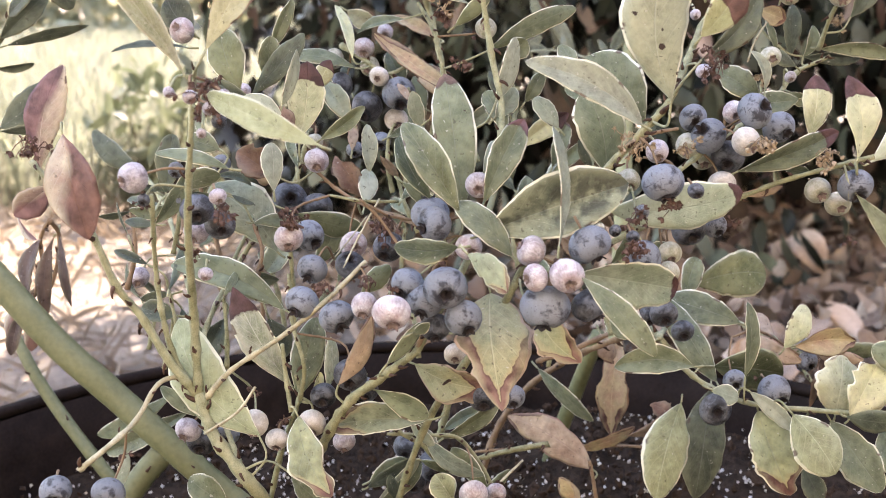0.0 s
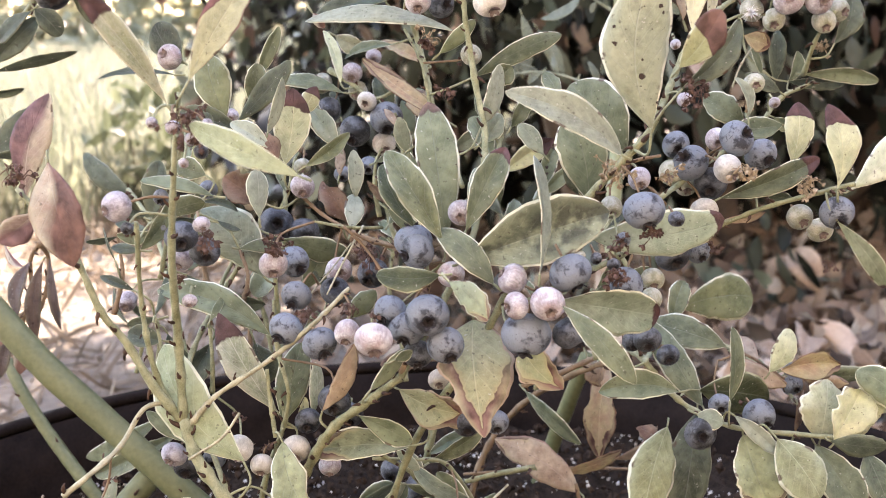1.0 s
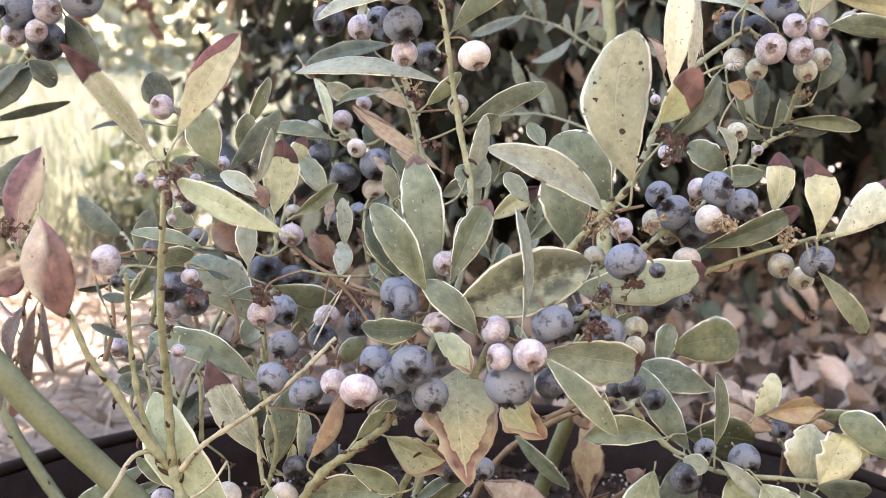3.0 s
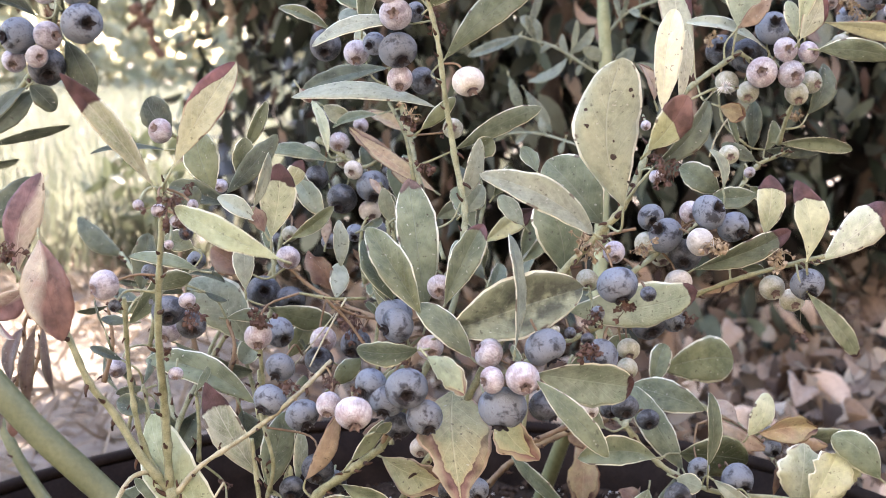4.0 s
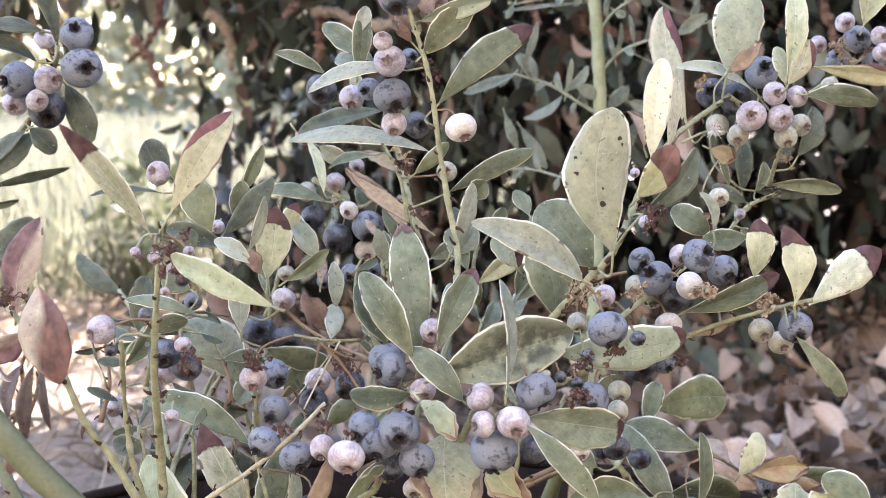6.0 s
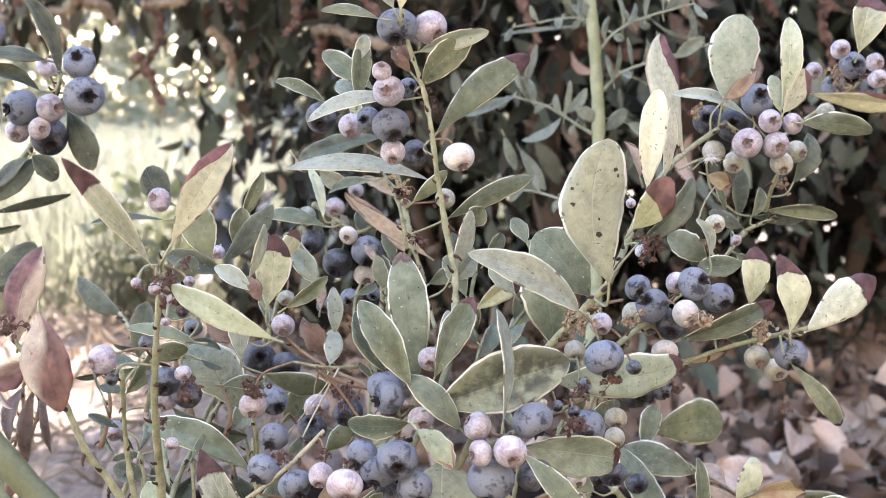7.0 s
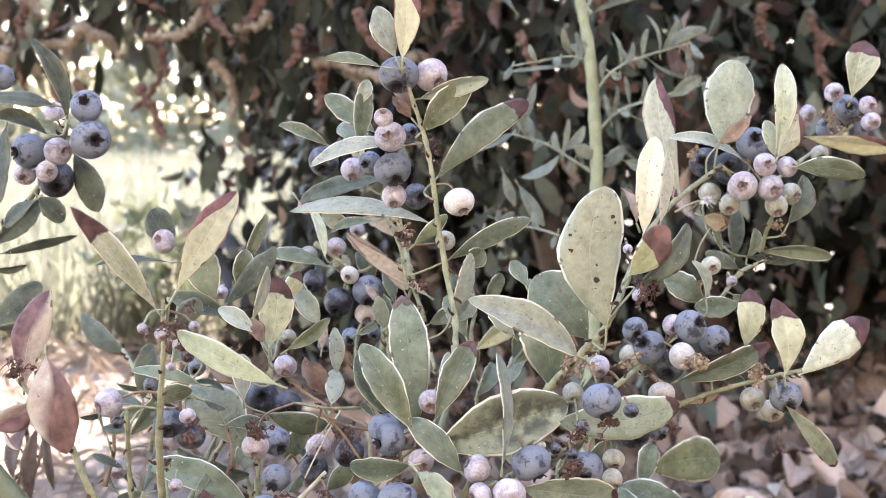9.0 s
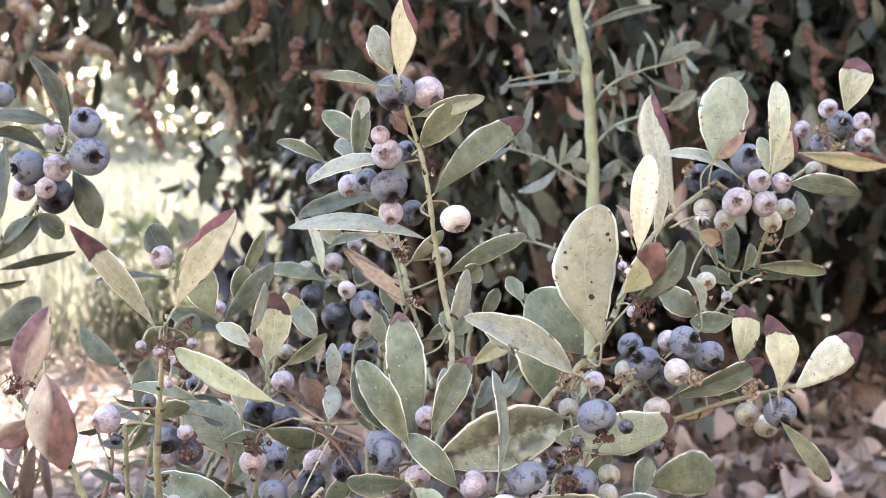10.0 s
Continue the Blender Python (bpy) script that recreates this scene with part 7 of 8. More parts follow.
berry(bush, (-0.0486, 0.5490, 0.3927), 0.0061, 'dark', (-0.30, -0.82, -0.48))
berry(bush, (-0.0358, 0.5437, 0.3830), 0.0075, 'dark', (-0.20, -0.78, -0.59))
berry(bush, (-0.0206, 0.5401, 0.3895), 0.0080, 'ripe', (0.10, -0.71, -0.70))
berry(bush, (-0.0222, 0.5461, 0.3768), 0.0056, 'white', (0.20, -0.86, -0.48))
berry(bush, (-0.0426, 0.5722, 0.4228), 0.0043, 'ripe', (-0.00, -0.93, -0.36))
berry(bush, (-0.0282, 0.5711, 0.4171), 0.0040, 'pink', (-0.00, -0.93, -0.36))
berry(bush, (-0.0234, 0.5687, 0.4010), 0.0040, 'green', (0.30, -0.94, -0.16))
berry(bush, (-0.0284, 0.5271, 0.3687), 0.0044, 'ripe', (0.00, -0.91, -0.41))
berry(bush, (-0.0169, 0.5266, 0.3708), 0.0036, 'ripe', (0.00, -0.91, -0.41))
berry(bush, (-0.0405, 0.5263, 0.3649), 0.0039, 'ripe', (0.00, -0.91, -0.41))
berry(bush, (-0.0591, 0.5267, 0.3684), 0.0039, 'green', (0.00, -0.91, -0.41))
berry(bush, (-0.0979, 0.3593, 0.3766), 0.0049, 'lilac', (-0.65, -0.74, -0.19))
berry(bush, (-0.0951, 0.3598, 0.3694), 0.0021, 'dark', (-0.00, -0.88, -0.47))
berry(bush, (-0.0502, 0.4534, 0.3695), 0.0049, 'lilac', (0.10, -0.87, -0.47))
berry(bush, (-0.0653, 0.4829, 0.3489), 0.0075, 'dark', (0.20, -0.95, 0.25))
berry(bush, (-0.0535, 0.4815, 0.3456), 0.0065, 'dark', (0.30, -0.88, -0.37))
berry(bush, (-0.0562, 0.4099, 0.3470), 0.0053, 'pink', (0.10, -0.84, -0.53))
berry(bush, (-0.0505, 0.4253, 0.3448), 0.0060, 'ripe', (0.50, -0.77, -0.39))
berry(bush, (-0.0349, 0.4389, 0.3384), 0.0053, 'pink', (0.25, -0.97, -0.06))
berry(bush, (-0.0355, 0.4284, 0.3325), 0.0058, 'dark', (0.00, -0.60, 0.80))
berry(bush, (-0.0204, 0.4197, 0.3416), 0.0059, 'dark', (-0.30, -0.82, -0.48))
berry(bush, (-0.0466, 0.3987, 0.3380), 0.0056, 'ripe', (-0.30, -0.75, -0.59))
berry(bush, (-0.0497, 0.3923, 0.3274), 0.0060, 'ripe', (-0.50, -0.71, -0.50))
berry(bush, (-0.0367, 0.3819, 0.3250), 0.0061, 'ripe', (0.40, -0.69, -0.60))
berry(bush, (-0.0267, 0.3763, 0.3305), 0.0046, 'pink', (-0.10, -0.80, -0.59))
berry(bush, (-0.0167, 0.3600, 0.3324), 0.0063, 'pink', (0.10, -0.76, -0.64))
berry(bush, (-0.0820, 0.3860, 0.3391), 0.0026, 'lilac', (0.10, -0.80, -0.59))
berry(bush, (-0.0941, 0.4015, 0.3731), 0.0029, 'ripe', (-0.00, -0.88, -0.47))
berry(bush, (-0.0898, 0.4623, 0.3670), 0.0040, 'ripe', (-0.00, -0.93, -0.36))
berry(bush, (-0.0854, 0.3921, 0.3607), 0.0057, 'dark', (0.20, -0.91, -0.37))
berry(bush, (-0.0938, 0.4010, 0.3623), 0.0042, 'ripe', (-0.50, -0.77, -0.39))
berry(bush, (-0.0744, 0.3745, 0.3681), 0.0029, 'lilac', (0.40, -0.78, -0.49))
berry(bush, (-0.0793, 0.4011, 0.3538), 0.0056, 'dark', (0.30, -0.88, -0.37))
berry(bush, (-0.0898, 0.4097, 0.3493), 0.0047, 'lilac', (-0.20, -0.78, -0.59))
berry(bush, (-0.0029, 0.3861, 0.3566), 0.0065, 'ripe', (-0.85, -0.50, -0.18))
berry(bush, (-0.0045, 0.3948, 0.3588), 0.0068, 'ripe', (-0.10, 0.30, 0.95))
berry(bush, (0.0088, 0.3843, 0.3490), 0.0046, 'pink', (0.20, -0.94, -0.26))
berry(bush, (0.0124, 0.3925, 0.3691), 0.0047, 'pink', (-0.10, -0.96, -0.26))
berry(bush, (0.0008, 0.3698, 0.3382), 0.0072, 'ripe', (0.05, -0.99, -0.15))
berry(bush, (-0.0119, 0.3788, 0.3369), 0.0062, 'ripe', (-0.60, -0.69, -0.40))
berry(bush, (-0.0064, 0.3762, 0.3321), 0.0064, 'ripe', (-0.20, -0.68, -0.71))
berry(bush, (0.0069, 0.3725, 0.3271), 0.0065, 'ripe', (0.30, -0.75, -0.59))
berry(bush, (-0.0027, 0.3808, 0.3215), 0.0054, 'dark', (-0.00, -0.71, -0.70))
berry(bush, (0.0289, 0.3671, 0.3513), 0.0054, 'pink', (-0.85, -0.05, 0.50))
berry(bush, (0.0297, 0.3582, 0.3445), 0.0045, 'pink', (-0.85, -0.53, -0.02))
berry(bush, (0.0397, 0.3573, 0.3453), 0.0057, 'pink', (0.15, -0.92, -0.37))
berry(bush, (0.0478, 0.3670, 0.3535), 0.0071, 'ripe', (0.45, -0.30, -0.84))
berry(bush, (0.0335, 0.3647, 0.3330), 0.0081, 'ripe', (-0.10, -0.35, -0.93))
berry(bush, (0.0493, 0.3732, 0.3316), 0.0065, 'dark', (0.50, -0.25, -0.83))
berry(bush, (0.0752, 0.3887, 0.3706), 0.0071, 'ripe', (0.20, -0.52, -0.83))
berry(bush, (0.0848, 0.3806, 0.3690), 0.0028, 'dark', (0.20, -0.86, -0.48))
berry(bush, (0.0775, 0.4137, 0.3782), 0.0043, 'lilac', (-0.00, -0.88, -0.47))
berry(bush, (0.0960, 0.4415, 0.3876), 0.0054, 'ripe', (-0.00, -0.97, -0.26))
berry(bush, (0.1009, 0.4368, 0.3812), 0.0070, 'ripe', (-0.60, -0.62, 0.50))
berry(bush, (0.1112, 0.4202, 0.3810), 0.0054, 'white', (0.35, -0.86, -0.38))
berry(bush, (0.1098, 0.4403, 0.3729), 0.0066, 'dark', (-0.20, -0.86, -0.48))
berry(bush, (0.0941, 0.4395, 0.3771), 0.0050, 'green', (-0.30, -0.88, -0.37))
berry(bush, (0.1020, 0.4483, 0.3710), 0.0046, 'green', (-0.00, -0.88, -0.47))
berry(bush, (0.1159, 0.4279, 0.3915), 0.0066, 'ripe', (0.45, -0.79, 0.42))
berry(bush, (0.1277, 0.4367, 0.3844), 0.0063, 'ripe', (0.40, -0.83, -0.38))
berry(bush, (0.1116, 0.4410, 0.3897), 0.0045, 'pink', (-0.00, -0.97, -0.26))
berry(bush, (0.1532, 0.4218, 0.3643), 0.0066, 'ripe', (-0.00, -0.77, -0.64))
berry(bush, (0.1427, 0.4321, 0.3609), 0.0051, 'green', (0.10, -0.93, -0.37))
berry(bush, (0.1520, 0.4362, 0.3552), 0.0050, 'green', (0.10, -0.93, -0.37))
berry(bush, (0.0961, 0.4410, 0.3441), 0.0067, 'dark', (0.20, -0.86, -0.48))
berry(bush, (0.1073, 0.4443, 0.3447), 0.0046, 'ripe', (0.20, -0.86, -0.48))
berry(bush, (0.1048, 0.4277, 0.3641), 0.0053, 'white', (-0.00, -0.88, -0.47))
berry(bush, (0.0674, 0.4121, 0.3678), 0.0043, 'green', (-0.00, -0.88, -0.47))
berry(bush, (0.0715, 0.4002, 0.3414), 0.0067, 'ripe', (-0.20, -0.78, -0.59))
berry(bush, (0.0846, 0.4181, 0.3397), 0.0044, 'green', (-0.00, -0.88, -0.47))
berry(bush, (0.0833, 0.4119, 0.3338), 0.0041, 'green', (0.10, -0.80, -0.59))
berry(bush, (0.0570, 0.3732, 0.3569), 0.0021, 'dark', (0.20, -0.78, -0.59))
berry(bush, (0.0517, 0.3730, 0.3579), 0.0018, 'green', (0.20, -0.78, -0.59))
berry(bush, (0.0629, 0.3730, 0.3549), 0.0023, 'dark', (0.20, -0.86, -0.48))
berry(bush, (0.0686, 0.3893, 0.3604), 0.0026, 'ripe', (-0.30, -0.82, -0.48))
berry(bush, (0.0865, 0.4350, 0.3116), 0.0055, 'dark', (-0.00, -0.88, -0.47))
berry(bush, (0.0813, 0.4386, 0.3097), 0.0042, 'dark', (-0.00, -0.88, -0.47))
berry(bush, (0.0680, 0.4044, 0.3198), 0.0038, 'white', (0.20, -0.91, -0.37))
berry(bush, (0.1655, 0.4989, 0.2721), 0.0045, 'ripe', (0.20, -0.91, -0.37))
berry(bush, (0.1634, 0.4989, 0.2795), 0.0031, 'ripe', (0.20, -0.91, -0.37))
berry(bush, (0.1432, 0.4729, 0.2665), 0.0073, 'ripe', (0.30, -0.85, -0.43))
berry(bush, (0.1618, 0.5157, 0.4634), 0.0077, 'ripe', (0.00, -0.87, 0.49))
berry(bush, (0.1643, 0.5020, 0.4539), 0.0053, 'pink', (0.05, -0.99, 0.10))
berry(bush, (0.1758, 0.5065, 0.4527), 0.0048, 'pink', (0.50, -0.87, 0.03))
berry(bush, (0.1542, 0.5019, 0.4440), 0.0068, 'pink', (-0.25, -0.97, 0.05))
berry(bush, (0.1670, 0.5011, 0.4432), 0.0060, 'pink', (0.10, -0.98, -0.15))
berry(bush, (0.1722, 0.5093, 0.4345), 0.0054, 'green', (-0.00, -0.81, -0.58))
berry(bush, (0.1503, 0.5091, 0.4350), 0.0051, 'green', (-0.20, -0.86, -0.48))
berry(bush, (0.1537, 0.5244, 0.4514), 0.0081, 'dark', (-0.30, -0.94, 0.14))
berry(bush, (0.1423, 0.5290, 0.4540), 0.0071, 'dark', (-0.30, -0.94, 0.14))
berry(bush, (0.1835, 0.5251, 0.4392), 0.0053, 'green', (0.40, -0.90, -0.17))
berry(bush, (0.1446, 0.5251, 0.4392), 0.0053, 'green', (-0.20, -0.91, -0.37))
berry(bush, (0.2271, 0.5784, 0.4810), 0.0069, 'ripe', (-0.05, -0.99, 0.15))
berry(bush, (0.2190, 0.5814, 0.4707), 0.0063, 'ripe', (-0.20, -0.82, 0.53))
berry(bush, (0.2353, 0.5804, 0.4706), 0.0052, 'ripe', (0.30, -0.95, -0.06))
berry(bush, (0.2329, 0.5634, 0.4821), 0.0046, 'pink', (0.20, -0.97, -0.10))
berry(bush, (0.2326, 0.5578, 0.4738), 0.0049, 'lilac', (0.20, -0.93, -0.31))
berry(bush, (0.2155, 0.5643, 0.4887), 0.0049, 'lilac', (0.00, -0.95, -0.31))
berry(bush, (0.2066, 0.5557, 0.4577), 0.0043, 'green', (0.00, -0.91, -0.41))
berry(bush, (0.2039, 0.5678, 0.4780), 0.0044, 'lilac', (0.00, -0.91, -0.41))
berry(bush, (0.1378, 0.4893, 0.4086), 0.0045, 'green', (0.00, -0.99, -0.15))
berry(bush, (0.1518, 0.5065, 0.3993), 0.0026, 'lilac', (-0.00, -0.88, -0.47))
berry(bush, (0.0912, 0.4066, 0.4074), 0.0027, 'lilac', (0.20, -0.86, -0.48))
berry(bush, (-0.1367, 0.3784, 0.2624), 0.0056, 'ripe', (0.20, -0.88, -0.43))
berry(bush, (-0.1181, 0.3786, 0.2616), 0.0060, 'ripe', (-0.20, -0.82, -0.54))
berry(bush, (-0.0713, 0.4116, 0.2751), 0.0053, 'white', (0.00, -0.84, -0.54))
berry(bush, (-0.0493, 0.4089, 0.2762), 0.0055, 'white', (0.00, -0.84, -0.54))
berry(bush, (-0.0628, 0.4094, 0.2694), 0.0043, 'white', (0.00, -0.84, -0.54))
berry(bush, (-0.0408, 0.4473, 0.2538), 0.0047, 'pink', (0.00, -0.75, -0.66))
berry(bush, (-0.1031, 0.4393, 0.2618), 0.0053, 'lilac', (-0.30, -0.85, -0.43))
berry(bush, (-0.1000, 0.4490, 0.2539), 0.0066, 'dark', (0.00, -0.91, -0.42))
berry(bush, (-0.0906, 0.4575, 0.2531), 0.0048, 'ripe', (0.00, -0.91, -0.42))
berry(bush, (-0.0977, 0.4520, 0.2678), 0.0066, 'dark', (0.00, -0.91, -0.42))
berry(bush, (-0.0344, 0.4066, 0.2960), 0.0063, 'dark', (0.00, -0.91, -0.42))
berry(bush, (-0.0453, 0.4136, 0.2855), 0.0051, 'dark', (0.00, -0.91, -0.42))
berry(bush, (-0.0302, 0.4236, 0.2842), 0.0053, 'dark', (0.00, -0.91, -0.42))
berry(bush, (-0.0041, 0.4945, 0.2231), 0.0075, 'dark', (0.00, -0.91, -0.42))
berry(bush, (-0.0176, 0.5043, 0.2286), 0.0058, 'dark', (0.00, -0.91, -0.42))
berry(bush, (-0.0132, 0.5005, 0.2130), 0.0053, 'dark', (0.00, -0.91, -0.42))
berry(bush, (-0.1335, 0.4906, 0.3130), 0.0047, 'lilac', (0.00, -0.91, -0.42))
berry(bush, (0.1165, 0.4663, 0.2609), 0.0070, 'dark', (0.00, -1.00, 0.06))
berry(bush, (0.1279, 0.4814, 0.2688), 0.0050, 'ripe', (0.00, -0.95, -0.31))
berry(bush, (0.1746, 0.5306, 0.2609), 0.0046, 'ripe', (0.00, -0.95, -0.31))
berry(bush, (0.1053, 0.4859, 0.2899), 0.0050, 'dark', (0.00, -0.95, -0.31))
berry(bush, (0.0152, 0.4138, 0.2847), 0.0056, 'dark', (0.00, -0.91, -0.42))
berry(bush, (0.0265, 0.4131, 0.2850), 0.0047, 'ripe', (0.00, -0.91, -0.42))
berry(bush, (0.0045, 0.4161, 0.3012), 0.0043, 'white', (0.00, -0.91, -0.42))
berry(bush, (0.0121, 0.4250, 0.2403), 0.0058, 'pink', (0.00, -0.91, -0.42))
berry(bush, (0.0215, 0.4331, 0.2374), 0.0041, 'pink', (0.00, -0.91, -0.42))
berry(bush, (-0.0830, 0.3496, 0.4041), 0.0018, 'lilac', (-0.00, -0.81, -0.58))
berry(bush, (-0.0755, 0.3449, 0.4031), 0.0023, 'lilac', (0.20, -0.78, -0.59))
berry(bush, (-0.0698, 0.3442, 0.3996), 0.0021, 'lilac', (0.20, -0.86, -0.48))
berry(bush, (-0.0674, 0.3458, 0.3957), 0.0023, 'dark', (0.30, -0.88, -0.37))
berry(bush, (-0.0726, 0.3446, 0.3923), 0.0016, 'lilac', (-0.00, -0.81, -0.58))
berry(bush, (-0.0691, 0.3646, 0.4023), 0.0019, 'lilac', (0.50, -0.77, -0.39))
berry(bush, (0.0837, 0.3885, 0.4269), 0.0018, 'lilac', (-0.00, -0.81, -0.58))
leaf(bush, (-0.0135, 0.4400, 0.2652), (-0.0037, 0.4400, 0.2545), 0.0052, 'pale_green', 10, 0.06, 0, 1)
leaf(bush, (-0.0077, 0.4500, 0.2550), (0.0160, 0.4400, 0.2410), 0.0083, 'pale_green', 10, 0.06, 0.08, 1)
leaf(bush, (-0.0327, 0.4700, 0.2236), (-0.0132, 0.4600, 0.2409), 0.0073, 'deep', 10, 0.06, 0, 1)
leaf(bush, (-0.0277, 0.4600, 0.2220), (-0.0098, 0.4550, 0.2430), 0.0059, 'pale', 20, 0.06, 0, 1)
leaf(bush, (0.0234, 0.4700, 0.2596), (0.0007, 0.4600, 0.2541), 0.0060, 'green', 20, 0.06, 0.08, 1)
leaf(bush, (0.0595, 0.4900, 0.2088), (0.0530, 0.4900, 0.2193), 0.0072, 'dry_yellow', 10, 0.06, 0, 1)
leaf(bush, (0.0151, 0.4700, 0.2189), (0.0298, 0.4700, 0.2308), 0.0060, 'green', 20, 0.06, 0, 1)
leaf(bush, (-0.0199, 0.4500, 0.2268), (-0.0222, 0.4500, 0.2375), 0.0053, 'deep', 10, 0.06, 0, 1)
leaf(bush, (-0.0365, 0.4300, 0.2797), (-0.0319, 0.4300, 0.2902), 0.0047, 'pale', 30, 0.06, 0, 1)
stem(bush, [(-0.0227, 0.4400, 0.2598), (-0.0056, 0.4450, 0.2574), (0.0075, 0.4500, 0.2532), (0.0201, 0.4600, 0.2306), (0.0233, 0.4600, 0.2181)], 0.0007, 0.0010, 'green')
stem(bush, [(-0.0320, 0.4300, 0.2797), (-0.0192, 0.4400, 0.2618), (-0.0056, 0.4500, 0.2480), (0.0039, 0.4600, 0.2233)], 0.0008, 0.0012, 'green')
stem(bush, [(0.0162, 0.5000, 0.2245), (0.0303, 0.5000, 0.2283), (0.0490, 0.5050, 0.2297)], 0.0011, 0.0013, 'bark')
stem(bush, [(0.0678, 0.5000, 0.2236), (0.0699, 0.5000, 0.2138), (0.0715, 0.5000, 0.2026)], 0.0009, 0.0010, 'brown')
stem(bush, [(0.0027, 0.4700, 0.2642), (0.0010, 0.4700, 0.2568), (-0.0015, 0.4750, 0.2445)], 0.0016, 0.0018, 'green')
stem(bush, [(0.0401, 0.4700, 0.2810), (0.0532, 0.4800, 0.2817), (0.0741, 0.4900, 0.2877)], 0.0010, 0.0012, 'brown')
dried_flowers(bush, (0.0112, 0.4532, 0.4640), 0.007, 14)
dried_flowers(bush, (0.1336, 0.5132, 0.4590), 0.006, 12, "golden-brown crumbly flower remains")
dried_flowers(bush, (0.1810, 0.5381, 0.4233), 0.006, 10, "golden-brown crumbly flower remains")
dried_flowers(bush, (0.0932, 0.3946, 0.4108), 0.008, 16)
dried_flowers(bush, (0.1161, 0.4104, 0.3815), 0.006, 14, "golden-brown crumbly flower remains")
dried_flowers(bush, (0.1412, 0.4196, 0.3756), 0.007, 16, "golden-brown crumbly flower remains")
dried_flowers(bush, (-0.0002, 0.4474, 0.4259), 0.004, 8)
dried_flowers(bush, (0.0672, 0.4005, 0.3832), 0.009, 16, "golden-brown crumbly flower remains")
dried_flowers(bush, (-0.0710, 0.3670, 0.3626), 0.0045, 7)
dried_flowers(bush, (-0.0715, 0.3432, 0.4055), 0.009, 12)
dried_flowers(bush, (-0.0679, 0.3426, 0.4020), 0.006, 10)
dried_flowers(bush, (-0.0232, 0.4258, 0.3499), 0.006, 12)
dried_flowers(bush, (0.0296, 0.4634, 0.4642), 0.003, 5)
dried_flowers(bush, (0.2170, 0.5713, 0.4751), 0.01, 16, "golden-brown crumbly flower remains")
dried_flowers(bush, (0.0883, 0.3852, 0.4157), 0.004, 8)
dried_flowers(bush, (-0.0052, 0.3952, 0.3485), 0.005, 8)
dried_flowers(bush, (0.0780, 0.3873, 0.3629), 0.005, 8)
dried_flowers(bush, (0.0634, 0.3657, 0.3540), 0.005, 9)
dried_flowers(bush, (-0.1371, 0.3804, 0.3847), 0.008, 14)
dried_flowers(bush, (-0.0543, 0.4062, 0.3545), 0.006, 10)
dried_flowers(bush, (-0.0241, 0.3720, 0.3408), 0.0055, 9)
dried_flowers(bush, (-0.0416, 0.3850, 0.3352), 0.0050, 8)
dried_flowers(bush, (-0.0770, 0.3950, 0.3603), 0.0060, 9)
dried_flowers(bush, (-0.0774, 0.4000, 0.4052), 0.0040, 7)
dried_flowers(bush, (-0.0889, 0.4000, 0.3442), 0.0040, 6)
dried_flowers(bush, (-0.0203, 0.4150, 0.3504), 0.0060, 9)
dried_flowers(bush, (0.0672, 0.3850, 0.3600), 0.0060, 10)
dried_flowers(bush, (0.0624, 0.3700, 0.3516), 0.0050, 9)
dried_flowers(bush, (0.0895, 0.4200, 0.3797), 0.0060, 9, "golden-brown crumbly flower remains")
dried_flowers(bush, (0.1099, 0.4300, 0.3495), 0.0040, 6)
dried_flowers(bush, (-0.0546, 0.4050, 0.3547), 0.0050, 8)
dried_flowers(bush, (-0.1054, 0.4000, 0.3629), 0.0040, 7)
dried_flowers(bush, (-0.0562, 0.4700, 0.4017), 0.0040, 6)
dried_flowers(bush, (0.1382, 0.5000, 0.3993), 0.0050, 8, "golden-brown crumbly flower remains")
dried_flowers(bush, (0.0003, 0.4500, 0.4278), 0.0060, 9, "golden-brown crumbly flower remains")
dried_flowers(bush, (0.0071, 0.4300, 0.4094), 0.0050, 7)
stem(bush, [(-0.0293, 0.4000, 0.3630), (-0.0224, 0.4020, 0.3553), (-0.0142, 0.4000, 0.3443)], 0.0006, 0.0005, 'brown')
stem(bush, [(-0.0266, 0.4020, 0.3605), (-0.0195, 0.4050, 0.3562), (-0.0116, 0.4100, 0.3536)], 0.0005, 0.0006, 'brown')
stem(bush, [(-0.0347, 0.3900, 0.3405), (-0.0305, 0.4000, 0.3484), (-0.0230, 0.4100, 0.3615)], 0.0003, 0.0004, 'pale')
stem(bush, [(-0.0430, 0.4300, 0.3594), (-0.0300, 0.4300, 0.3572), (-0.0172, 0.4350, 0.3562)], 0.0006, 0.0007, 'bark')
stem(bush, [(-0.0112, 0.4500, 0.3648), (-0.0075, 0.4400, 0.3552), (-0.0050, 0.4300, 0.3460)], 0.0007, 0.0008, 'brown')
stem(bush, [(-0.0557, 0.4100, 0.3418), (-0.0558, 0.4150, 0.3274), (-0.0564, 0.4200, 0.3081)], 0.0008, 0.0010, 'green')
stem(bush, [(-0.0598, 0.4100, 0.3068), (-0.0587, 0.4100, 0.2935), (-0.0565, 0.4050, 0.2819)], 0.0008, 0.0009, 'green')
stem(bush, [(0.0811, 0.4300, 0.3617), (0.0839, 0.4200, 0.3570), (0.0751, 0.4100, 0.3505)], 0.0004, 0.0004, 'brown')
stem(bush, [(0.0674, 0.4100, 0.3675), (0.0678, 0.4000, 0.3610), (0.0651, 0.3850, 0.3550)], 0.0004, 0.0005, 'bark')
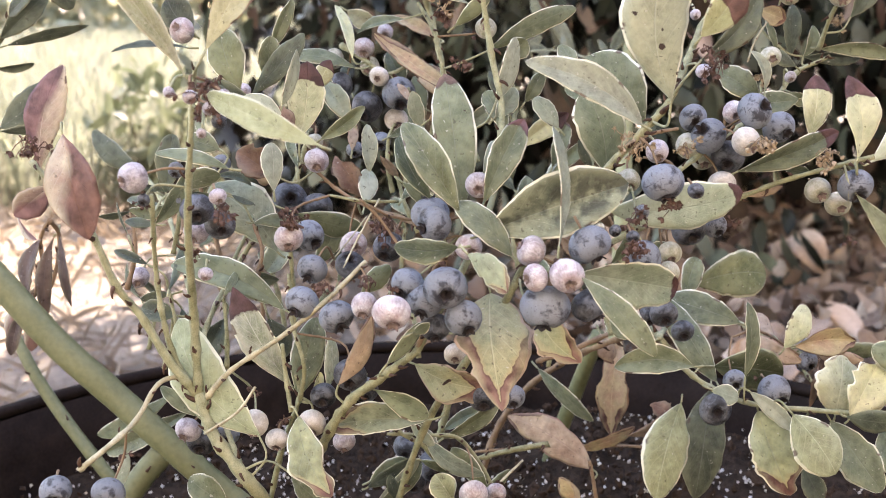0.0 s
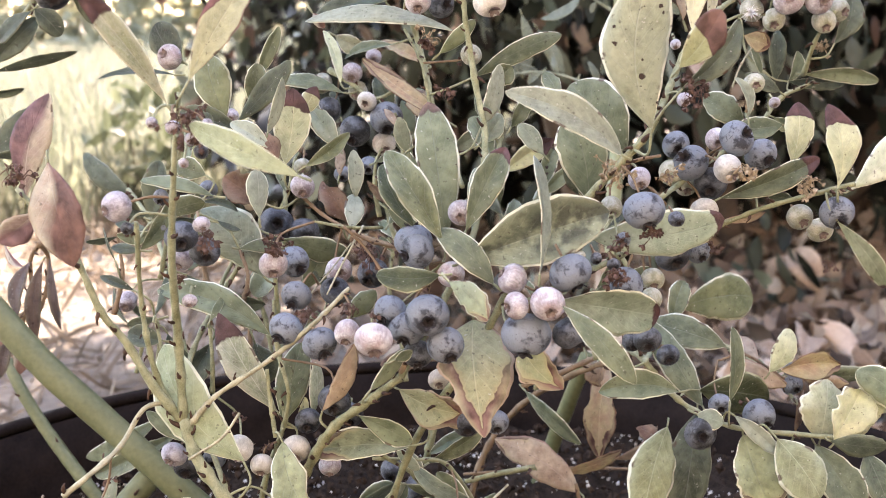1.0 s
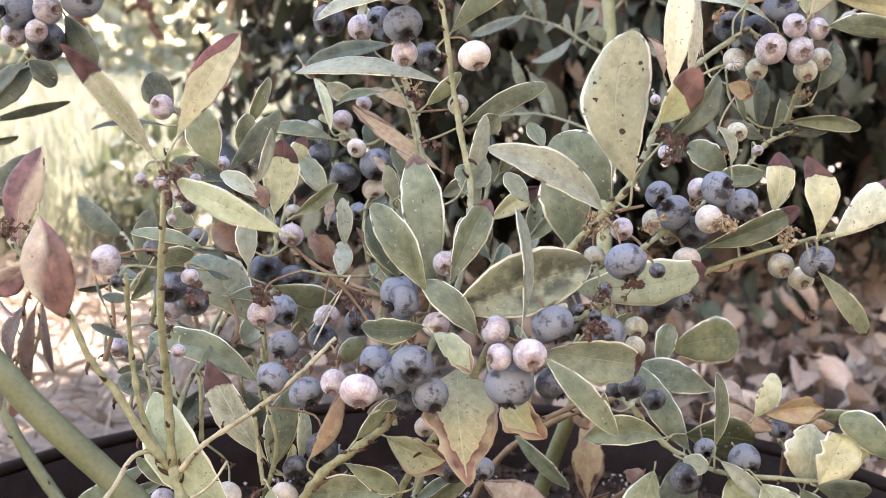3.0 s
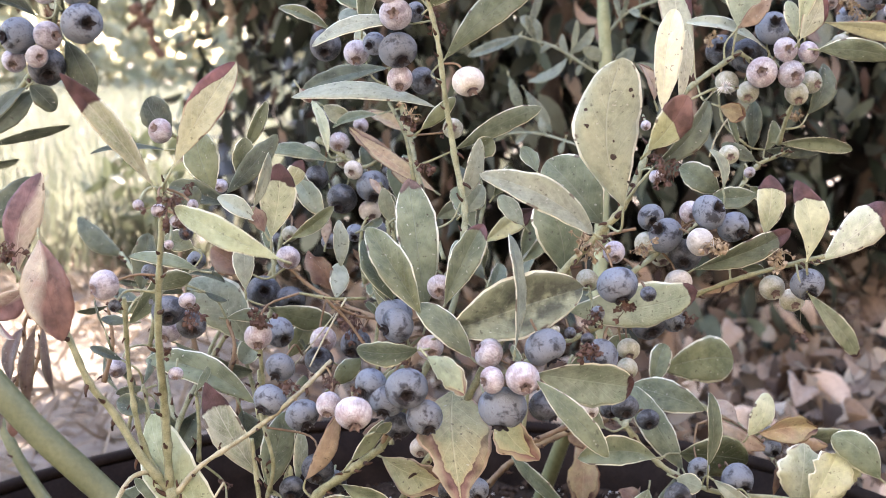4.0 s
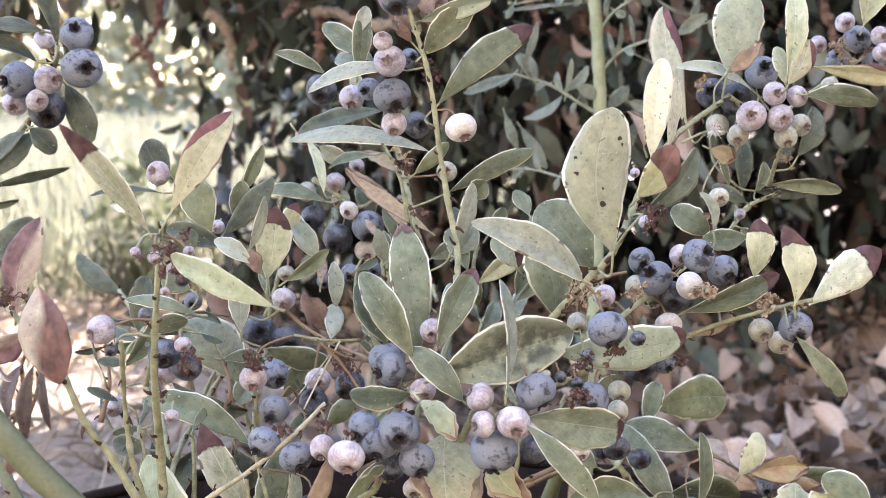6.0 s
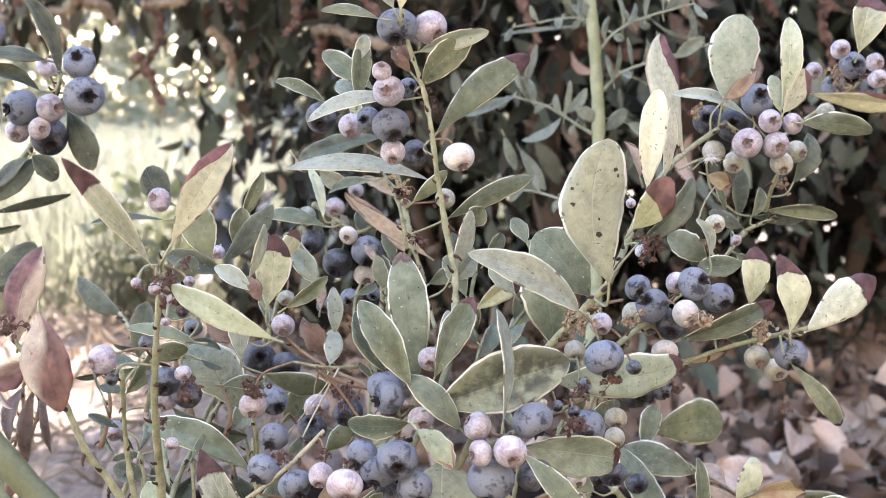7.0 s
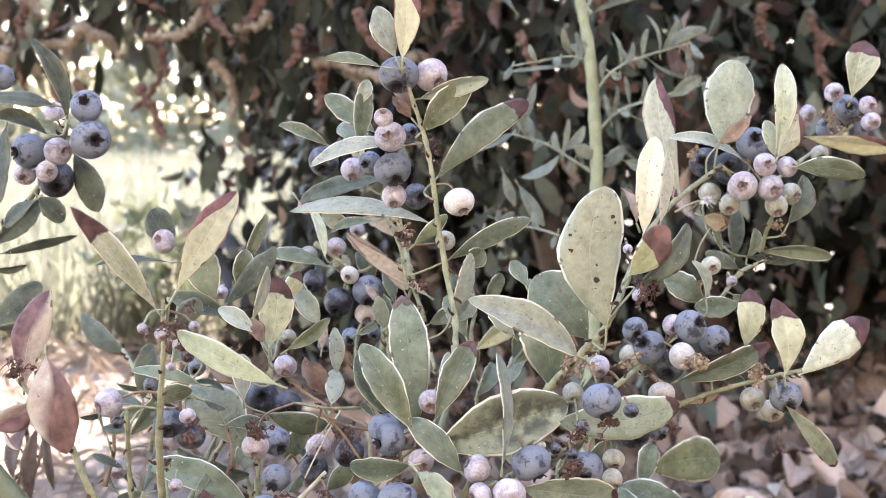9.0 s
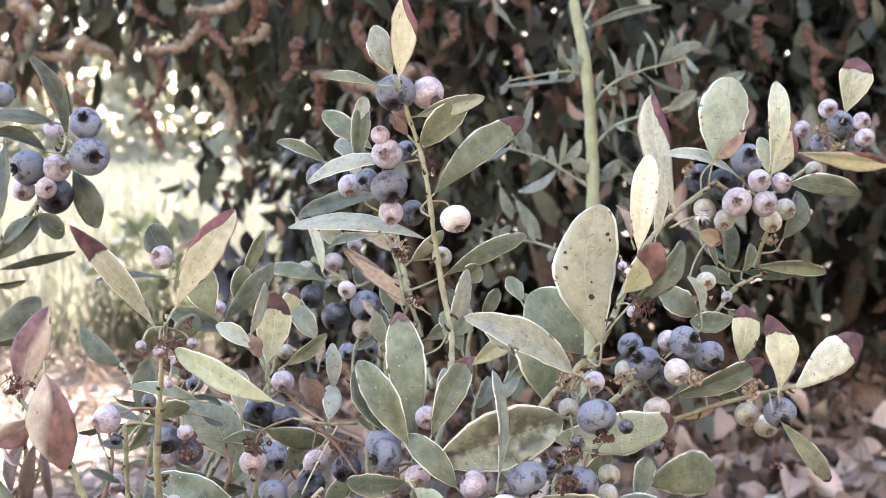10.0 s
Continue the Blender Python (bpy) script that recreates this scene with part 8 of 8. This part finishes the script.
stem(bush, [(0.0753, 0.4300, 0.3738), (0.0840, 0.4300, 0.3727), (0.0898, 0.4250, 0.3670)], 0.0006, 0.0006, 'brown')
stem(bush, [(0.0880, 0.4300, 0.3847), (0.0796, 0.4250, 0.3839), (0.0705, 0.4200, 0.3818)], 0.0006, 0.0007, 'brown')
stem(bush, [(0.1438, 0.5000, 0.4372), (0.1340, 0.5000, 0.4372), (0.1221, 0.4950, 0.4325)], 0.0005, 0.0006, 'green')
stem(bush, [(0.1598, 0.5450, 0.4089), (0.1498, 0.5500, 0.4194), (0.1464, 0.5500, 0.4354)], 0.0006, 0.0005, 'green')
stem(bush, [(0.1545, 0.5450, 0.4076), (0.1485, 0.5400, 0.3932), (0.1491, 0.5300, 0.3836)], 0.0006, 0.0007, 'green')
stem(bush, [(0.1389, 0.5300, 0.4046), (0.1436, 0.5350, 0.4148), (0.1561, 0.5450, 0.4302)], 0.0004, 0.0004, 'pale')
stem(bush, [(0.1307, 0.5000, 0.2831), (0.1448, 0.5050, 0.2842), (0.1649, 0.5000, 0.2723)], 0.0005, 0.0006, 'brown')
stem(bush, [(-0.0105, 0.5000, 0.4310), (-0.0030, 0.4900, 0.4169), (0.0008, 0.4800, 0.3985)], 0.0007, 0.0009, 'bark')
stem(bush, [(-0.0000, 0.4600, 0.3911), (0.0081, 0.4500, 0.3854), (0.0137, 0.4400, 0.3710)], 0.0007, 0.0009, 'green')
dried_flowers(bush, (0.1494, 0.4151, 0.3460), 0.004, 5, 'dry petal crumbs hung on spider silk')
v, f, _ = tube_mesh(smooth_path([(0.1485, 0.4189, 0.3708), (0.1494, 0.4170, 0.3584), (0.1494, 0.4151, 0.3460)], 4), 0.00006, 0.00006, 4, 0)
part('silk_thread', raw_mesh('silk_thread', v, f), STEM['pale'], bush, 'thin spider silk thread')
seed_fluff((0.1361, 0.4948, 0.4380), 0.0045)


# ---- young shoot behind ----
shoot = tagged(new("blueberry_shoot"), "young blueberry shoot with narrow blue-grey leaves in the planter", "shrub")
stem(shoot, [(0.1061, 0.7855, 0.5843), (0.1125, 0.7820, 0.5490), (0.1181, 0.7789, 0.5177), (0.1218, 0.7743, 0.4707), (0.1230, 0.7708, 0.4354), (0.1224, 0.7657, 0.3845), (0.1182, 0.7470, 0.2966), (0.1145, 0.7393, 0.2192), (0.1108, 0.7332, 0.1573)], 0.0039, 0.0051, 'shoot')
stem(shoot, [(0.1117, 0.7818, 0.5470), (0.1207, 0.7834, 0.5627), (0.1260, 0.7753, 0.5829)], 0.0016, 0.0012, 'twig')
stem(shoot, [(0.1188, 0.7820, 0.5482), (0.1141, 0.7824, 0.5529), (0.1125, 0.7817, 0.5451)], 0.0016, 0.0016, 'twig')
stem(shoot, [(0.1229, 0.7768, 0.4961), (0.1312, 0.7679, 0.5075), (0.1479, 0.7638, 0.5169), (0.1824, 0.7546, 0.5268)], 0.0011, 0.0006, 'twig')
stem(shoot, [(0.1237, 0.7740, 0.4675), (0.1371, 0.7653, 0.4816), (0.1625, 0.7561, 0.4907), (0.1959, 0.7520, 0.5006)], 0.0013, 0.0006, 'twig')
stem(shoot, [(0.1214, 0.7711, 0.4385), (0.1072, 0.7720, 0.4471), (0.0875, 0.7731, 0.4588), (0.0639, 0.7739, 0.4658)], 0.0013, 0.0007, 'twig')
stem(shoot, [(0.1189, 0.7785, 0.5138), (0.1110, 0.7790, 0.5184), (0.0972, 0.7790, 0.5184), (0.0638, 0.7785, 0.5124)], 0.0010, 0.0005, 'twig')
stem(shoot, [(0.1232, 0.7657, 0.3845), (0.0965, 0.7769, 0.3952), (0.0733, 0.7874, 0.4002), (0.0454, 0.7972, 0.3971)], 0.0010, 0.0006, 'twig')
leaf(shoot, (0.1126, 0.7785, 0.5137), (0.0559, 0.7784, 0.5112), 0.0035, 'blue', 30, 0.03, -0.05, 1)
leaf(shoot, (0.1079, 0.7790, 0.5184), (0.1078, 0.7807, 0.5357), 0.0055, 'blue', 20, 0.03, 0.15, 1)
leaf(shoot, (0.1118, 0.7787, 0.5157), (0.1031, 0.7799, 0.5274), 0.0059, 'blue', 0, 0.03, 0.2, 1)
leaf(shoot, (0.1371, 0.7680, 0.5087), (0.1323, 0.7707, 0.5357), 0.0035, 'blue', 20, 0.03, 0.1, 1)
leaf(shoot, (0.1509, 0.7588, 0.5175), (0.1539, 0.7607, 0.5366), 0.0046, 'blue', 20, 0.03, -0.1, 1)
leaf(shoot, (0.1624, 0.7590, 0.5198), (0.1558, 0.7616, 0.5465), 0.0035, 'blue', 30, 0.03, 0.1, 1)
leaf(shoot, (0.1758, 0.7594, 0.5244), (0.1739, 0.7616, 0.5465), 0.0042, 'blue', 30, 0.03, 0, 1)
leaf(shoot, (0.1662, 0.7593, 0.5225), (0.1916, 0.7505, 0.5359), 0.0084, 'blue', 0, 0.03, -0.1, 1)
leaf(shoot, (0.1797, 0.7596, 0.5263), (0.1847, 0.7576, 0.5061), 0.0042, 'blue', 20, 0.03, 0, 1)
leaf(shoot, (0.1547, 0.7587, 0.5167), (0.1893, 0.7573, 0.5034), 0.0027, 'blue', 30, 0.03, 0.1, 1)
leaf(shoot, (0.1448, 0.7684, 0.5133), (0.1370, 0.7695, 0.5242), 0.0039, 'blue', 0, 0.03, 0, 1)
leaf(shoot, (0.1188, 0.7820, 0.5482), (0.1688, 0.7733, 0.5629), 0.0063, 'blue', 15, 0.04, -0.08, 1)
leaf(shoot, (0.1238, 0.7721, 0.4491), (0.1061, 0.7629, 0.4575), 0.0098, 'blue', 0, 0.03, 0, 1)
leaf(shoot, (0.1277, 0.7715, 0.4425), (0.1403, 0.7628, 0.4568), 0.0102, 'blue', 0, 0.03, 0, 1)
leaf(shoot, (0.1427, 0.7719, 0.4472), (0.1606, 0.7611, 0.4399), 0.0082, 'blue', 10, 0.03, 0, 1)
leaf(shoot, (0.1441, 0.7655, 0.4843), (0.1410, 0.7677, 0.5056), 0.0035, 'blue', 20, 0.03, 0, 1)
leaf(shoot, (0.1313, 0.7646, 0.4746), (0.1262, 0.7664, 0.4932), 0.0039, 'blue', 10, 0.03, 0, 1)
leaf(shoot, (0.1488, 0.7648, 0.4766), (0.1722, 0.7638, 0.4670), 0.0027, 'blue', 20, 0.03, 0, 1)
leaf(shoot, (0.1702, 0.7561, 0.4908), (0.1879, 0.7474, 0.5042), 0.0095, 'blue', 0, 0.03, 0, 1)
leaf(shoot, (0.1932, 0.7571, 0.5008), (0.2204, 0.7486, 0.5171), 0.0099, 'blue', 0, 0.03, 0, 1)
leaf(shoot, (0.1912, 0.7570, 0.4996), (0.2009, 0.7556, 0.4863), 0.0081, 'blue', 0, 0.03, 0, 1)
leaf(shoot, (0.1625, 0.7560, 0.4900), (0.1586, 0.7579, 0.5091), 0.0035, 'blue', 20, 0.03, 0, 1)
leaf(shoot, (0.0686, 0.7738, 0.4658), (0.0815, 0.7773, 0.5011), 0.0059, 'blue', 20, 0.03, 0, 1)
leaf(shoot, (0.0789, 0.7732, 0.4596), (0.0658, 0.7752, 0.4791), 0.0106, 'blue', 0, 0.03, 0.1, 1)
leaf(shoot, (0.0974, 0.7727, 0.4541), (0.1151, 0.7744, 0.4714), 0.0075, 'blue', 10, 0.03, 0.1, 1)
leaf(shoot, (0.0659, 0.7739, 0.4658), (0.0293, 0.7727, 0.4540), 0.0083, 'blue', 20, 0.03, -0.05, 1)
leaf(shoot, (0.0974, 0.7724, 0.4518), (0.0699, 0.7710, 0.4372), 0.0083, 'blue', 30, 0.03, -0.2, 1)
leaf(shoot, (0.0994, 0.7723, 0.4510), (0.1040, 0.7749, 0.4765), 0.0047, 'blue', 20, 0.03, 0, 1)
leaf(shoot, (0.0706, 0.8003, 0.4289), (0.0895, 0.7974, 0.3993), 0.0098, 'blue', 0, 0.03, 0, 1)
leaf(shoot, (0.0527, 0.7980, 0.4053), (0.0732, 0.7973, 0.3980), 0.0069, 'blue', 10, 0.03, 0, 1)
leaf(shoot, (0.0591, 0.7912, 0.4383), (0.0672, 0.7888, 0.4142), 0.0077, 'blue', 10, 0.03, 0, 1)
leaf(shoot, (0.0495, 0.7968, 0.3931), (0.0678, 0.7984, 0.4094), 0.0078, 'blue', 10, 0.03, 0, 1)
leaf(shoot, (0.1211, 0.7690, 0.4178), (0.1113, 0.7673, 0.4001), 0.0083, 'deep', 10, 0.03, 0, 1)
leaf(shoot, (0.1358, 0.7485, 0.4135), (0.1434, 0.7504, 0.4326), 0.0081, 'deep', 10, 0.03, 0, 1)
leaf(shoot, (0.0680, 0.8228, 0.5547), (0.0556, 0.8243, 0.5690), 0.0045, 'blue', 20, 0.03, 0, 1)
# narrow curling leaves in pairs along its side twigs
for twig in ([(0.1229, 0.7768, 0.4961), (0.1312, 0.7679, 0.5075), (0.1479, 0.7638, 0.5169), (0.1824, 0.7546, 0.5268)],
             [(0.1237, 0.7740, 0.4675), (0.1371, 0.7653, 0.4816), (0.1625, 0.7561, 0.4907), (0.1959, 0.7520, 0.5006)],
             [(0.1214, 0.7711, 0.4385), (0.1072, 0.7720, 0.4471), (0.0875, 0.7731, 0.4588), (0.0639, 0.7739, 0.4658)],
             [(0.1189, 0.7785, 0.5138), (0.1110, 0.7790, 0.5184), (0.0972, 0.7790, 0.5184), (0.0638, 0.7785, 0.5124)],
             [(0.1232, 0.7657, 0.3845), (0.0965, 0.7769, 0.3952), (0.0733, 0.7874, 0.4002), (0.0454, 0.7972, 0.3971)]):
    line = smooth_path(twig, 4)
    for k in range(2, len(line), 2):
        d = (line[k] - line[k - 1]).normalized()
        up = 1 if (k // 2) % 2 else -0.7
        tip = line[k] + d * rnd.uniform(0.003, 0.011) + Vector((0, rnd.uniform(-0.008, 0.004), up * rnd.uniform(0.009, 0.018)))
        leaf(shoot, line[k], tip, rnd.uniform(0.0038, 0.0066), "blue", rnd.uniform(-10, 30), 0.06, rnd.uniform(-0.2, 0.2), 1)
join_up()
